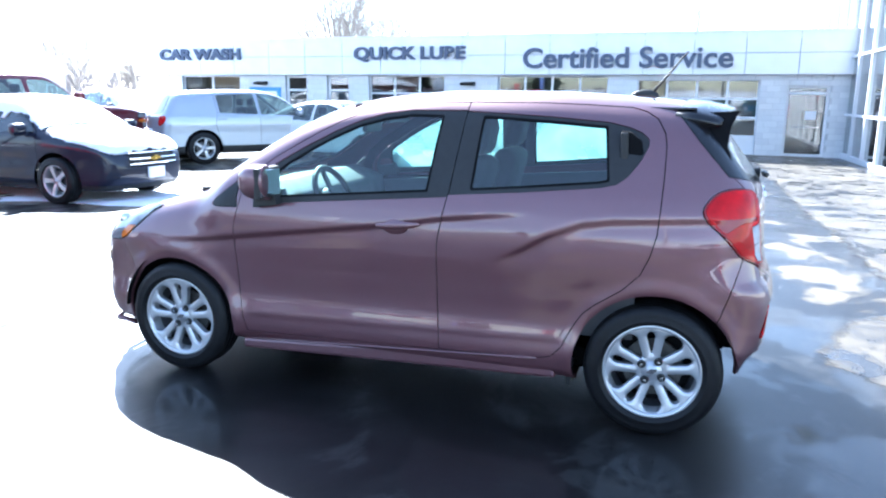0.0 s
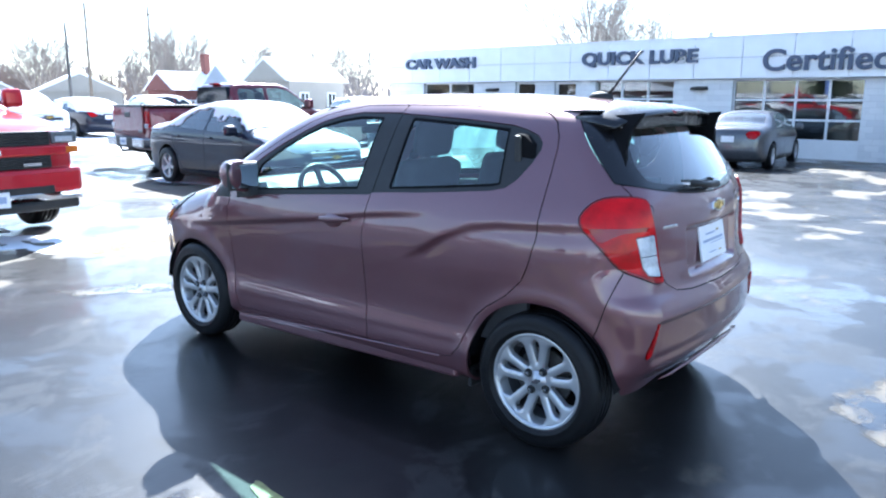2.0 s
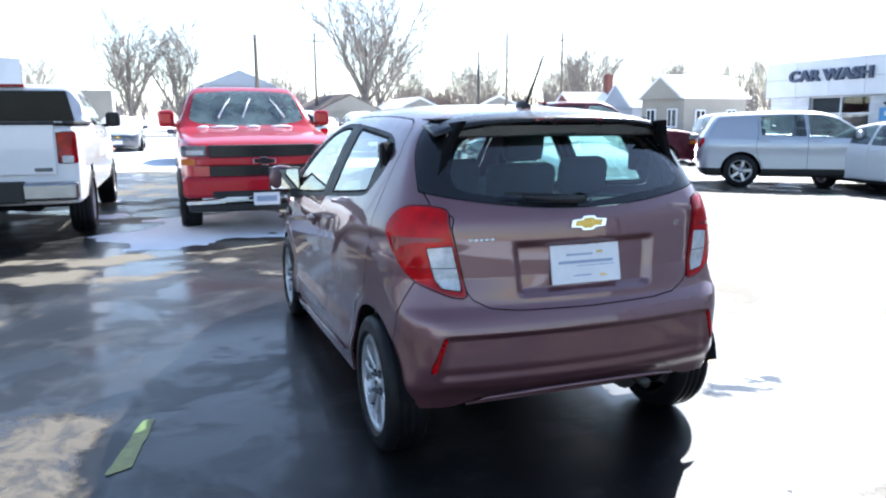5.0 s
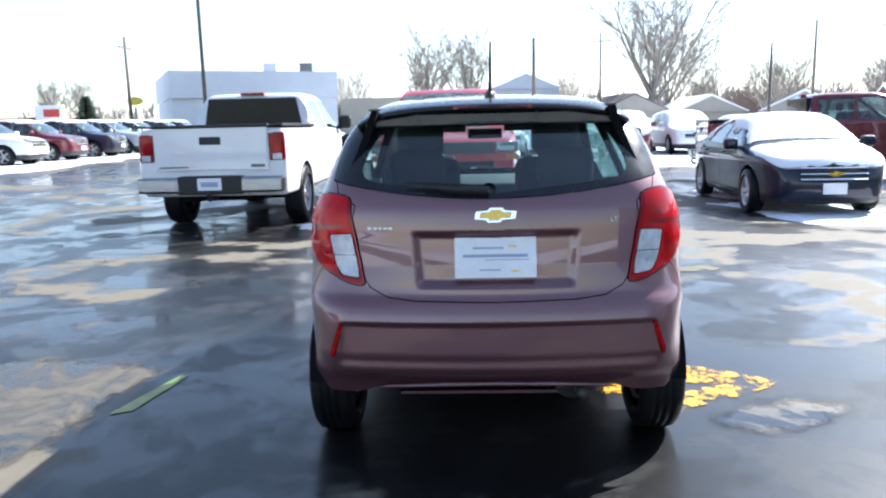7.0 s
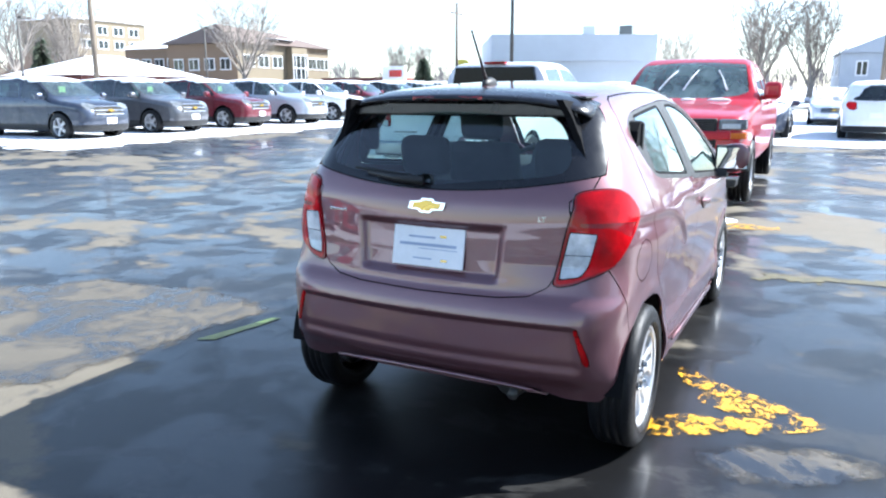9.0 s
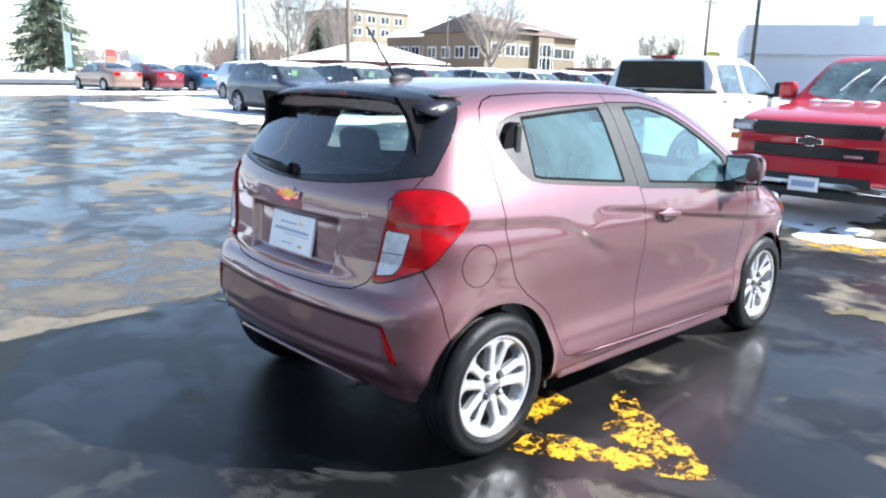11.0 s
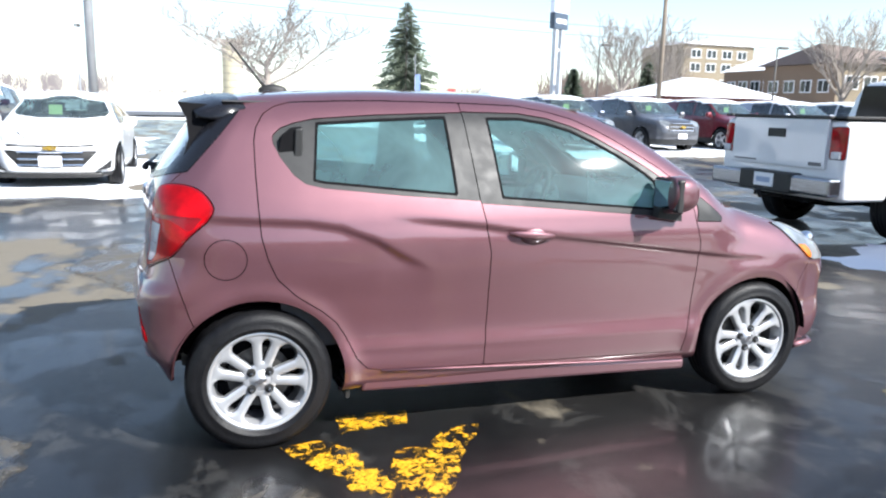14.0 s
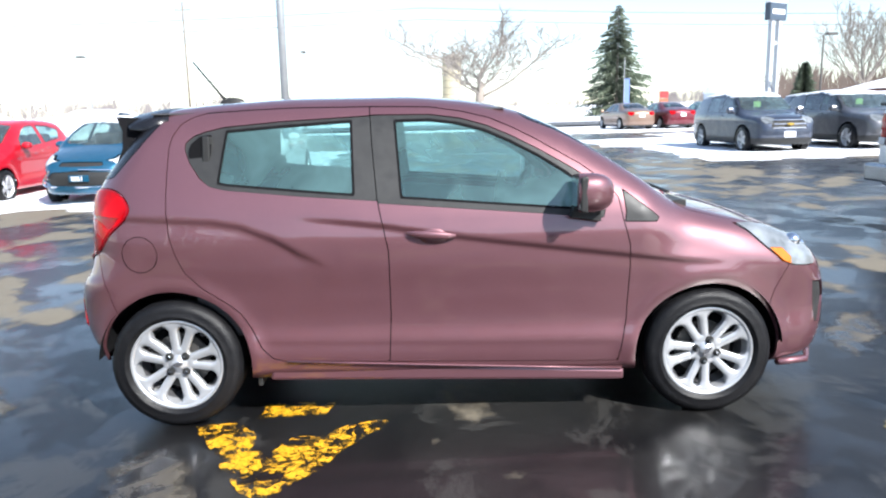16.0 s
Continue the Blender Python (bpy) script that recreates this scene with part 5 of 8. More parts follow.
def build_vehicle(kind, color, m, label, category="car", snow=0.0, group="", detail=1.0):
    """A parked vehicle with panels, windows, lamps, wheels and plates, and snow left on it where it has any."""
    S = SHAPES[kind]
    B, half, rad = S["body"], S["half"], S["rad"]
    car = thing({"sedan": "sedan_car", "suv": "suv_car", "pickup": "pickup_truck"}[kind], m, label, category, group)
    c = Cutter(B, int(70 * detail), int(34 * detail), int(76 * detail))
    for xw in (-half, half):
        c.take(lambda x, y, z: np.maximum(np.hypot(x - xw, z - rad) - rad - 0.06, 0.5 - y))
    g = 0.004
    tail = c.take(corner(S["tail"]), g)
    head = c.take(corner(S["head"], -1), g) if S["head"] else None
    screen = c.take(plan(S["screen"], 0.9), g)
    rear_w = None
    if S["rear_window"]:
        rear_w = c.take(plan(S["rear_window"], 0.9) if S["rear_plan"] else back(S["rear_window"], -1.5), g)
    grille = c.take(fore([(-0.2, z) if k in (0, 3) else (y, z) for k, (y, z) in enumerate(S["grille"])]), g) if S["grille"] else None
    cladding = c.take(lambda x, y, z: z - np.where(kind == "suv", 0.42, 0.27), 0.002)
    panels = [("door", c.take(side(d, 0.45), g)) for d in S["doors"]]
    body = shell("body", B, c.v, c.f, color, car)
    shell("lower_cladding", B, c.v, cladding, BLACK_TRIM, car, rim=0)
    shell("windscreen", B, c.v, screen, GLASS_SCREEN if kind == "pickup" else GLASS_FAR, car, rim=0.008)
    if rear_w is not None:
        shell("rear_window", B, c.v, rear_w, GLASS_DARK, car, rim=0.008)
    if grille is not None:
        gr = shell("grille", B, c.v, grille, BLACK_TRIM, car, lift=-0.012)
        zs = [z for _, z in S["grille"]]
        zf = float(np.interp(sum(zs) / 4, *B.front))
        for z in (min(zs) + 0.03, sum(zs) / 4, max(zs) - 0.02):
            xf = float(np.interp(z, *B.front))
            part("grille_bar", tube([(xf - B.front_bow * y * y + 0.004, y, z) for y in (-0.44, -0.25, 0, 0.25, 0.44)], 0.013, 6), CHROME, gr)
        part("badge", prism([(-0.09, -0.02), (-0.03, -0.02), (-0.03, -0.035), (0.03, -0.035), (0.03, -0.02), (0.09, -0.02), (0.09, 0.02), (0.03, 0.02), (0.03, 0.035), (-0.03, 0.035), (-0.03, 0.02), (-0.09, 0.02)], zf - 0.02, zf + 0.025, "x"), GOLD, gr, m=pose(0, 0, sum(zs) / 4))
    for flip, sy in ((False, 1), (True, -1)):
        for nm, f in panels:
            skin = f
            glasses = []
            for (w,) in S["windows"]:
                got, skin = c.take(side(w, 0.4), 0.002, skin)
                if len(got):
                    glasses.append(got)
            door = shell(nm, B, c.v, skin, color, car, both=False, flip=flip)
            for got in glasses:
                shell("window_pane", B, c.v, got, GLASS_DARK, door, both=False, flip=flip, rim=0.004, lift=-0.005)
            xs = c.v[np.unique(skin)]
            xm = xs[:, 0].min() + 0.16
            yb = float(np.interp(S["belt"] - 0.05, *B.width))
            part("door_handle", box(xm - 0.09, xm + 0.09, sy * (yb - 0.01), sy * (yb + 0.035), S["belt"] - 0.075, S["belt"] - 0.045, 0.01), color, door)
        xs = S["windows"][-1][0][-1][0] - 0.12
        yb = float(np.interp(S["belt"] + 0.06, *B.width))
        mb = bmesh.new()
        big = 1.35 if kind == "pickup" else 1.0
        add_box(mb, xs - 0.07, xs + 0.07 * big, sy * (yb + 0.04), sy * (yb + 0.26), S["belt"] + 0.0, S["belt"] + 0.17 * big, 0.055)
        add_box(mb, xs - 0.03, xs + 0.04, sy * (yb - 0.06), sy * (yb + 0.08), S["belt"] - 0.01, S["belt"] + 0.05)
        part("door_mirror", mb, color, car, smooth=False)
        shell("tail_lamp", B, c.v, tail, RED_LENS, car, both=False, flip=flip, lift=0.006)
        if head is not None:
            shell("headlamp", B, c.v, head, WHITE_LENS if kind == "sedan" else HEAD_LENS, car, both=False, flip=flip, lift=0.006)
        for xw in (-half, half):
            w = new("wheel")
            w.parent = car
            w.matrix_basis = pose(xw, sy * S["tread"], rad, 0, random.uniform(0, 70), 0 if sy > 0 else 180)
            wheel_parts(w, rad, 0.27 if kind == "pickup" else 0.22, rad * 0.66, 5)
            add_arch(car, xw, rad, rad + 0.065, sy, 0.5, 0.80)
    zf, zr = S["plate"]
    xf, xr = float(np.interp(zf, *B.front)), float(np.interp(zr, *B.rear))
    part("front_plate", box(xf - 0.01, xf + 0.018, -0.155, 0.155, zf - 0.076, zf + 0.076, 0.004), PLATE_WHITE, car)
    part("rear_plate", box(xr - 0.018, xr + 0.01, -0.155, 0.155, zr - 0.076, zr + 0.076, 0.004), PLATE_WHITE, car)
    inner = Cutter(B, 30, 16, 30)
    low = inner.take(lambda x, y, z: z - S["belt"])
    for xw in (-half, half):
        low, rest = inner.take(lambda x, y, z: -np.maximum(np.hypot(x - xw, z - rad) - rad - 0.08, 0.45 - y), 0, low)
    shell("inner_panel", B, inner.v, low, DARK_LINER, car, lift=-0.05, rim=0)
    add_cabin(car, kind)
    if snow:
        add_snow(car, B, snow, kind)
    return car, body


def add_snow(car, B, amount, kind, seed=0):
    c = Cutter(B, 90, 40, 70)
    n = B.normal(c.v)
    rnd = random.Random(len(car.name) * 7 + seed)
    ox, oy = rnd.uniform(0, 50), rnd.uniform(0, 50)
    nv = np.array([noise.fractal(Vector((p[0] * 1.6 + ox, p[1] * 1.6 + oy, p[2] * 1.6)), 0.75, 2.2, 7) for p in c.v])
    s = 0.86 - amount * 0.32 - n[:, 2] + nv * 0.34
    if kind == "sedan":
        # the wipers have kept the foot of the screen clear
        s = np.maximum(s, 0.06 - np.abs(c.v[:, 0] - 1.20) + nv * 0.05)
    low = (0.62 if kind != "pickup" else 1.0) if amount > 0.6 else B.top[1].max() - 0.12
    s = np.maximum(s, low + nv * 0.05 - c.v[:, 2])
    c.v, f, _ = clip(c.v, c.f, s)
    if len(f):
        lumps = np.array([noise.fractal(Vector((p[0] * 6 + ox, p[1] * 6 + oy, p[2] * 6)), 0.8, 2.1, 4) for p in c.v])
        c.v = c.v + B.normal(c.v) * (0.010 * lumps)[:, None]
        shell("snow_cover", B, c.v, f, SNOW, car, "uneven crust of snow", lift=0.016, rim=0.02)


def recolour(car, old, color):
    for ob in car.children_recursive:
        if ob.type == "MESH" and ob.data.materials and ob.data.materials[0] == old:
            ob.material_slots[0].link = "OBJECT"
            ob.material_slots[0].material = color


def at(x, y, heading):
    return pose(x, y, level(x, y), 0, 0, heading)


# pickup trucks
white_truck, _ = build_vehicle("pickup", WHITE_PAINT, at(8.0, 3.45, 0), "white crew-cab pickup truck seen with its tailgate shut", "pickup truck", detail=1.3)
red, _ = build_vehicle("pickup", RED_PAINT, Matrix.Translation((0, 0, 0.02)) @ at(8.0, 0.45, 180), "bright red crew-cab pickup truck with snow on its bonnet", "pickup truck", detail=1.3)
maroon, _ = build_vehicle("pickup", MAROON_PAINT, at(12.0, -7.9, -97), "maroon crew-cab pickup truck on a snowy lot", "pickup truck")


def pickup_tail(truck, paint_mat):
    """Tailgate with handle, rear window, bumper, hitch, bed rail, cab lamp."""
    tg = part("tailgate", box(-2.945, -2.905, -0.74, 0.74, 0.80, 1.345, 0.012), paint_mat, truck)
    part("tailgate_handle", box(-2.955, -2.93, -0.14, 0.14, 1.13, 1.23, 0.01), BLACK_TRIM, tg)
    part("tailgate_cap", box(-2.955, -2.88, -0.76, 0.76, 1.345, 1.385, 0.012), BLACK_TRIM, tg)
    part("name_bar", box(-2.95, -2.94, -0.70, -0.52, 0.835, 0.875), ALLOY_DARK, tg)
    part("name_bar", box(-2.95, -2.94, 0.30, 0.68, 0.838, 0.856), ALLOY_DARK, tg)
    for sy in (1, -1):
        part("reversing_lens", box(-2.935, -2.86, sy * 0.80, sy * 0.915, 0.925, 1.005, 0.008), WHITE_LENS, truck)
    bp = part("rear_bumper", box(-3.06, -2.88, -0.95, 0.95, 0.52, 0.72, 0.03), BUMPER_STEEL, truck)
    part("bumper_pad", box(-3.07, -2.90, -0.42, 0.42, 0.50, 0.735, 0.02), BLACK_TRIM, bp)
    part("number_plate", box(-3.08, -3.06, -0.155, 0.155, 0.555, 0.71, 0.003), PLATE_WHITE, bp)
    part("plate_bar", box(-3.083, -3.079, -0.11, 0.11, 0.60, 0.66), INK_BLUE, bp)
    part("tow_hitch", tube([(-2.8, 0, 0.44), (-3.10, 0, 0.44), (-3.14, 0, 0.52)], 0.03, 8), BLACK_TRIM, truck)
    for sy in (1, -1):
        part("bed_rail", box(-2.92, -0.95, sy * 0.83, sy * 0.95, 1.352, 1.385, 0.01), BLACK_TRIM, truck)
        part("exhaust_shield", box(-2.6, -1.2, sy * 0.3, sy * 0.5, 0.36, 0.46, 0.03), DARK_LINER, truck)
    part("bed_cover", box(-2.9, -0.98, -0.84, 0.84, 1.352, 1.368), BLACK_TRIM, truck)
    part("cab_rear_window", prism([(-0.75, 1.385), (0.75, 1.385), (0.67, 1.785), (-0.67, 1.785)], -1.005, -0.90, "x", 0.01), CAB_PANE, truck, "dark cab window")
    part("cab_brake_lamp", box(-0.965, -0.86, -0.18, 0.18, 1.835, 1.868, 0.008), RED_LENS, truck)
    part("rear_axle", tube([(-1.83, -0.75, 0.40), (-1.83, 0.75, 0.40)], 0.07, 10), DARK_LINER, truck)
    part("frame_rail", box(-2.8, 2.5, -0.45, 0.45, 0.40, 0.52), DARK_LINER, truck)


def bowed(bm, k=0.13):
    """Bends a part of a front end back towards both sides."""
    for j in range(-9, 10):
        bmesh.ops.bisect_plane(bm, geom=bm.verts[:] + bm.edges[:] + bm.faces[:], plane_co=(0, j * 0.105, 0), plane_no=(0, 1, 0))
    for v in bm.verts:
        v.co.x -= k * v.co.y ** 2 + 0.10 * max(0.0, abs(v.co.y) - 0.72) ** 1.5
    return bm


def pickup_nose(truck, paint_mat):
    """Two-bar grille, badge, lamps, bumper with bright blade, skid plate and number plate."""
    x = 2.89
    gr = part("grille", bowed(box(x - 0.16, x + 0.015, -0.64, 0.64, 0.70, 1.09, 0.02)), BLACK_TRIM, truck)
    for z0, z1 in ((0.715, 0.835), (0.955, 1.08)):
        for k in range(5):
            z = z0 + (z1 - z0) * (k + 0.5) / 5
            part("grille_slat", bowed(box(x + 0.012, x + 0.024, -0.62, 0.62, z - 0.006, z + 0.006)), BLACK_GLOSS, gr)
    part("grille_crossbar", bowed(box(x - 0.02, x + 0.04, -0.80, 0.80, 0.845, 0.945, 0.02)), paint_mat, gr)
    part("badge", prism([(-0.16, -0.035), (-0.055, -0.035), (-0.045, -0.06), (0.055, -0.06), (0.065, -0.035), (0.16, -0.035), (0.15, 0.035), (0.045, 0.035), (0.035, 0.06), (-0.055, 0.06), (-0.065, 0.035), (-0.17, 0.035)], x + 0.035, x + 0.06, "x", 0.006), BLACK_GLOSS, gr, m=pose(0, 0, 0.895) @ Matrix.Diagonal((1, 0.76, 0.72, 1)))
    part("badge_rim", prism([(-0.18, -0.042), (-0.06, -0.042), (-0.05, -0.07), (0.06, -0.07), (0.07, -0.042), (0.18, -0.042), (0.17, 0.042), (0.055, 0.042), (0.045, 0.07), (-0.065, 0.07), (-0.075, 0.042), (-0.19, 0.042)], x + 0.03, x + 0.048, "x"), CHROME, gr, m=pose(0, 0, 0.895) @ Matrix.Diagonal((1, 0.76, 0.72, 1)))
    part("grille_mark", bowed(box(x + 0.024, x + 0.03, 0.34, 0.52, 0.745, 0.775)), CHROME, gr)
    for sy in (1, -1):
        hl = part("headlamp", bowed(prism([(sy * 0.66, 0.955), (sy * 0.96, 0.955), (sy * 0.955, 1.085), (sy * 0.66, 1.085)], x - 0.22, x - 0.005, "x", 0.02)), HEAD_LENS, truck)
        part("headlamp_inner", bowed(box(x - 0.02, x + 0.0, sy * 0.70, sy * 0.90, 0.972, 1.030, 0.006)), WHITE_LENS, hl)
        part("amber_marker", bowed(prism([(sy * 0.70, 0.855), (sy * 0.965, 0.855), (sy * 0.96, 0.925), (sy * 0.70, 0.925)], x - 0.22, x - 0.005, "x", 0.01)), AMBER_LENS, hl)
        part("fog_lamp", bowed(box(x - 0.05, x + 0.03, sy * 0.76, sy * 0.86, 0.52, 0.66, 0.02)), WHITE_LENS, truck)
    bp = part("front_bumper", bowed(box(x - 0.16, x + 0.06, -0.955, 0.955, 0.46, 0.72, 0.05)), paint_mat, truck)
    part("lower_intake", bowed(box(x, x + 0.068, -0.62, 0.62, 0.46, 0.545, 0.01)), BLACK_TRIM, bp)
    for sy in (1, -1):
        part("chrome_blade", bowed(prism([(sy * 0.16, 0.435), (sy * 0.42, 0.435), (sy * 0.52, 0.395), (sy * 0.925, 0.385), (sy * 0.925, 0.425), (sy * 0.56, 0.435), (sy * 0.46, 0.475), (sy * 0.16, 0.475)], x - 0.10, x + 0.075, "x", 0.006)), CHROME, bp)
    part("air_dam", bowed(box(x - 0.2, x + 0.05, -0.90, 0.90, 0.29, 0.39, 0.03)), BLACK_TRIM, bp)
    part("number_plate", box(x + 0.07, x + 0.09, -0.155, 0.155, 0.365, 0.515, 0.003), PLATE_WHITE, bp)
    part("plate_bar", box(x + 0.089, x + 0.093, -0.12, 0.12, 0.41, 0.475), INK_BLUE, bp)


for truck, color in ((white_truck, WHITE_PAINT), (red, RED_PAINT), (maroon, MAROON_PAINT)):
    pickup_tail(truck, color)
    pickup_nose(truck, color)
for x, y, w in ((1.25, 0.45, 0.16), (1.3, 0.05, 0.10), (1.28, -0.35, 0.2), (1.2, -0.62, 0.08)):
    b = bmesh.new()
    bmesh.ops.create_icosphere(b, subdivisions=2, radius=1, matrix=pose(x, y, 1.29) @ Matrix.Diagonal((0.06, w, 0.025, 1)))
    part("snow_clump", b, SNOW, red, "snow left by the wipers", smooth=True)

for ob in white_truck.children:
    if ob.name.startswith("door_mirror"):
        ob.data.materials[0] = BLACK_TRIM
for y0, y1 in ((0.52, 0.36), (-0.06, 0.08), (-0.40, -0.20)):
    part("snow_streak", tube([(1.03, y0, 1.425), (0.86, (y0 + y1) / 2, 1.585), (0.70, y1, 1.70)], [0.016, 0.008, 0.004], 6), SNOW, red, "snow left by the wipers", smooth=True)

# sedans and the rest close by
build_vehicle("sedan", BLACK_PAINT, at(8.15, -4.95, 177), "black sedan with snow over bonnet and screen", "car", 0.80)
build_vehicle("suv", SILVER_PAINT, at(8.9, -12.0, -127), "pale silver-blue compact SUV by the service building", "car")
build_vehicle("sedan", WHITE_PAINT, at(7.0, -12.8, 173), "clean white sedan waiting by the service bays", "car")
build_vehicle("sedan", GREY_PAINT, at(3.35, -18.0, -88), "dark grey sedan parked nose to a service door", "car")

def small_hatch(color, m, label, snow):
    """The same small hatchback as a plainer model for the sale rows."""
    car = thing("hatchback_car", m, label, "car", "cars in the sale row")
    c = Cutter(HATCH, 60, 34, 66)
    for xw in (-WB, WB):
        c.take(lambda x, y, z: np.maximum(np.hypot(x - xw, z - 0.293) - 0.335, 0.40 - y))
    head = c.take(side([(1.315, 0.862), (1.50, 0.835), (1.72, 0.755), (1.75, 0.68), (1.60, 0.665), (1.44, 0.765)], 0.35), 0.003)
    tail = c.take(corner([(-0.438, 0.966), (-0.53, 1.066), (-0.70, 1.058), (-0.738, 0.94), (-0.786, 0.735), (-0.67, 0.762), (-0.51, 0.875)]), 0.003)
    screen = c.take(plan([(1.06, -0.1), (1.06, 0.2), (0.97, 0.58), (0.90, 0.60), (0.40, 0.52), (0.35, -0.1)], 0.9), 0.003)
    rear = c.take(back([(-0.1, 1.07), (0.5, 1.10), (0.46, 1.28), (-0.1, 1.35)], -1.2), 0.003)
    glass_f = [c.take(side(w), 0.003) for w in ([(-0.20, 1.354), (0.08, 1.337), (0.31, 1.256), (0.56, 1.11), (0.62, 0.945), (-0.178, 1.01)], [(-1.08, 1.26), (-0.70, 1.336), (-0.30, 1.354), (-0.30, 1.02), (-0.93, 1.08)])]
    grille = c.take(fore([(-0.1, 0.34), (0.50, 0.36), (0.60, 0.46), (0.46, 0.57), (-0.1, 0.60)], 1.5), 0.003)
    upper = c.take(fore([(-0.1, 0.66), (0.36, 0.67), (0.34, 0.73), (-0.1, 0.74)], 1.5), 0.003)
    shell("body", HATCH, c.v, c.f, color, car)
    shell("windscreen", HATCH, c.v, screen, GLASS_FAR, car)
    shell("rear_window", HATCH, c.v, rear, GLASS_FAR, car)
    shell("grille", HATCH, c.v, grille, BLACK_TRIM, car, lift=-0.01)
    shell("upper_grille", HATCH, c.v, upper, BLACK_TRIM, car, lift=-0.01)
    xs = [float(np.interp(z, *HATCH.front)) for z in (0.34, 0.46, 0.60)]
    part("grille_surround", tube([(xs[2] - 0.06, -0.5, 0.60), (xs[1] - 0.10, -0.63, 0.46), (xs[0] - 0.06, -0.5, 0.34), (xs[0], 0, 0.33), (xs[0] - 0.06, 0.5, 0.34), (xs[1] - 0.10, 0.63, 0.46), (xs[2] - 0.06, 0.5, 0.60), (xs[2] + 0.005, 0, 0.62)], 0.014, 6), CHROME, car)
    part("price_plate", box(1.90, 1.935, -0.16, 0.16, 0.42, 0.53, 0.004), BLUE_PAINT, car, "blue year plate")
    letters("2021", 0.10, 0.002, PLATE_WHITE, pose(1.9375, -0.125, 0.44, 90, 0, 90), car, "year_figures", 0.002)
    for flip, sy in ((False, 1), (True, -1)):
        for gf in glass_f:
            shell("window_pane", HATCH, c.v, gf, GLASS_FAR, car, both=False, flip=flip)
        shell("headlamp", HATCH, c.v, head, WHITE_LENS, car, both=False, flip=flip)
        shell("tail_lamp", HATCH, c.v, tail, RED_LENS, car, both=False, flip=flip, lift=0.008)
        mb = bmesh.new()
        bmesh.ops.create_uvsphere(mb, u_segments=14, v_segments=10, radius=1, matrix=pose(0.585, sy * 0.865, 0.992) @ Matrix.Diagonal((0.08, 0.098, 0.068, 1)))
        part("door_mirror", mb, color, car, smooth=True)
        part("fog_trim", turned([(0.05, 0.0), (0.075, 0.01), (0.085, -0.03)], 16), CHROME, car, m=pose(1.76, sy * 0.60, 0.40, 0, 0, -90))
        for xw in (-WB, WB):
            w = new("wheel")
            w.parent = car
            w.matrix_basis = pose(xw, sy * 0.70, 0.292, 0, random.uniform(0, 60), 0 if sy > 0 else 180)
            wheel_parts(w, 0.292, 0.178, 0.2, 5)
            add_arch(car, xw, 0.29, 0.34, sy, 0.40, 0.68)
    part("cabin_floor", box(-1.4, 1.0, -0.62, 0.62, 0.86, 0.89), CABIN, car)
    part("dashboard", box(0.6, 1.0, -0.62, 0.62, 0.88, 0.98, 0.03), CABIN, car)
    for x in (0.0, -0.85):
        for y in (0.33, -0.33):
            part("seat", box(x - 0.12, x, y - 0.22, y + 0.22, 0.86, 1.18, 0.05), SEAT, car)
    if snow:
        add_snow(car, HATCH, snow, "sedan")
    return car


small_hatch(BLUE_PAINT, at(-5.72, 10.15, -90), "blue hatchback with snow on its roof in a sale row", 0.45)
small_hatch(RED_PAINT, at(-8.25, 10.5, -90), "red hatchback with a clean bonnet in a sale row", 0.0)
PLAIN_SEDAN = SHAPES["sedan"]
SHAPES["sedan"] = dict(PLAIN_SEDAN, grille=[(-0.42, 0.36), (0.42, 0.36), (0.64, 0.60), (-0.64, 0.60)], plate=(0.45, 0.76))
sale_sedan, _ = build_vehicle("sedan", WHITE_PAINT, at(-3.5, 10.85, -90), "white sedan with a price card behind its screen", "car", 0.30, "cars in the sale row", 1.2)
SHAPES["sedan"] = PLAIN_SEDAN
for ob in sale_sedan.children_recursive:
    if ob.name.startswith("badge"):
        ob.matrix_basis = pose(-0.03, 0, 0.16) @ ob.matrix_basis
part("bonnet_shut_line", bowed(box(2.235, 2.262, -0.58, 0.58, 0.665, 0.68), 0.22), DARK_LINER, sale_sedan)
part("chin_spoiler", bowed(box(2.20, 2.30, -0.70, 0.70, 0.20, 0.27, 0.02), 0.22), BLACK_TRIM, sale_sedan)
for sy in (1, -1):
    part("fog_recess", bowed(prism([(sy * 0.60, 0.30), (sy * 0.80, 0.34), (sy * 0.82, 0.47), (sy * 0.74, 0.40)], 2.20, 2.305, "x"), 0.22), BLACK_TRIM, sale_sedan)
part("price_card", box(0.62, 0.63, -0.25, -0.05, 1.10, 1.26), simple("lime_card", (0.38, 0.52, 0.20), 0.6), sale_sedan, "lime green price card")


def spread(first, old, rows, group, category="car"):
    for x, y, h, color, label in rows:
        o = copy_thing(first, at(x, y, h))
        tagged(o, label, category, group)
        recolour(o, old, color)


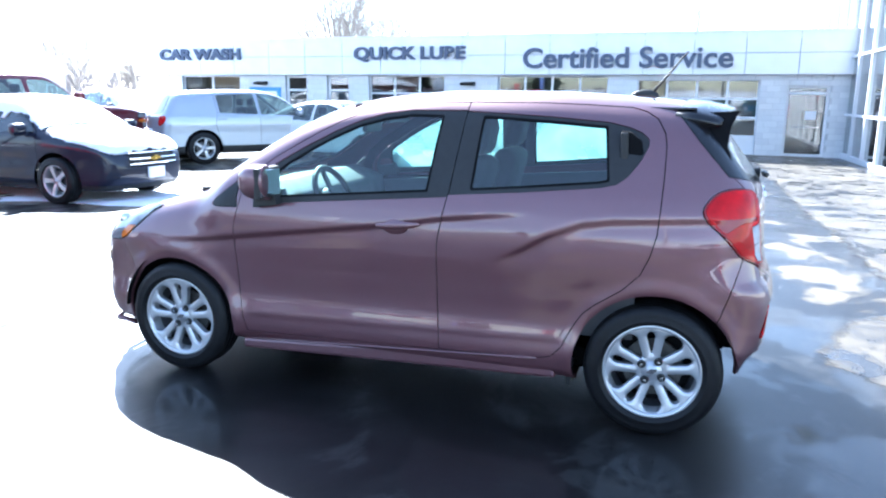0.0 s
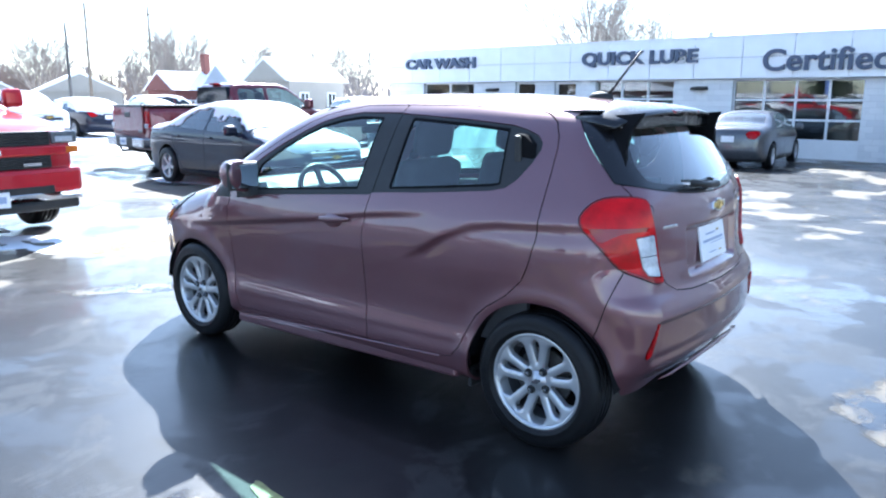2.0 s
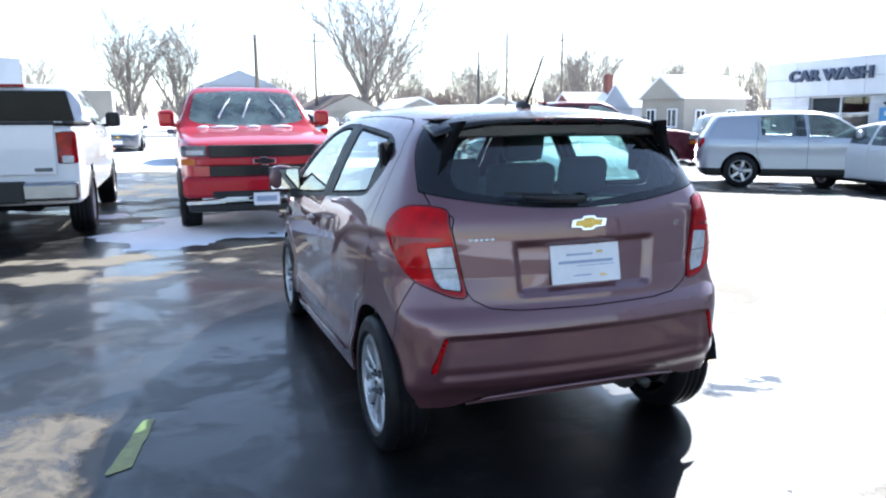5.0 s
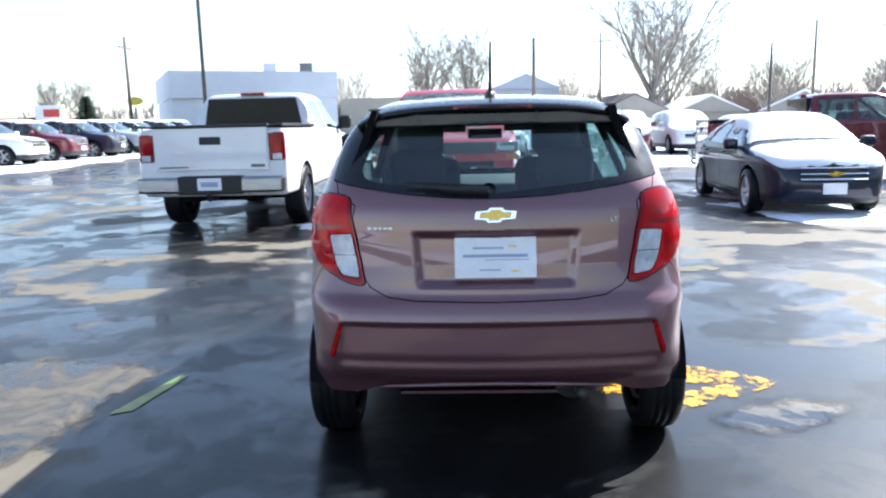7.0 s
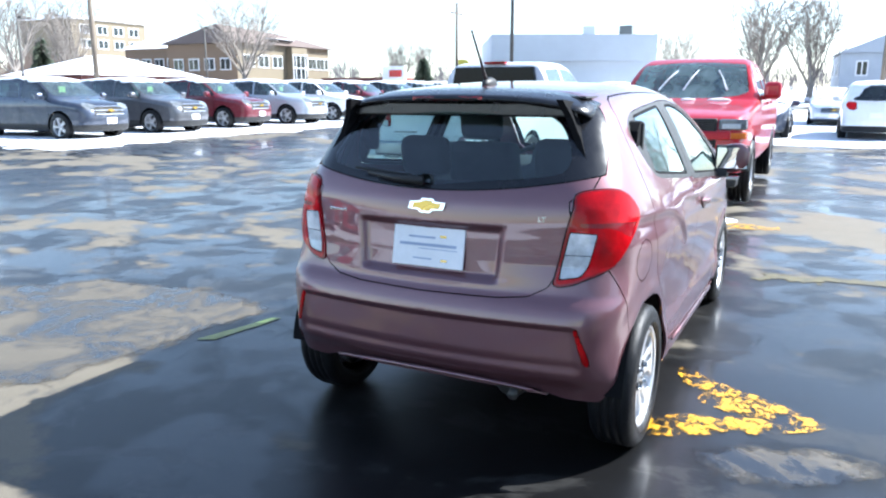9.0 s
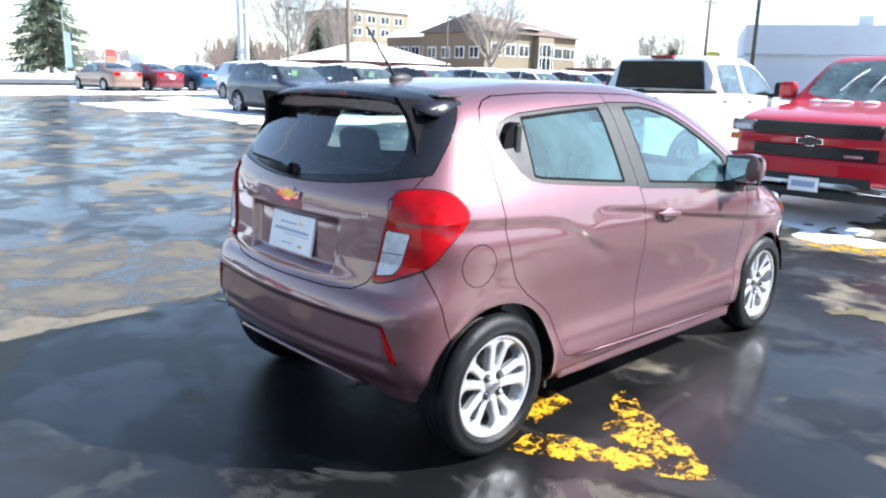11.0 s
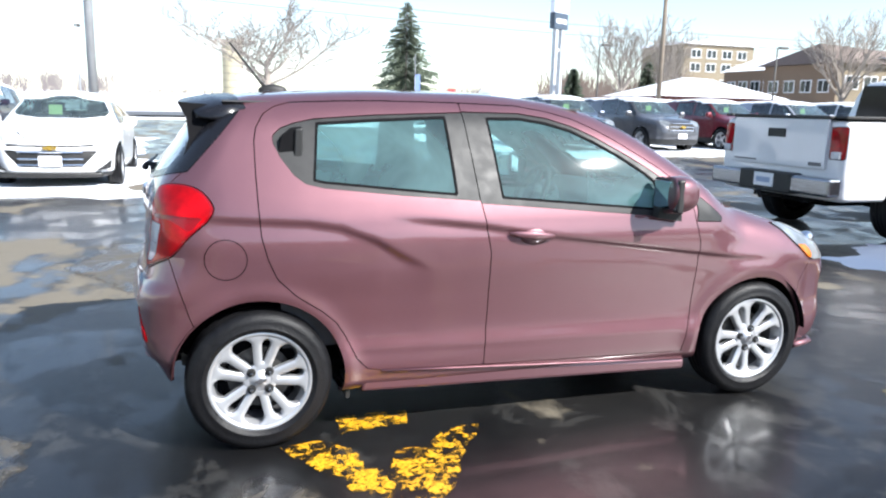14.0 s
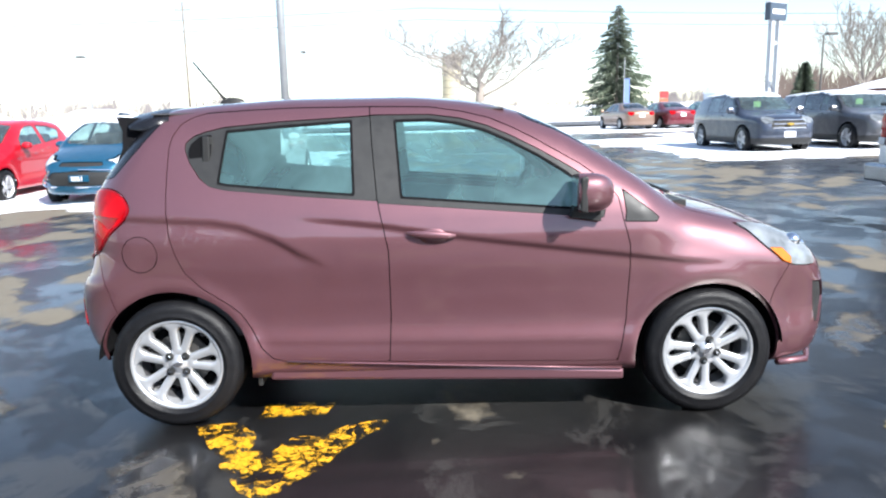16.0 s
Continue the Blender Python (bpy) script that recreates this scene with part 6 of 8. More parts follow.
# sale row of compact SUVs
row0, _ = build_vehicle("suv", CHARCOAL_PAINT, at(9.6, 18.0, -88), "charcoal compact SUV with a price card and snow traces", "car", 0.35, "SUVs in the sale row")
part("price_card", box(0.70, 0.71, -0.25, -0.05, 1.26, 1.42), MATS["lime_card"], row0, "lime green price card")
colors = [("grey", GREY_PAINT), ("dark red", MAROON_PAINT), ("silver", SILVER_PAINT), ("white", WHITE_PAINT), ("dark red", MAROON_PAINT), ("black", BLACK_PAINT), ("silver", SILVER_PAINT), ("white", WHITE_PAINT), ("charcoal", CHARCOAL_PAINT), ("silver", SILVER_PAINT)]
spread(row0, CHARCOAL_PAINT, [(12.5 + 3.05 * k, 17.9 + 0.1 * math.sin(k * 2.1), -88 + 1.5 * math.sin(k), col, f"{nm} compact SUV standing on snow in a row") for k, (nm, col) in enumerate(colors)], "SUVs in the sale row")
spread(row0, CHARCOAL_PAINT, [(13.5 + 2.9 * k, 26.5 + 0.2 * math.sin(k * 1.7), -90, col, f"{nm} SUV with a snowy roof in the second row") for k, (nm, col) in enumerate(colors[::-1][:9])], "SUVs in the second row")
sed0, _ = build_vehicle("sedan", TAN_PAINT, at(11.2, 37.6, 97), "tan sedan seen from behind at the lot edge", "car", 0.0, "sedans at the lot edge")
spread(sed0, TAN_PAINT, [(13.4, 37.6, 97, MAROON_PAINT, "dark red sedan seen from behind at the lot edge"), (15.8, 37.6, 97, BLUE_PAINT, "blue sedan seen from behind at the lot edge"), (18.4, 37.8, 97, BLACK_PAINT, "black sedan seen from behind at the lot edge")], "sedans at the lot edge")
o = copy_thing(sed0, pose(5.1, 59.0, level(5.1, 59.0) - 0.09, 0, 0, 180))
tagged(o, "red sedan on the salted road", "car", "cars on the road")
recolour(o, TAN_PAINT, RED_PAINT)
# snowy rows ahead
snowy, _ = build_vehicle("sedan", CHARCOAL_PAINT, at(21.5, 0.5, 180), "dark sedan under snow on the far row", "car", 0.9, "snowed-in cars")
spread(snowy, CHARCOAL_PAINT, [(26.6, -10.8, 0, BLACK_PAINT, "black sedan with a snowy roof on the far row"), (30.5, -1.6, 180, SILVER_PAINT, "silver sedan deep in snow"), (31.5, -13.5, 10, WHITE_PAINT, "white sedan deep in snow"), (32.0, -5.4, 170, TEAL_PAINT, "teal sedan with snow on it"), (33.0, -17.5, 0, CHARCOAL_PAINT, "dark sedan deep in snow by the fence"), (30.5, 3.5, 180, GREY_PAINT, "grey sedan deep in snow"), (38, -9.0, 180, BLACK_PAINT, "black sedan deep in snow"), (36, -26, 90, BLUE_PAINT, "blue car under snow by the houses")], "snowed-in cars")
snowy_suv, _ = build_vehicle("suv", WHITE_PAINT, at(22.4, -2.6, 0), "white compact SUV with a snowy roof", "car", 0.75, "snowed-in cars")
spread(snowy_suv, WHITE_PAINT, [(24.4, -5.7, 172, MAROON_PAINT, "maroon minivan under snow"), (25.6, -8.2, 180, WHITE_PAINT, "white SUV under thick snow"), (33.0, 8.2, 180, WHITE_PAINT, "white SUV facing the lane"), (36.0, -20.5, -95, MAROON_PAINT, "dark red minivan under snow"), (-7.2, 19.5, -90, BLACK_PAINT, "black SUV with a snowy roof behind the row"), (-10.5, 20.0, -90, GREY_PAINT, "grey SUV with a snowy roof behind the row"), (-13.5, 17.5, -90, WHITE_PAINT, "white SUV behind the sale row"), (17.5, -17.6, 160, GREY_PAINT, "grey-brown SUV beside the car wash")], "snowed-in cars")


# ---- snow lying about, dry slabs and paint on the lot ----
def snow_bank(x0, x1, y0, y1, h, seed, cell=0.22, label="trodden snow left between parked cars", power=1.0):
    nx, ny = int((x1 - x0) / cell) + 1, int((y1 - y0) / cell) + 1
    vs, fs = [], []
    for i in range(nx + 1):
        for j in range(ny + 1):
            x, y = x0 + (x1 - x0) * i / nx, y0 + (y1 - y0) * j / ny
            e = min(x - x0, x1 - x, y - y0, y1 - y)
            f = noise.fractal(Vector((x * 0.8 + seed * 13.1, y * 0.8, seed)), 1.0, 2.0, 5)
            g = noise.fractal(Vector((x * 3.1, y * 3.1 + seed, 4.0)), 0.8, 2.1, 3)
            z = h * power * min(1.0, max(-1.0, (e - 0.35) * 1.3 + f * 0.9)) + 0.012 * g - 0.02
            vs.append((x, y, level(x, y) + max(z, -0.05)))
    for i in range(nx):
        for j in range(ny):
            a = i * (ny + 1) + j
            fs.append((a, a + ny + 1, a + ny + 2, a + 1))
    ob = put("snow_patch", mesh_from("snow_patch", vs, fs, True), SNOW)
    return tagged(ob, label, "snow", kind="stuff")


snow_bank(3.75, 8.2, -0.8, 2.75, 0.035, 1, 0.12, "flattened snow under the pickup trucks")
snow_bank(6.0, 11.5, 1.6, 3.2, 0.03, 2, 0.15)
snow_bank(4.6, 11.2, -6.7, -3.6, 0.05, 3, 0.16, "snow fallen off the black sedan")
snow_bank(6.6, 44.0, 14.0, 22.5, 0.10, 4, 0.3, "long ridge of snow under the SUV row")
snow_bank(10, 44.0, 23.5, 31, 0.10, 5, 0.5)
snow_bank(-20.0, -1.6, 7.4, 15.0, 0.09, 6, 0.22, "bank of snow along the sale row")
snow_bank(-20.0, -2.4, 15.8, 24, 0.08, 7, 0.4)
snow_bank(17.0, 50.0, -13.5, 6.5, 0.06, 8, 0.4, "snow drifted under the far row")
snow_bank(4.0, 30.0, 33.0, 40.5, 0.08, 9, 0.4, "snow strip at the lot edge")
snow_bank(5.6, 12.5, 21.0, 27.0, 0.07, 10, 0.3)
snow_bank(9.5, 17.5, -12.5, -6.2, 0.03, 11, 0.3)
snow_bank(17.0, 52.0, -32.0, -14.0, 0.07, 12, 0.5)

def dry_material():
    m = Mat("dried_salted_asphalt", rough=0.8)
    p = m.pos()
    inner = m.t.nodes.new("ShaderNodeAttribute")
    inner.attribute_name = "inward"
    gone = m.ramp(m.noise(2.2, 10, 0.72, p, 0.6), 0.44, 0.60)
    c = m.mix(m.mix(0.5, m.noise(80, 3, 0.6, p), m.noise(4, 6, 0.7, p)), (0.045, 0.039, 0.030), (0.165, 0.143, 0.108))
    m.link(m.mix(gone, c, (0.018, 0.018, 0.020)), "Base Color")
    m.link(m.maths("ADD", 0.10, m.maths("MULTIPLY", m.maths("SUBTRACT", 1.0, gone), 0.65)), "Roughness")
    m.bump(m.noise(90, 2, 0.6, p), 0.4, 0.003)
    # the patch thins out to nothing at its rim
    seen = m.ramp(m.maths("ADD", inner.outputs["Fac"], m.maths("MULTIPLY", m.maths("SUBTRACT", m.noise(3.5, 9, 0.7, p), 0.5), 1.6)), 0.30, 0.55)
    bare = m.node("ShaderNodeBsdfTransparent")
    both = m.t.nodes.new("ShaderNodeMixShader")
    m.t.links.new(seen, both.inputs[0])
    m.t.links.new(bare.outputs[0], both.inputs[1])
    m.t.links.new(m.b.outputs[0], both.inputs[2])
    m.t.links.new(both.outputs[0], m.out.inputs["Surface"])
    return m.m


DRY = dry_material()


def patch(name, outline, material, label, lift=0.004, ragged=0.03, seed=1, kind="structure", category="paint"):
    """A thin sheet on the lot with a ragged rim."""
    o = np.array(outline)
    (x0, y0), (x1, y1) = o.min(0) - 0.2, o.max(0) + 0.2
    cell = max(0.02, (x1 - x0) * (y1 - y0) / 9000 ** 0.5 / 12)
    nx, ny = int((x1 - x0) / cell) + 1, int((y1 - y0) / cell) + 1
    gx, gy = np.meshgrid(np.linspace(x0, x1, nx + 1), np.linspace(y0, y1, ny + 1), indexing="ij")
    v = np.stack([gx.ravel(), gy.ravel(), np.zeros(gx.size)], 1)
    a = (np.arange(nx)[:, None] * (ny + 1) + np.arange(ny)[None, :]).ravel()
    f = np.concatenate([np.stack([a, a + ny + 1, a + ny + 2], 1), np.stack([a, a + ny + 2, a + 1], 1)])
    rough = np.array([noise.fractal(Vector((p[0] * 5, p[1] * 5, seed)), 0.6, 2.1, 6) for p in v])
    v, f, _ = clip(v, f, inside(v[:, 0], v[:, 1], outline) + rough * ragged)
    used, inv = np.unique(f, return_inverse=True)
    v = v[used]
    me = mesh_from(name, [(p[0], p[1], level(p[0], p[1]) + lift) for p in v], inv.reshape(-1, 3))
    depth = np.clip(-inside(v[:, 0], v[:, 1], outline) / 0.30, 0, 1)
    me.attributes.new("inward", "FLOAT", "POINT").data.foreach_set("value", depth.astype(np.float32))
    return tagged(put(name, me, material), label, category, kind=kind)


def worn_yellow():
    m = Mat("worn_yellow_paint", rough=0.45)
    p = m.pos()
    worn = m.ramp(m.noise(9, 15, 0.80, p, 0.0), 0.488, 0.498)
    chip = m.ramp(m.noise(60, 5, 0.75, p), 0.555, 0.58)
    gone = m.maths("MAXIMUM", worn, chip)
    yel = m.mix(m.noise(20, 5, 0.6, p), (0.60, 0.29, 0.008), (0.72, 0.40, 0.02))
    m.link(yel, "Base Color")
    m.link(m.maths("ADD", 0.22, m.maths("MULTIPLY", m.noise(30, 4, 0.6, p), 0.3)), "Roughness")
    m.bump(m.noise(200, 2, 0.5, p), 0.3, 0.002)
    bare = m.node("ShaderNodeBsdfTransparent")
    both = m.t.nodes.new("ShaderNodeMixShader")
    m.t.links.new(gone, both.inputs[0])
    m.t.links.new(m.b.outputs[0], both.inputs[1])
    m.t.links.new(bare.outputs[0], both.inputs[2])
    m.t.links.new(both.outputs[0], m.out.inputs["Surface"])
    return m.m


YELLOW = worn_yellow()
patch("painted_arrow_stub", [(-0.86, -0.515), (-0.53, -0.53), (-0.545, -0.68), (-0.86, -0.70)], YELLOW, "worn yellow bar of a painted arrow", 0.004, 0.018, 3)
patch("painted_arrow_head", [(-1.13, -0.745), (-0.93, -0.755), (-0.83, -0.86), (-0.82, -1.03), (-0.73, -1.05), (-0.67, -0.90), (-0.55, -0.90), (-0.43, -0.79), (-0.24, -0.745), (-0.40, -0.99), (-0.55, -1.24), (-0.70, -1.48), (-0.82, -1.32), (-0.96, -1.07)], YELLOW, "worn yellow head of a painted arrow", 0.004, 0.022, 5)
PALE = simple("faded_yellow_line", (0.30, 0.30, 0.10), 0.5, 0.0, 0.35, 25)
patch("parking_line", [(-1.08, 1.84), (-1.03, 1.74), (-0.50, 1.65), (-0.54, 1.71)], PALE, "faded yellow parking line, mostly worn off", 0.004, 0.006, 8)
patch("parking_line", [(1.95, -0.98), (2.12, -0.98), (2.38, -2.05), (2.18, -2.05)], simple("faint_yellow_trace", (0.10, 0.085, 0.04), 0.55, 0, 0.5, 12), "faded yellow parking line, mostly worn off", 0.004, 0.10, 11)
patch("parking_line", [(4.24, 0.06), (4.06, 0.02), (3.98, -0.17), (4.25, -1.0), (4.42, -1.0), (4.46, -0.3)], YELLOW, "worn yellow parking line", 0.004, 0.05, 12)
patch("dry_patch", [(-1.34, -0.86), (-1.12, -0.84), (-0.95, -1.02), (-0.90, -1.25), (-0.84, -1.45), (-1.0, -1.75), (-1.32, -1.6), (-1.5, -1.2)], DRY, "dried grey patch of asphalt", 0.002, 0.06, 14, category="asphalt")
patch("dry_patch", [(-2.45, 0.05), (-2.2, -0.15), (-2.0, -0.40), (-1.98, -0.7), (-2.3, -1.5), (-3.0, -2.0), (-3.9, -1.2), (-3.4, -0.2)], DRY, "dried grey patch of asphalt", 0.002, 0.09, 15, category="asphalt")
patch("dry_patch", [(-0.25, 1.70), (-0.1, 2.6), (-0.3, 3.6), (-1.0, 4.3), (-2.3, 4.1), (-2.6, 2.9), (-2.0, 1.95), (-1.3, 1.82), (-0.7, 1.80)], DRY, "dried tan patch of asphalt", 0.002, 0.07, 17, category="asphalt")
patch("dry_patch", [(-0.54, -0.50), (-0.34, -0.53), (-0.35, -0.61), (-0.52, -0.63)], DRY, "dried grey scuff of asphalt", 0.002, 0.03, 21, category="asphalt")
patch("dry_patch", [(2.2, -0.3), (2.75, 0.2), (3.1, 0.9), (2.6, 1.0), (2.2, 0.3)], DRY, "dried tan patch of asphalt", 0.002, 0.07, 18, category="asphalt")
patch("dry_patch", [(-2.75, -2.6), (-2.9, -10), (-3.05, -20.9), (-5.5, -20.9), (-5.6, -10), (-5.4, -3.4), (-4.4, -3.0)], DRY, "pale dried strip beside the showroom", 0.002, 0.08, 16, category="asphalt")


# ---- service building ----
def block_material():
    m = Mat("painted_concrete_block", (0.66, 0.67, 0.69), 0.7)
    p = m.node("ShaderNodeMapping", Vector=m.pos())
    p.inputs["Rotation"].default_value = (radians(90), 0, 0)
    b = m.node("ShaderNodeTexBrick", Scale=1.0, Mortar_Size=0.012, Brick_Width=0.4, Row_Height=0.2)
    m.put(b, "Vector", p.outputs[0])
    m.put(b, "Color1", (0.64, 0.65, 0.68, 1))
    m.put(b, "Color2", (0.70, 0.71, 0.73, 1))
    m.put(b, "Mortar", (0.52, 0.53, 0.56, 1))
    stain = m.ramp(m.noise(0.9, 6, 0.7, m.pos()), 0.55, 0.8)
    m.link(m.mix(m.maths("MULTIPLY", stain, 0.25), b.outputs["Color"], (0.45, 0.44, 0.42)), "Base Color")
    m.bump(b.outputs["Fac"], 0.3, -0.01)
    return m.m


BLOCK = block_material()
PANEL = simple("white_metal_panel", (0.74, 0.76, 0.80), 0.35, 0.1, 0.04, 2)
JOINT = simple("panel_joint", (0.28, 0.30, 0.34), 0.7)
FRAME_WHITE = simple("white_aluminium", (0.74, 0.75, 0.77), 0.4, 0.0, 0.05)
SIGN_BLUE = simple("slate_blue_letters", (0.055, 0.075, 0.13), 0.4, 0.0, 0.1)
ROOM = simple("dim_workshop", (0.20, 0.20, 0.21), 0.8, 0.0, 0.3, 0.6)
PANE = glass("shop_pane", (0.55, 0.60, 0.62))
ROOF_FELT = simple("snowy_roof", (0.75, 0.77, 0.8), 0.8)

FY = -21.5
service = thing("service_building", pose(-0.4, FY, -0.33) @ Matrix.Diagonal((1, 1, 0.905, 1)), "low white service building with slate blue letters", "building")
openings = [(15.75, 18.4, 2.72), (12.85, 13.75, 2.74), (11.1, 12.0, 2.72), (7.4, 10.3, 2.72), (1.7, 5.45, 2.70), (-2.95, 0.75, 2.58), (-4.95, -3.75, 2.40)]
BLOCK_WALLS = []
MORTAR = simple("block_mortar", (0.50, 0.51, 0.53), 0.85, 0, 0.1, 8, 0.2)
edges = sorted([-5.6, 20.3] + [e for o_ in openings for e in o_[:2]])
for a, b in zip(edges[::2], edges[1::2]):
    BLOCK_WALLS.append((a, b, part("wall", box(a, b, -0.3, -0.012, -0.1, 2.78), MORTAR, service)))
for a, b, z in openings:
    part("lintel", box(a, b, -0.3, -0.002, z, 2.78), BLOCK, service)
part("gable_wall", box(20.0, 20.3, -12, -0.3, -0.1, 2.78), BLOCK, service)
part("back_wall", box(-5.6, 20.3, -12.3, -12, -0.1, 4.0), BLOCK, service)
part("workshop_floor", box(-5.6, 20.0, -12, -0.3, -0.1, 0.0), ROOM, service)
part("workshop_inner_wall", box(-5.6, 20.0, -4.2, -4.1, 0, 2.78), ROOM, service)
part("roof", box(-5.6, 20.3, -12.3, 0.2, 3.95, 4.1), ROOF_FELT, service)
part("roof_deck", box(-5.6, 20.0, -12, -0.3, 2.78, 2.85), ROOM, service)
fas = part("fascia", box(-5.55, 20.42, -0.2, 0.16, 2.74, 4.18), JOINT, service)
n_f = 17
wf = 25.9 / n_f
pm = {}
for k in range(n_f):
    for z0, z1 in ((2.76, 3.47), (3.485, 4.19)):
        key = round(z1 - z0, 3)
        if key not in pm:
            b = box(0.008, wf - 0.008, 0.12, 0.205, 0, z1 - z0, 0.006)
            me = bpy.data.meshes.new("fascia_panel")
            b.to_mesh(me)
            b.free()
            me.materials.append(PANEL)
            pm[key] = me
        put("fascia_panel", pm[key], PANEL, fas, m=pose(-5.5 + k * wf, 0, z0))
part("parapet_cap", box(-5.55, 20.45, -0.25, 0.24, 4.19, 4.23), PANEL, fas)


def wall_text(text, x_left, x_right, z0, z1, y, parent, material=SIGN_BLUE, depth=0.05, bold=0.012):
    """Raised letters on a wall that looks towards +y, read from +x to -x."""
    ob = letters(text, 1.0, depth, material, Matrix.Identity(4), parent, "sign_lettering", bold)
    xs = [v.co.x for v in ob.data.vertices]
    ys = [v.co.y for v in ob.data.vertices]
    sx, sz = (x_left - x_right) / (max(xs) - min(xs)), (z1 - z0) / (max(ys) - min(ys))
    for v in ob.data.vertices:
        v.co = Vector((x_left - (v.co.x - min(xs)) * sx, y + v.co.z, z0 + (v.co.y - min(ys)) * sz))
    ob.data.flip_normals()
    return ob


wall_text("CAR WASH", 19.17, 15.5, 3.36, 3.84, 0.26, service, bold=0.045)
wall_text("QUICK LUBE", 10.75, 6.55, 3.24, 3.83, 0.26, service, bold=0.035)
wall_text("Certified Service", 4.52, -2.10, 2.98, 3.72, 0.26, service, bold=0.02)


def sectional_door(a, b, top, cols, rows, parent, solid=1):
    """An overhead door: rails, stiles, panes and a solid foot panel."""
    d = new("overhead_door")
    d.parent = parent
    h = top / (rows + solid)
    part("foot_panel", box(a, b, -0.22, -0.17, 0, h * solid, 0.01), FRAME_WHITE, d)
    for r in range(rows + 1):
        z = h * (solid + r)
        part("rail", box(a, b, -0.23, -0.16, z - 0.035, z + 0.035), FRAME_WHITE, d)
    for k in range(cols + 1):
        x = a + (b - a) * k / cols
        part("stile", box(x - 0.035, x + 0.035, -0.235, -0.155, h * solid, top), FRAME_WHITE, d)
        if k < cols:
            for r in range(rows):
                part("pane", box(x + 0.035, x + (b - a) / cols - 0.035, -0.20, -0.192, h * (solid + r) + 0.035, h * (solid + r + 1) - 0.035), PANE, d)


sectional_door(7.4, 10.3, 2.72, 3, 3, service)
sectional_door(1.7, 5.45, 2.70, 4, 3, service)
sectional_door(-2.95, 0.75, 2.58, 4, 3, service)
sectional_door(15.75, 18.4, 2.72, 2, 3, service)
for a, b, z in (openings[1], openings[2], openings[6]):
    d = new("glazed_door")
    d.parent = service
    for x in (a, b - 0.08):
        part("door_stile", box(x, x + 0.08, -0.22, -0.14, 0, z), FRAME_WHITE, d)
    for zz in (0.0, min(2.1, z - 0.3), z - 0.09):
        part("door_rail", box(a + 0.08, b - 0.08, -0.22, -0.14, zz, zz + 0.09), FRAME_WHITE, d)
    part("pane", box(a + 0.08, b - 0.08, -0.19, -0.18, 0.09, z - 0.09), PANE, d)
    part("push_bar", tube([(a + 0.2, -0.11, 1.0), (b - 0.2, -0.11, 1.0)], 0.015, 8), CHROME, d)
    part("notice", box(a + 0.3, a + 0.62, -0.176, -0.170, 1.25, 1.55), PLATE_WHITE, d)
for x in (6.5, 14.75):
    part("wall_lamp", prism([(0, 2.36), (0.22, 2.36), (0.26, 2.44), (0.0, 2.50)], x - 0.25, x + 0.25, "x", 0.01), BLACK_TRIM, service, m=pose(0, 0.0, 0))
b = part("wash_sign", box(13.95, 15.3, 0.0, 0.05, 1.75, 2.25), simple("sky_blue_sign", (0.10, 0.32, 0.62), 0.5), service, "blue sign board")
part("sign_bar", box(14.1, 15.1, 0.05, 0.056, 1.95, 2.10), PLATE_WHITE, b)
part("menu_board", box(18.75, 19.5, 0.0, 0.05, 1.35, 1.95), simple("patchy_notice", (0.25, 0.35, 0.45), 0.5, 0, 0.6, 6), service, "notice board with coloured cards")
for x in (10.85, 7.15):
    bo = thing("bollard", pose(x - 0.4, FY + 0.9, -0.30), "yellow steel bollard beside a service door", "bollard", "bollards by the doors")
    part("post", turned([(0.001, 1.05), (0.06, 1.03), (0.085, 0.97), (0.085, 0.0)], 16, "z"), simple("bollard_yellow", (0.62, 0.50, 0.08), 0.5) if "bollard_yellow" not in MATS else MATS["bollard_yellow"], bo, smooth=True)
part("vent_pipe", tube([(-1.0, -3, 4.1), (-1.0, -3, 5.3)], 0.06, 8), JOINT, service)
part("flue", tube([(8.0, -5, 4.1), (8.0, -5, 4.9)], 0.1, 8), JOINT, service)

show = thing("showroom_building", pose(-5.8, 0, -0.35), "tall glazed showroom with white metal frames", "building")
part("wall", box(-8, -0.15, -30, -29.7, 0, 5.0), PANEL, show)
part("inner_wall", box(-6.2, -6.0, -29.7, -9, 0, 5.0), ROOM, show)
part("end_wall", box(-8, 0, -9.2, -9.0, 0, 5.0), PANEL, show)
part("roof", box(-8, 0.15, -30, -9, 5.0, 5.5), PANEL, show)
part("plinth", box(-0.2, 0.0, -30, -9, 0, 0.18), PANEL, show)
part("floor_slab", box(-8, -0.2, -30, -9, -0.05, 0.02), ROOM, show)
for k in range(14):
    y = -29.8 + k * 1.6
    part("mullion", box(-0.14, 0.03, y - 0.06, y + 0.06, 0.18, 5.0), FRAME_WHITE, show)
    if k < 13:
        for z0, z1 in ((0.18, 1.3), (1.36, 3.0), (3.06, 5.0)):
            part("pane", box(-0.07, -0.06, y + 0.06, y + 1.54, z0, z1), PANE, show)
        for z in (1.33, 3.03):
            part("transom", box(-0.12, 0.02, y + 0.06, y + 1.54, z - 0.03, z + 0.03), FRAME_WHITE, show)


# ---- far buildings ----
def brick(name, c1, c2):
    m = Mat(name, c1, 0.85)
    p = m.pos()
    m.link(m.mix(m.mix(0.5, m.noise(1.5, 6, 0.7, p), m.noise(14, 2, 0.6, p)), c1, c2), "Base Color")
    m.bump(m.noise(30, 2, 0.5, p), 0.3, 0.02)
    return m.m


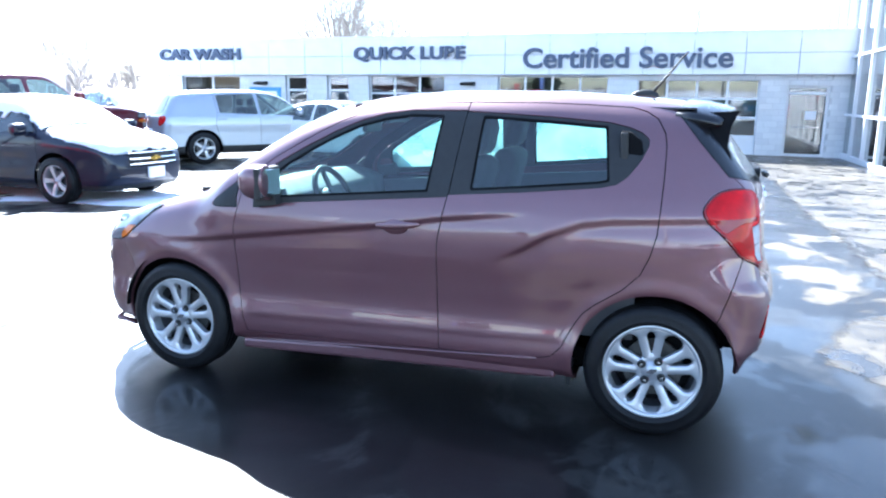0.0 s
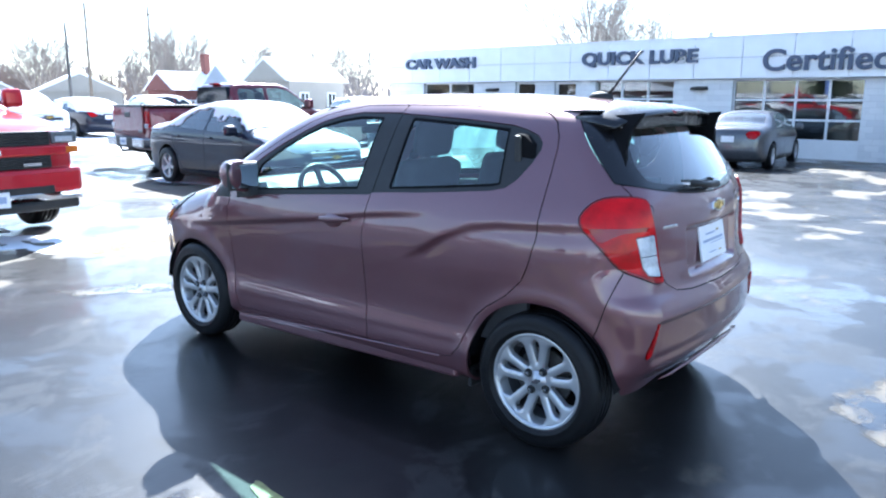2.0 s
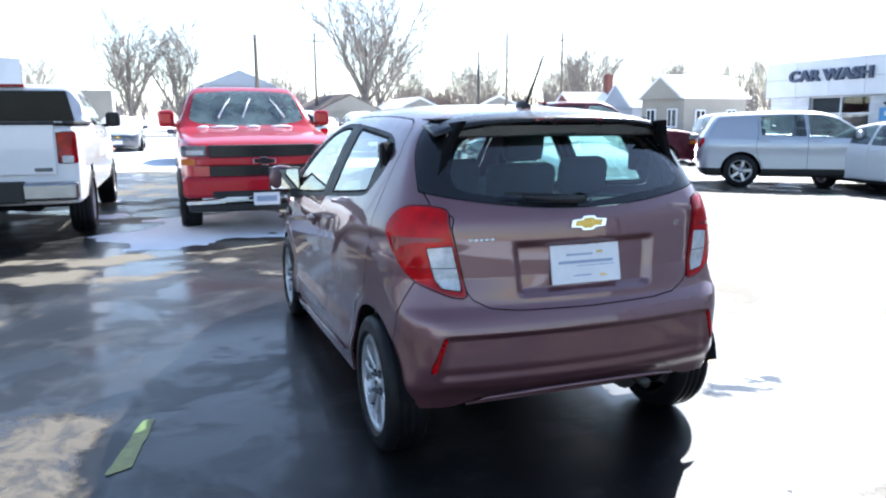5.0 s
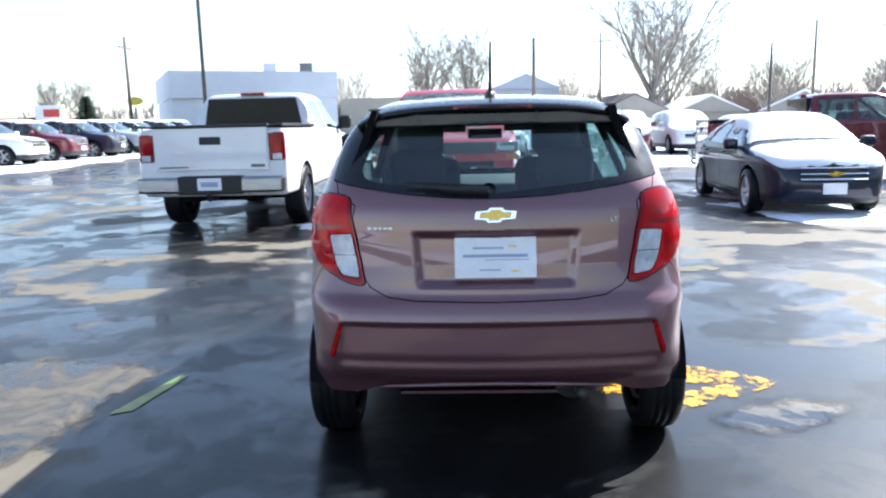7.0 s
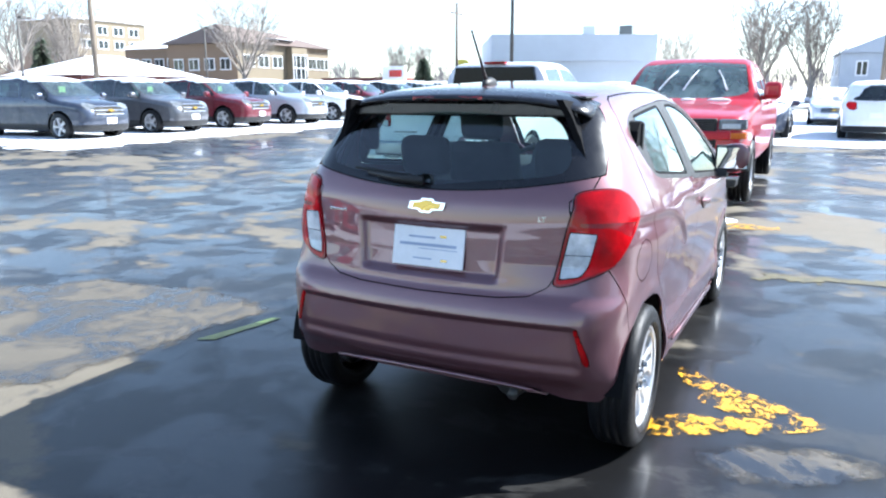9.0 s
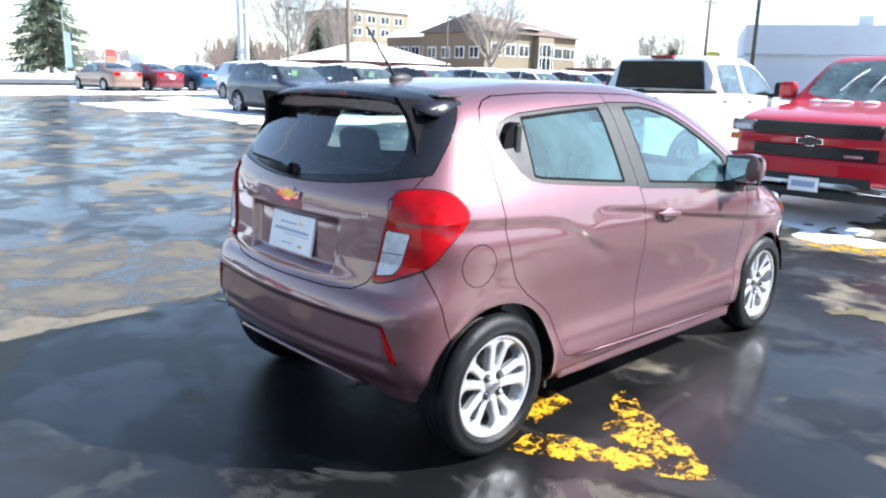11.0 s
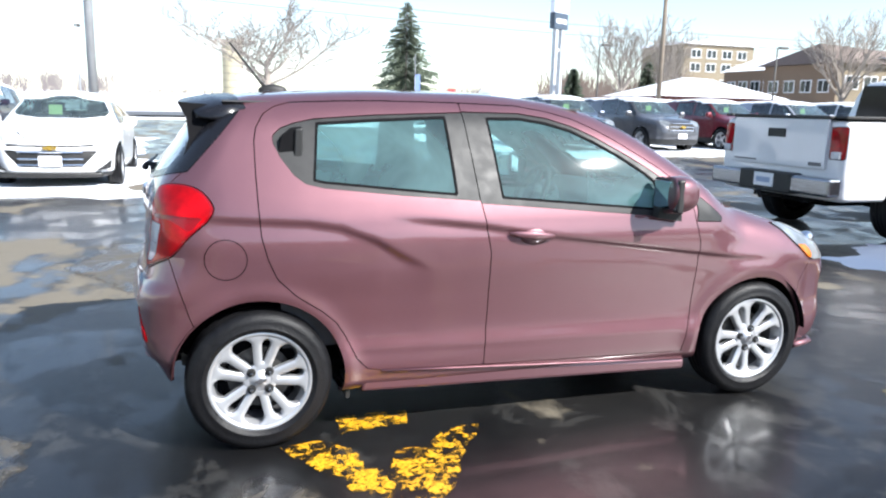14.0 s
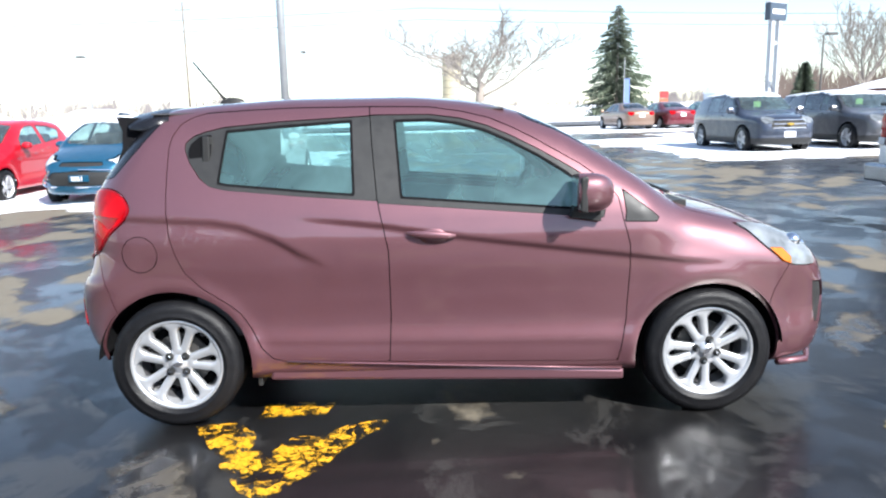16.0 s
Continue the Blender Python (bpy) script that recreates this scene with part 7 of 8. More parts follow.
TAN_BRICK = brick("tan_brick", (0.145, 0.115, 0.075), (0.22, 0.182, 0.125))
RED_BRICK = brick("red_brick", (0.13, 0.045, 0.04), (0.20, 0.08, 0.065))
SHINGLE = brick("brown_shingle", (0.12, 0.088, 0.075), (0.19, 0.145, 0.125))
SIDING = simple("beige_siding", (0.31, 0.285, 0.245), 0.7, 0, 0.08, 1)
BLUE_SIDING = simple("grey_blue_siding", (0.36, 0.39, 0.44), 0.7, 0, 0.08, 1)
OFFICE_WALL = simple("pale_grey_cladding", (0.55, 0.58, 0.63), 0.6, 0, 0.06, 0.6)


def windows_on(parent, wall, p0, p1, z_rows, width, height, count, out=0.05):
    """A row of framed windows on a straight wall from p0 to p1 at given heights."""
    d = Vector((p1[0] - p0[0], p1[1] - p0[1], 0))
    ang = math.degrees(math.atan2(d.y, d.x))
    for z in z_rows:
        for k in range(count):
            t = (k + 0.5) / count
            q = Vector((p0[0], p0[1], 0)) + d * t
            w = new("window")
            w.parent = parent
            w.matrix_basis = pose(q.x, q.y, z, 0, 0, ang)
            part("window_frame", box(-width / 2 - 0.12, width / 2 + 0.12, -out - 0.04, out, -0.12, height + 0.12), FRAME_WHITE, w)
            part("pane", box(-width / 2, width / 2, -out - 0.07, -out - 0.03, 0, height), HOUSE_PANE, w)
            part("glazing_bar", box(-0.05, 0.05, -out - 0.09, -out - 0.05, 0, height), FRAME_WHITE, w)


def gable_roof(x0, x1, y0, y1, z0, z1, along="x", over=0.4):
    bm = bmesh.new()
    x0, x1, y0, y1 = x0 - over, x1 + over, y0 - over, y1 + over
    if along == "x":
        ym = (y0 + y1) / 2
        pts = [(x0, y0, z0), (x1, y0, z0), (x1, y1, z0), (x0, y1, z0), (x0, ym, z1), (x1, ym, z1)]
    else:
        xm = (x0 + x1) / 2
        pts = [(x0, y0, z0), (x0, y1, z0), (x1, y1, z0), (x1, y0, z0), (xm, y0, z1), (xm, y1, z1)]
    v = [bm.verts.new(p) for p in pts]
    for f in ((0, 1, 5, 4), (2, 3, 4, 5), (0, 4, 3), (1, 2, 5), (0, 3, 2, 1)):
        bm.faces.new([v[k] for k in f])
    return bm


# flats in two wings
flats = thing("apartment_building", pose(0.2, 0, 0.5), "two-storey tan brick flats with a brown hipped roof", "building")
part("wall", box(69.8, 89.5, 66, 78, -0.9, 7.2), TAN_BRICK, flats)
# wing brick is browned: the shade on this side is put into its colour
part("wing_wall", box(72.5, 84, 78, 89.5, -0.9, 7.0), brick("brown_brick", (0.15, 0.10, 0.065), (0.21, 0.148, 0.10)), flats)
rf = bmesh.new()
v = [rf.verts.new(p) for p in ((69, 65.2, 7.2), (90.3, 65.2, 7.2), (90.3, 78.8, 7.2), (69, 78.8, 7.2), (70.5, 70, 9.7), (84, 71, 9.3))]
for f in ((0, 1, 5, 4), (1, 2, 5), (2, 3, 4, 5), (3, 0, 4), (3, 2, 1, 0)):
    rf.faces.new([v[k] for k in f])
part("roof", rf, SHINGLE, flats)
part("wing_roof", gable_roof(72.5, 84, 78, 89.5, 7.0, 9.2, "y"), SNOW, flats, "snow-covered roof")
part("snow_patch", prism([(77, 65.7), (81, 65.9), (83, 67.6), (79, 68.2), (76.5, 67.2)], 8.05, 8.12, "z"), SNOW, flats, m=pose(0, -0.2, 0, 0, 0, 0))
windows_on(flats, None, (70.5, 66), (79, 66), (0.9, 4.3), 1.9, 1.4, 3)
windows_on(flats, None, (83.3, 66), (89.2, 66), (0.9, 4.3), 1.8, 1.4, 3)
# thin skin over the tan brick, darker to paint in this side's shade
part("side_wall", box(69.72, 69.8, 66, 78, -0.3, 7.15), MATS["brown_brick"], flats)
windows_on(flats, None, (69.72, 77.5), (69.72, 66.5), (1.0, 3.9), 1.5, 1.3, 4)
part("stair_tower", box(79.6, 83.0, 65.0, 66.2, -0.3, 7.0), TAN_BRICK, flats)
windows_on(flats, None, (79.8, 65.0), (82.8, 65.0), (2.6, 4.4), 0.9, 1.6, 3)
part("porch", box(79.2, 83.4, 63.2, 65.0, 2.1, 2.5), FRAME_WHITE, flats)
part("porch_wall", box(79.4, 79.8, 63.4, 65.0, -0.3, 2.1), TAN_BRICK, flats)
part("porch_wall", box(82.8, 83.2, 63.4, 65.0, -0.3, 2.1), TAN_BRICK, flats)
windows_on(flats, None, (72.5, 89), (72.5, 79), (0.9, 4.2), 1.6, 1.3, 4)

tower = thing("apartment_block", pose(-6.2, 0, 1.9), "taller brick block of flats farther off", "building")
part("wall", box(92, 108, 118, 132, -2.0, 12.4), TAN_BRICK, tower)
part("roof", box(91.5, 108.5, 117.5, 132.5, 12.4, 12.8), SNOW, tower)
windows_on(tower, None, (93, 118), (107, 118), (1.5, 4.5, 7.5, 10), 2.0, 1.4, 4)
garage = thing("bungalow", pose(-1.9, 0, 1.0), "low bungalow with a snowy hipped roof", "building")
part("wall", box(43, 56, 58, 67, -0.9, 2.0), RED_BRICK, garage)
rf = bmesh.new()
v = [rf.verts.new(p) for p in ((42, 57, 2.0), (57, 57, 2.0), (57, 68, 2.0), (42, 68, 2.0), (48, 62.5, 4.0), (51, 62.5, 4.0))]
for f in ((0, 1, 5, 4), (1, 2, 5), (2, 3, 4, 5), (3, 0, 4), (3, 2, 1, 0)):
    rf.faces.new([v[k] for k in f])
part("roof", rf, SNOW, garage, "snow-covered hipped roof")

office = thing("office_building", pose(0, 0.6, 0.8), "flat-roofed pale office with rooftop units", "building")
part("wall", prism([(65.7, 12.2), (59.0, 25.3), (72, 32), (79, 19)], -1.0, 3.4, "z"), OFFICE_WALL, office)
part("upper_wall", prism([(65.2, 12.0), (58.5, 25.2), (72.2, 32.3), (79.3, 18.8)], 3.4, 5.7, "z"), OFFICE_WALL, office)
part("side_wing", prism([(66.3, 12.0), (66.6, 5.5), (79, 6), (79, 18)], -1.0, 3.3, "z"), SIDING, office)
for x, y in ((64.5, 17.5), (65.6, 14.4)):
    part("rooftop_unit", box(x, x + 1.4, y, y + 1.2, 5.7, 6.6, 0.05), GREY_PAINT if y < 15 else OFFICE_WALL, office)


def house(name, x, y, w, d, eave, ridge, turn, wall, roof, label, along="x", windows=2, lift=-0.1):
    h = thing(name, pose(x, y, level(x, y) + lift, 0, 0, turn), label, "house", "houses by the lot")
    part("wall", box(-w / 2, w / 2, -d / 2, d / 2, -0.9, eave), wall, h)
    part("roof", gable_roof(-w / 2, w / 2, -d / 2, d / 2, eave, ridge, along, 0.35), roof, h, "snow on the roof" if roof is SNOW else "")
    if along == "x":
        # the gable field closes the wall under the ridge
        for sx in (-1, 1):
            part("gable", prism([(-d / 2, eave), (d / 2, eave), (0, ridge - 0.25)], sx * (w / 2 - 0.2), sx * (w / 2 + 0.38), "x"), wall, h)
        windows_on(h, None, (-w / 2, d / 2), (-w / 2, -d / 2), (eave - 2.2,), 0.9, 1.3, windows)
    windows_on(h, None, (-w / 2, -d / 2), (w / 2, -d / 2), (eave - 2.2,), 0.8, 1.2, windows)
    windows_on(h, None, (w / 2, d / 2), (-w / 2, d / 2), (eave - 2.2,), 0.8, 1.2, windows)
    return h


house("house", 48.4, -40.4, 6.6, 5.2, 3.2, 5.2, -86, SIDING, SNOW, "beige-sided house with a snowy gable roof")
h = house("house", 62.8, -39.2, 6, 5, 2.4, 4.2, -92, RED_BRICK, SNOW, "red brick cottage with a chimney and snowy roof")
part("chimney", box(1.6, 2.2, -0.4, 0.4, 3.0, 6.0), RED_BRICK, h)
house("house", 57.0, -42.0, 7, 4.6, 2.6, 4.9, -88, BLUE_SIDING, SNOW, "small pale cottage with snow on its roof")
house("house", 90, -5.9, 10, 8, 4.4, 6.2, 4, BLUE_SIDING, BLUE_SIDING, "grey-blue two-storey wooden house", lift=0.5)
house("house", 84, -17, 9, 8, 2.2, 4.2, 10, SIDING, SHINGLE, "low house with a brown roof behind the lot")
house("house", 88, -27, 12, 8, 2.0, 4.0, 0, SIDING, SNOW, "low house under snow behind the lot")
house("house", 82, -37, 14, 8, 2.1, 4.2, -20, SIDING, SNOW, "low wide house under snow behind the lot")
shop = thing("brick_shop", pose(0, 0, 0.9), "long low brick shop with a red sign", "building")
part("wall", box(85, 97, 52, 64, -0.9, 2.6), RED_BRICK, shop)
part("sign", box(84, 84.4, 49.5, 53.0, -0.9, 4.0), PANEL, shop, "white sign panel with red writing")
part("sign_bar", box(83.9, 84.0, 50.0, 51.9, 2.6, 3.5), RED_PAINT, shop)
barn = thing("farm_sheds", pose(0, 0, 2.6), "pale farm sheds far across the field", "building")
part("wall", box(100, 118, 250, 262, -0.3, 4.5), OFFICE_WALL, barn)
part("roof", gable_roof(100, 118, 250, 262, 4.5, 7), SNOW, barn)
silo = thing("farm_silo", pose(8.6, 225, 1.9), "tall weathered concrete silo in the field", "silo")
part("shaft", turned([(2.95, -1), (2.95, 16.7), (2.8, 17.0), (0.001, 17.0)], 28, "z"), simple("weathered_concrete", (0.36, 0.32, 0.22), 0.85, 0, 0.2, 0.4), silo, smooth=False)
for k in range(7):
    part("hoop", turned([(2.96, 1.5 + 2 * k), (3.0, 1.55 + 2 * k), (2.96, 1.6 + 2 * k)], 28, "z"), DISC, silo)

# ---- poles, lamps, signs, cables ----
STEEL = simple("galvanised_steel", (0.30, 0.31, 0.32), 0.5, 0.4)
DARK_POLE = simple("dark_pole", (0.07, 0.065, 0.06), 0.6, 0.1)
WOOD = simple("weathered_pole_wood", (0.16, 0.13, 0.10), 0.85, 0, 0.25, 4)


def lamp_post(x, y, h, r, label, head=True, turn=0, material=None):
    p = thing("street_lamp", pose(x, y, level(x, y) - 0.05, 0, 0, turn), label, "street lamp", "lamp posts")
    part("pole", tube([(0, 0, 0), (0, 0, h * 0.5), (0, 0, h)], [r, r * 0.85, r * 0.65], 12), material or STEEL, p, smooth=True)
    part("foot", turned([(r * 2.2, 0), (r * 2.2, 0.1), (r * 1.6, 0.14)], 14, "z"), STEEL, p)
    if head:
        part("lamp_arm", tube([(0, 0, h - 0.05), (0.25, 0, h + 0.05)], r * 0.4, 6), material or STEEL, p)
        part("lamp_head", box(0.15, 0.75, -0.16, 0.16, h - 0.02, h + 0.12, 0.03), DARK_POLE, p)


lamp_post(-3.8, 16.4, 9.5, 0.115, "thick grey light pole beside the sale row", False)
lamp_post(22.55, 38.4, 5.0, 0.07, "slim lamp post at the lot edge", material=DARK_POLE)
lamp_post(34.5, 36.5, 5.2, 0.07, "slim lamp post by the road", material=DARK_POLE)
lamp_post(-23.7, 50.0, 5.6, 0.08, "lamp post across the lot", turn=180)
lamp_post(-8.6, 50.0, 5.6, 0.07, "lamp post across the lot", turn=90)
lamp_post(32.0, 13.2, 14.0, 0.10, "tall dark light pole behind the trucks", False, material=DARK_POLE)
lamp_post(44, -18.75, 6.0, 0.10, "short dark pole beyond the cars", False, material=DARK_POLE)


def utility_pole(x, y, h, label, arm=True, turn=0):
    p = thing("utility_pole", pose(x, y, level(x, y) - 0.1, 0, 0, turn), label, "utility pole", "utility poles")
    part("pole", tube([(0, 0, 0), (0, 0, h)], [0.17, 0.11], 10), WOOD, p, smooth=True)
    if arm:
        part("crossarm", box(-1.1, 1.1, -0.06, 0.06, h - 1.0, h - 0.88), WOOD, p)
        for e in (-1.0, -0.4, 0.4, 1.0):
            part("insulator", turned([(0.001, 0.16), (0.05, 0.14), (0.05, 0)], 8, "z"), OFFICE_WALL, p, m=pose(e, 0, h - 0.88))


utility_pole(-30.4, 94, 15.5, "leaning utility pole by the road")
utility_pole(26, 36.8, 9.0, "wooden utility pole behind the SUVs", False)
utility_pole(60, 30.0, 9.0, "utility pole by the office")
utility_pole(70, -33, 10.5, "tall utility pole near the houses", False)
utility_pole(75, -42.5, 11.5, "tall utility pole near the houses")
utility_pole(82, -14.5, 11.0, "utility pole near the blue house", True, 90)
utility_pole(48, -4.2, 7, "pole behind the far row", False)
for dz, dy in ((0, 0), (-1.3, 0.8)):
    pts = [(-150 + 300 * k / 24, 92 + dy, 14.6 + dz - 1.6 * (1 - ((k % 12 - 6) / 6) ** 2)) for k in range(25)]
    tagged(part("overhead_cable", tube(pts, 0.035, 5), DARK_POLE), "thin overhead cable along the road", "cable", "overhead cables")

sg = thing("pylon_sign", pose(21.05, 41.2, 0.45, 0, 0, 28), "tall dealer pylon sign with a dark name panel", "sign")
for x in (-0.33, 0.33):
    part("leg", box(x - 0.13, x + 0.13, -0.13, 0.13, 0, 6.2), simple("pylon_grey", (0.45, 0.46, 0.48), 0.5, 0.3) if "pylon_grey" not in MATS else MATS["pylon_grey"], sg)
part("crossbar", box(-0.2, 0.2, -0.06, 0.06, 4.7, 4.9), MATS["pylon_grey"], sg)
part("name_panel", box(-0.75, 0.75, -0.2, 0.2, 6.1, 7.1, 0.03), simple("dark_name_panel", (0.05, 0.07, 0.10), 0.4), sg)
part("name_bar", box(-0.55, 0.55, -0.215, -0.2, 6.45, 6.72), PLATE_WHITE, sg)
part("upper_panel", box(-0.75, 0.75, -0.2, 0.2, 7.1, 9.3, 0.03), PANEL, sg)
part("upper_bar", box(-0.5, 0.5, -0.215, -0.2, 7.5, 7.7), INK_BLUE, sg)
bn = thing("banner_post", pose(27.0, 80, 0.8), "roadside price board in dark red and green", "sign")
for k, cname in enumerate(("green", "yellow", "red")):
    part("panel", box(-0.45, 0.45, -0.2, 0.2, 0.4 + k * 0.8, 1.15 + k * 0.8), simple(cname + "_board", {"green": (0.05, 0.25, 0.08), "yellow": (0.30, 0.10, 0.05), "red": (0.35, 0.03, 0.03)}[cname], 0.5), bn)
part("post", box(-0.2, 0.2, -0.1, 0.1, 0, 0.7), STEEL, bn)
fl = thing("banner_post", pose(22.2, 79, 0.75), "blue feather banner on a thin post", "sign")
part("post", tube([(0, 0, 0), (0, 0, 6.5)], 0.05, 6), STEEL, fl)
part("flag", box(0.05, 0.6, -0.02, 0.02, 0.8, 4.2), simple("banner_blue", (0.12, 0.18, 0.42), 0.7), fl)
oval = thing("shop_sign", pose(66, 32.3, 0.75), "yellow oval shop sign on a post", "sign")
part("post", tube([(0, 0, 0), (0, 0, 3.0)], 0.12, 8), STEEL, oval)
part("face", turned([(0.001, 0.15), (1.0, 0.12), (1.0, -0.12), (0.001, -0.15)], 24, "y"), simple("yellow_sign_face", (0.55, 0.46, 0.05), 0.5), oval, m=pose(0, 0, 3.6, 0, 0, 90) @ Matrix.Diagonal((0.75, 1, 0.4, 1)))

# ---- trees ----
BARK = simple("grey_brown_bark", (0.25, 0.218, 0.19), 0.9, 0, 0.3, 4)
NEEDLES = simple("spruce_needles", (0.105, 0.130, 0.088), 0.8, 0, 0.45, 1.2)


def bare_tree(name, height, spread_angle, seed, label, limbs=7, bole=0.16, crook=0.055):
    """A short bole that fans out into long limbs, which branch down to fine twigs."""
    rnd = random.Random(seed)
    tree = thing(name, pose(0, 0, -0.3), label, "tree", "bare trees")
    trunk, crown = bmesh.new(), bmesh.new()
    kids = {3: 9, 2: 6, 1: 5, 0: 0}
    thin = {3: 0.045, 2: 0.030, 1: 0.021, 0: 0.014}

    def grow(p, d, length, r, lv):
        n = (1, 2, 4, 6)[lv]
        pts, rad = [p.copy()], [r]
        q, dd = p.copy(), d.copy()
        for k in range(n):
            dd = (dd + Vector((rnd.gauss(0, crook), rnd.gauss(0, crook), rnd.gauss(0.07, 0.06)))).normalized()
            q = q + dd * (length / n)
            pts.append(q.copy())
            rad.append(max(thin[lv], r * (1 - 0.75 * (k + 1) / n)))
        add_tube(crown, pts, rad, 5 if lv == 3 else 3)
        for k in range(kids[lv]):
            t = 0.2 + 0.8 * (k + rnd.uniform(0.1, 1.0)) / kids[lv]
            x = min(t * n, n - 0.01)
            a = int(x)
            base = pts[a].lerp(pts[a + 1], x - a)
            along = (pts[a + 1] - pts[a]).normalized()
            ax = along.orthogonal().normalized()
            ax.rotate(Matrix.Rotation(rnd.uniform(0, 2 * math.pi), 3, along))
            nd = along.copy()
            nd.rotate(Matrix.Rotation(radians(rnd.uniform(24, 52)), 3, ax))
            nd = (nd + Vector((0, 0, 0.15))).normalized()
            ln = length * rnd.uniform(0.34, 0.58) * (1.15 - 0.5 * t)
            grow(base, nd, ln, max(thin[lv - 1], rad[a] * 0.6), lv - 1)

    top = Vector((rnd.gauss(0, 0.03), rnd.gauss(0, 0.03), 1)) * height * bole
    r0 = height * 0.026
    add_tube(trunk, [(0, 0, -0.1), top * 0.5, top, top * 1.25], [r0 * 1.25, r0, r0 * 0.95, r0 * 0.5], 10)
    for k in range(limbs):
        az = k * 2.39996 + rnd.uniform(-0.3, 0.3)
        tilt = radians(spread_angle * math.sqrt((k + 0.3) / limbs) * rnd.uniform(0.85, 1.1))
        d = Vector((math.sin(tilt) * math.cos(az), math.sin(tilt) * math.sin(az), math.cos(tilt)))
        base = top * rnd.uniform(0.72, 1.15)
        grow(base, d, height * (1 - bole) * rnd.uniform(0.62, 0.82), r0 * rnd.uniform(0.34, 0.54), 3)
    part("trunk", trunk, BARK, tree, smooth=True)
    limbs_ob = part("crown", crown, BARK, tree, "leafless limbs and twigs")
    zmax = max(v_.co.z for v_ in limbs_ob.data.vertices)
    return tree, 1.12 * height / zmax


def plant(tree, k, x, y, s=1.0, turn=0.0):
    return copy_thing(tree, Matrix.Translation((x, y, level(x, y) - 0.1)) @ Matrix.Rotation(radians(turn), 4, "Z") @ Matrix.Scale(k * s, 4))


tree_a, ka = bare_tree("bare_tree", 14.0, 52, 3, "tall bare deciduous tree with fine twigs", 8, 0.20)
tree_b, kb = bare_tree("bare_tree", 12.0, 30, 8, "bare tree with several upright stems", 7, 0.12)
tree_c, kc = bare_tree("bare_tree", 11.0, 78, 21, "wide crooked bare tree in the snowy field", 8, 0.22, 0.24)
for tr, k, x, y, s_, turn in ((tree_b, kb, 86, 0.4, 1.02, 130), (tree_a, ka, 95, -25.5, 0.9, 70), (tree_b, kb, 98, -31, 0.55, 40), (tree_a, ka, 92, -37, 0.6, 150), (tree_b, kb, 96, -42, 0.5, 200), (tree_a, ka, 85, -50, 0.72, 20), (tree_b, kb, 80, -47, 0.8, 260), (tree_b, kb, 84, -66, 0.8, 80), (tree_a, ka, 78, -78, 0.72, 300), (tree_b, kb, 74, -84, 0.68, 10), (tree_a, ka, 88, -80, 0.75, 110), (tree_b, kb, 30, -65, 0.95, 0), (tree_a, ka, 33, -67, 1.0, 190), (tree_b, kb, 28, -70, 0.95, 90), (tree_a, ka, 68, 63, 0.80, 33), (tree_b, kb, 58, 82, 1.0, 77), (tree_a, ka, 52, 84, 0.85, 250), (tree_b, kb, 112, 62, 0.75, 12), (tree_a, ka, 110, 66, 0.6, 99), (tree_a, ka, 118, 20, 0.7, 9), (tree_b, kb, 120, 34, 0.6, 9), (tree_b, kb, 104, -8, 0.62, 61), (tree_a, ka, 108, -14, 0.58, 15), (tree_b, kb, 106, -33.5, 0.85, 222), (tree_a, ka, 103, -44, 0.72, 140), (tree_b, kb, 99, -54, 0.8, 300), (tree_a, ka, 97, -60, 0.85, 80), (tree_b, kb, 93, -71, 0.95, 170)):
    plant(tr, k, x, y, s_, turn)
tree_a.matrix_basis = Matrix.Translation((88, -22.0, 0.25)) @ Matrix.Scale(ka * 1.22, 4)
tree_b.matrix_basis = Matrix.Translation((86, 5.3, 0.5)) @ Matrix.Diagonal((kb * 1.4, kb * 1.4, kb, 1))
tree_c.matrix_basis = Matrix.Translation((9.0, 118, 1.0)) @ Matrix.Diagonal((kc * 2.5, kc * 2.5, kc * 1.42, 1))


def spruce(x, y, h, r, label, seed):
    """A conifer: trunk and tiers of drooping boughs hung with needle blades."""
    rnd = random.Random(seed)
    t = thing("spruce_tree", pose(x, y, level(x, y) - 0.2), label, "tree", "spruces")
    part("trunk", tube([(0, 0, 0), (0, 0, h * 0.97)], [h * 0.02, 0.03], 8), BARK, t)
    vs, fs = [], []
    tiers = 46
    for k in range(tiers):
        u = k / (tiers - 1)
        z = h * (0.07 + 0.91 * u)
        reach = r * (1 - u) ** 0.72 * rnd.uniform(0.8, 1.12) + 0.12
        for j in range(int(9 + 7 * (1 - u))):
            a = rnd.uniform(0, 2 * math.pi)
            ln = reach * rnd.uniform(0.6, 1.1)
            dirv = Vector((math.cos(a), math.sin(a), 0))
            sidev = Vector((-math.sin(a), math.cos(a), 0))
            for q in range(9):
                t0 = (q + rnd.uniform(0, 0.8)) / 9
                p = dirv * ln * t0 + Vector((0, 0, z - 0.30 * ln * t0 ** 1.5 + 0.10 * ln * t0 ** 4))
                for sgn in (-1, 1):
                    w = rnd.uniform(0.35, 0.7) * (0.45 + ln * 0.16)
                    tip = p + dirv * w * 0.9 + sidev * sgn * w * rnd.uniform(0.3, 0.9) + Vector((0, 0, -w * rnd.uniform(0.25, 0.8)))
                    b0 = len(vs)
                    vs += [p - dirv * 0.10, p + dirv * 0.26 + Vector((0, 0, 0.05)), tip]
                    fs.append((b0, b0 + 1, b0 + 2))
    part_ob = put("crown", mesh_from("crown", vs, fs), NEEDLES, t, "drooping needle boughs")
    return t


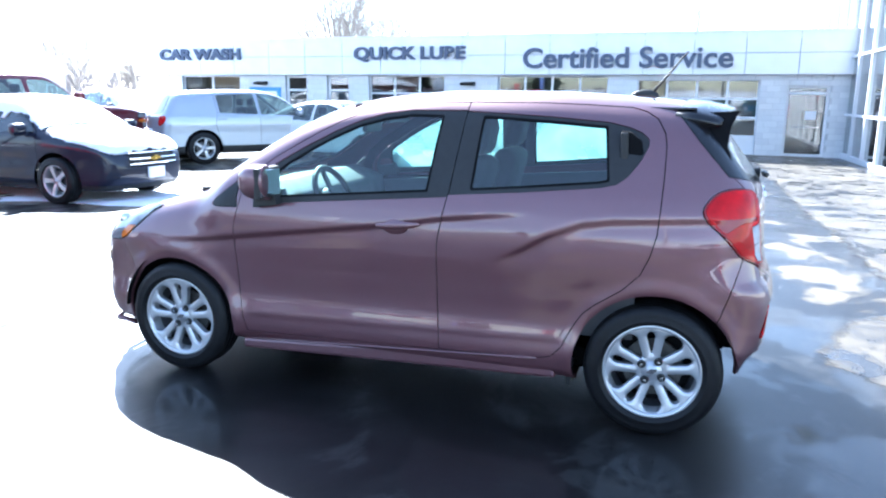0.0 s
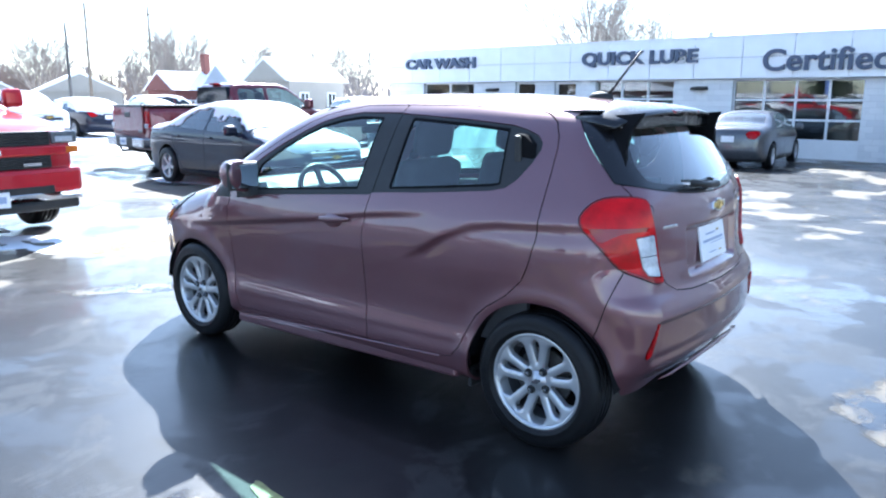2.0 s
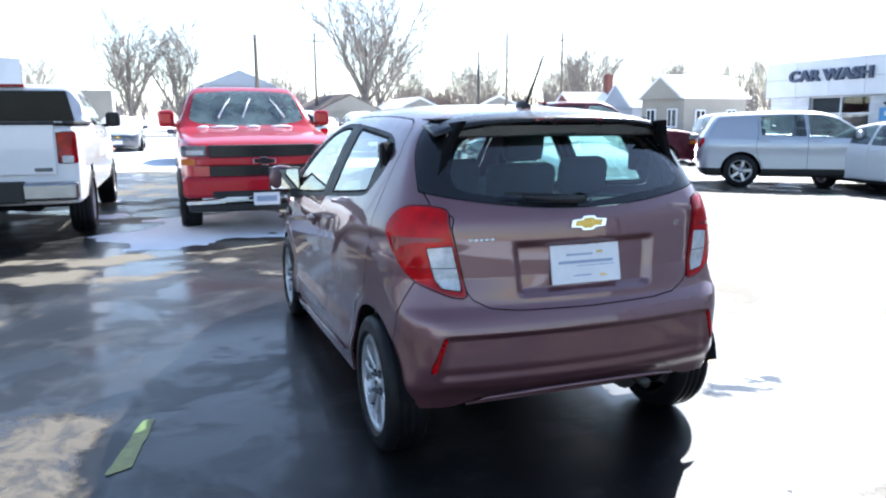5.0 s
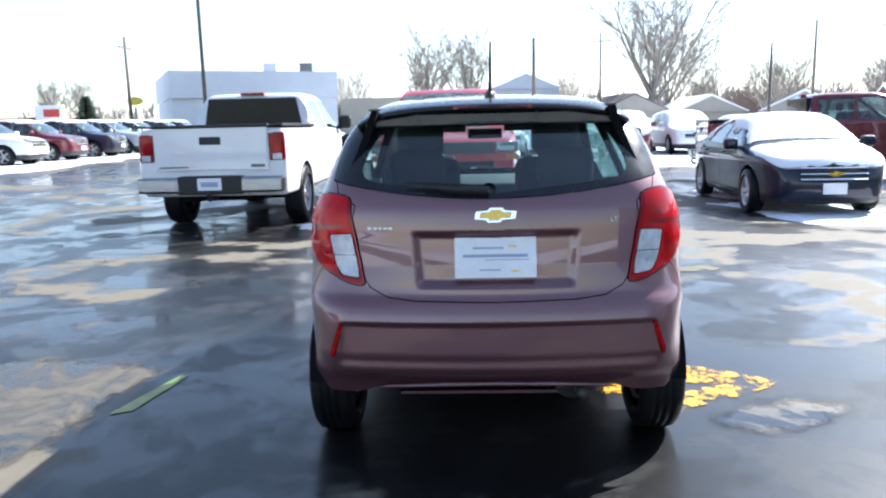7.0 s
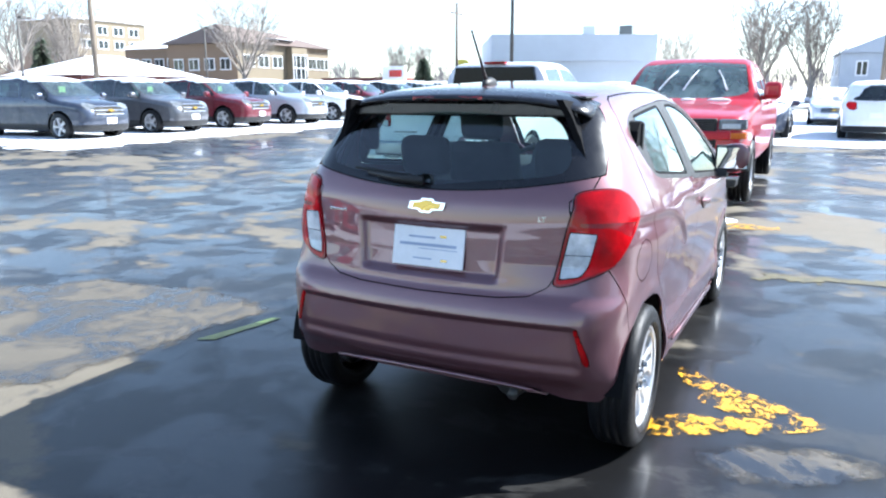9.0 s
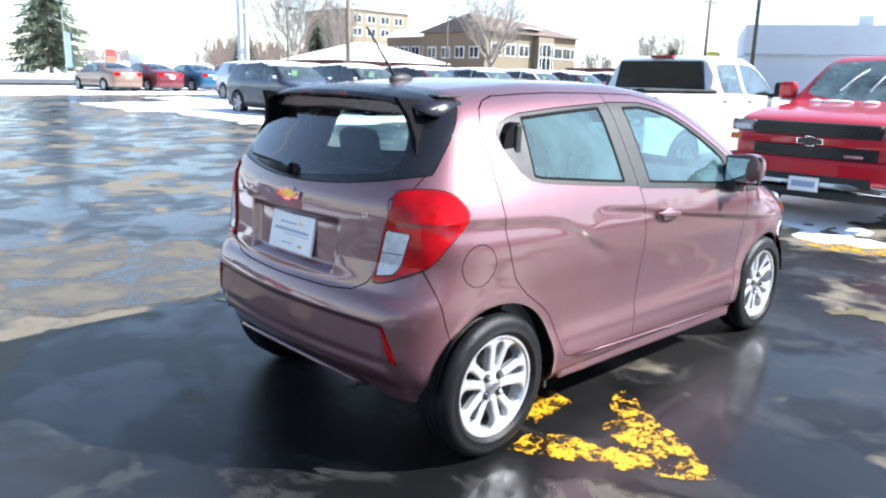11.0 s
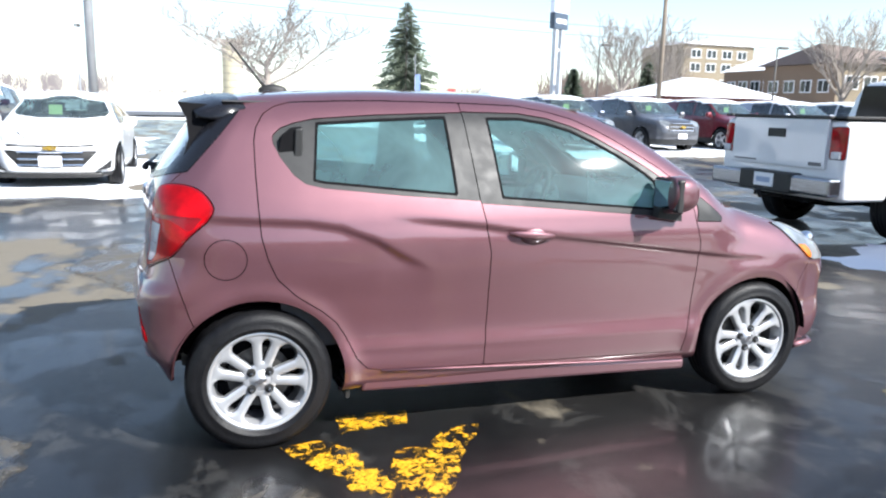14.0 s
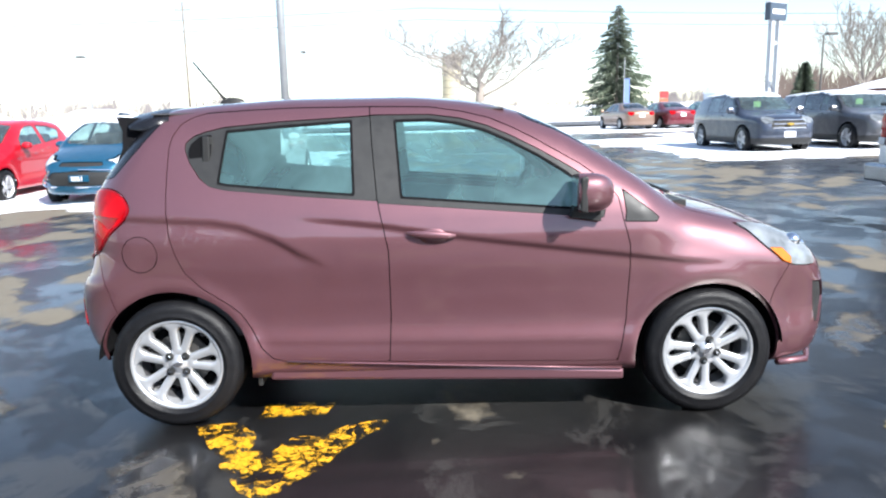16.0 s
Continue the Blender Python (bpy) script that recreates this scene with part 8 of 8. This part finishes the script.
spruce(25.7, 95.7, 14.4, 5.0, "tall blue-green spruce beside the road", 4)
spruce(80, 44.5, 5.0, 1.5, "small spruce by the office", 5)
spruce(60, 90, 7.5, 2.0, "spruce among bare trees", 6)
spruce(64, 93, 6.5, 1.8, "spruce among bare trees", 7)
spruce(46, 86, 6.0, 1.7, "spruce among bare trees", 9)


def far_woods(name, rows, seed, label, material):
    """Woods too far off to count: many thin upright sprays."""
    rnd = random.Random(seed)
    vs, fs = [], []
    for az0, az1, dist, h0, h1, n in rows:
        for k in range(n):
            az, d = radians(rnd.uniform(az0, az1)), dist * rnd.uniform(0.92, 1.1)
            x, y, h = d * math.cos(az), d * math.sin(az), rnd.uniform(h0, h1)
            g = level(x, y) - 0.3
            sx, sy_ = -math.sin(az), math.cos(az)
            for j in range(26):
                a = rnd.gauss(0, 0.38)
                b = rnd.uniform(0.05, 0.55) * h
                ln = h * rnd.uniform(0.25, 0.5)
                bx = rnd.gauss(0, 0.12) * h
                wd = h * 0.012
                i0 = len(vs)
                tipx, tipz = bx + math.sin(a) * ln, min(b + math.cos(a) * ln, h)
                vs += [(x + sx * (bx - wd), y + sy_ * (bx - wd), b + g), (x + sx * (bx + wd), y + sy_ * (bx + wd), b + g), (x + sx * tipx, y + sy_ * tipx, tipz + g)]
                fs.append((i0, i0 + 1, i0 + 2))
            i0 = len(vs)
            vs += [(x - sx * 0.02 * h, y - sy_ * 0.02 * h, g), (x + sx * 0.02 * h, y + sy_ * 0.02 * h, g), (x, y, h * 0.8 + g)]
            fs.append((i0, i0 + 1, i0 + 2))
    return tagged(put(name, mesh_from(name, vs, fs), material), label, "woods", kind="stuff")


# haze is put into this colour, greyer than the nearer woods
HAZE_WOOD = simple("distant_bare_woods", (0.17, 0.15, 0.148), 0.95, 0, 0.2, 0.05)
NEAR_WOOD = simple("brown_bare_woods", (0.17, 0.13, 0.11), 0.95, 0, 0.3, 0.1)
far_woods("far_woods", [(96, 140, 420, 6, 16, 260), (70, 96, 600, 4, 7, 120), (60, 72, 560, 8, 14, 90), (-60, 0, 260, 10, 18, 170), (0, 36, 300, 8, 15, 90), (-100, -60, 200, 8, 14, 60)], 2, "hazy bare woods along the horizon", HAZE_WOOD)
far_woods("brown_woods", [(53, 64, 120, 4.5, 8.5, 80), (-33, -17, 125, 4, 9, 70)], 5, "brown leafless woods beyond the lot", NEAR_WOOD)
hedge = far_woods("hedge_row", [(44, 60, 66, 1.0, 1.8, 120)], 9, "dark snowy hedge along the road", NEAR_WOOD)

# ---- blocks of the service building ----
def block_face():
    m = Mat("painted_block_face", (0.68, 0.69, 0.71), 0.65)
    r = m.t.nodes.new("ShaderNodeObjectInfo").outputs["Random"]
    c = m.mix(r, (0.62, 0.635, 0.66), (0.72, 0.73, 0.745))
    stain = m.ramp(m.noise(0.9, 6, 0.7, m.pos()), 0.55, 0.8)
    m.link(m.mix(m.maths("MULTIPLY", stain, 0.3), c, (0.44, 0.43, 0.41)), "Base Color")
    m.bump(m.noise(60, 4, 0.6, m.pos()), 0.25, 0.004)
    return m.m


BLOCK_FACE = block_face()
block_bm = box(0, 1, -0.03, 0, 0, 0.19)
block_me = bpy.data.meshes.new("block")
bmesh.ops.recalc_face_normals(block_bm, faces=block_bm.faces)
block_bm.to_mesh(block_me)
block_bm.free()
for a, b, wall in BLOCK_WALLS:
    for row in range(14):
        x = a - (0.2 if row % 2 else 0.0)
        z = -0.005 + row * 0.2
        while x < b - 0.02:
            x0, x1 = max(x, a), min(x + 0.39, b)
            if x1 - x0 > 0.05:
                put("block", block_me, BLOCK_FACE, wall, m=Matrix.Translation((x0, 0.004 * math.sin(x * 7 + row * 3), z)) @ Matrix.Diagonal((x1 - x0, 1, 1, 1)))
            x += 0.4
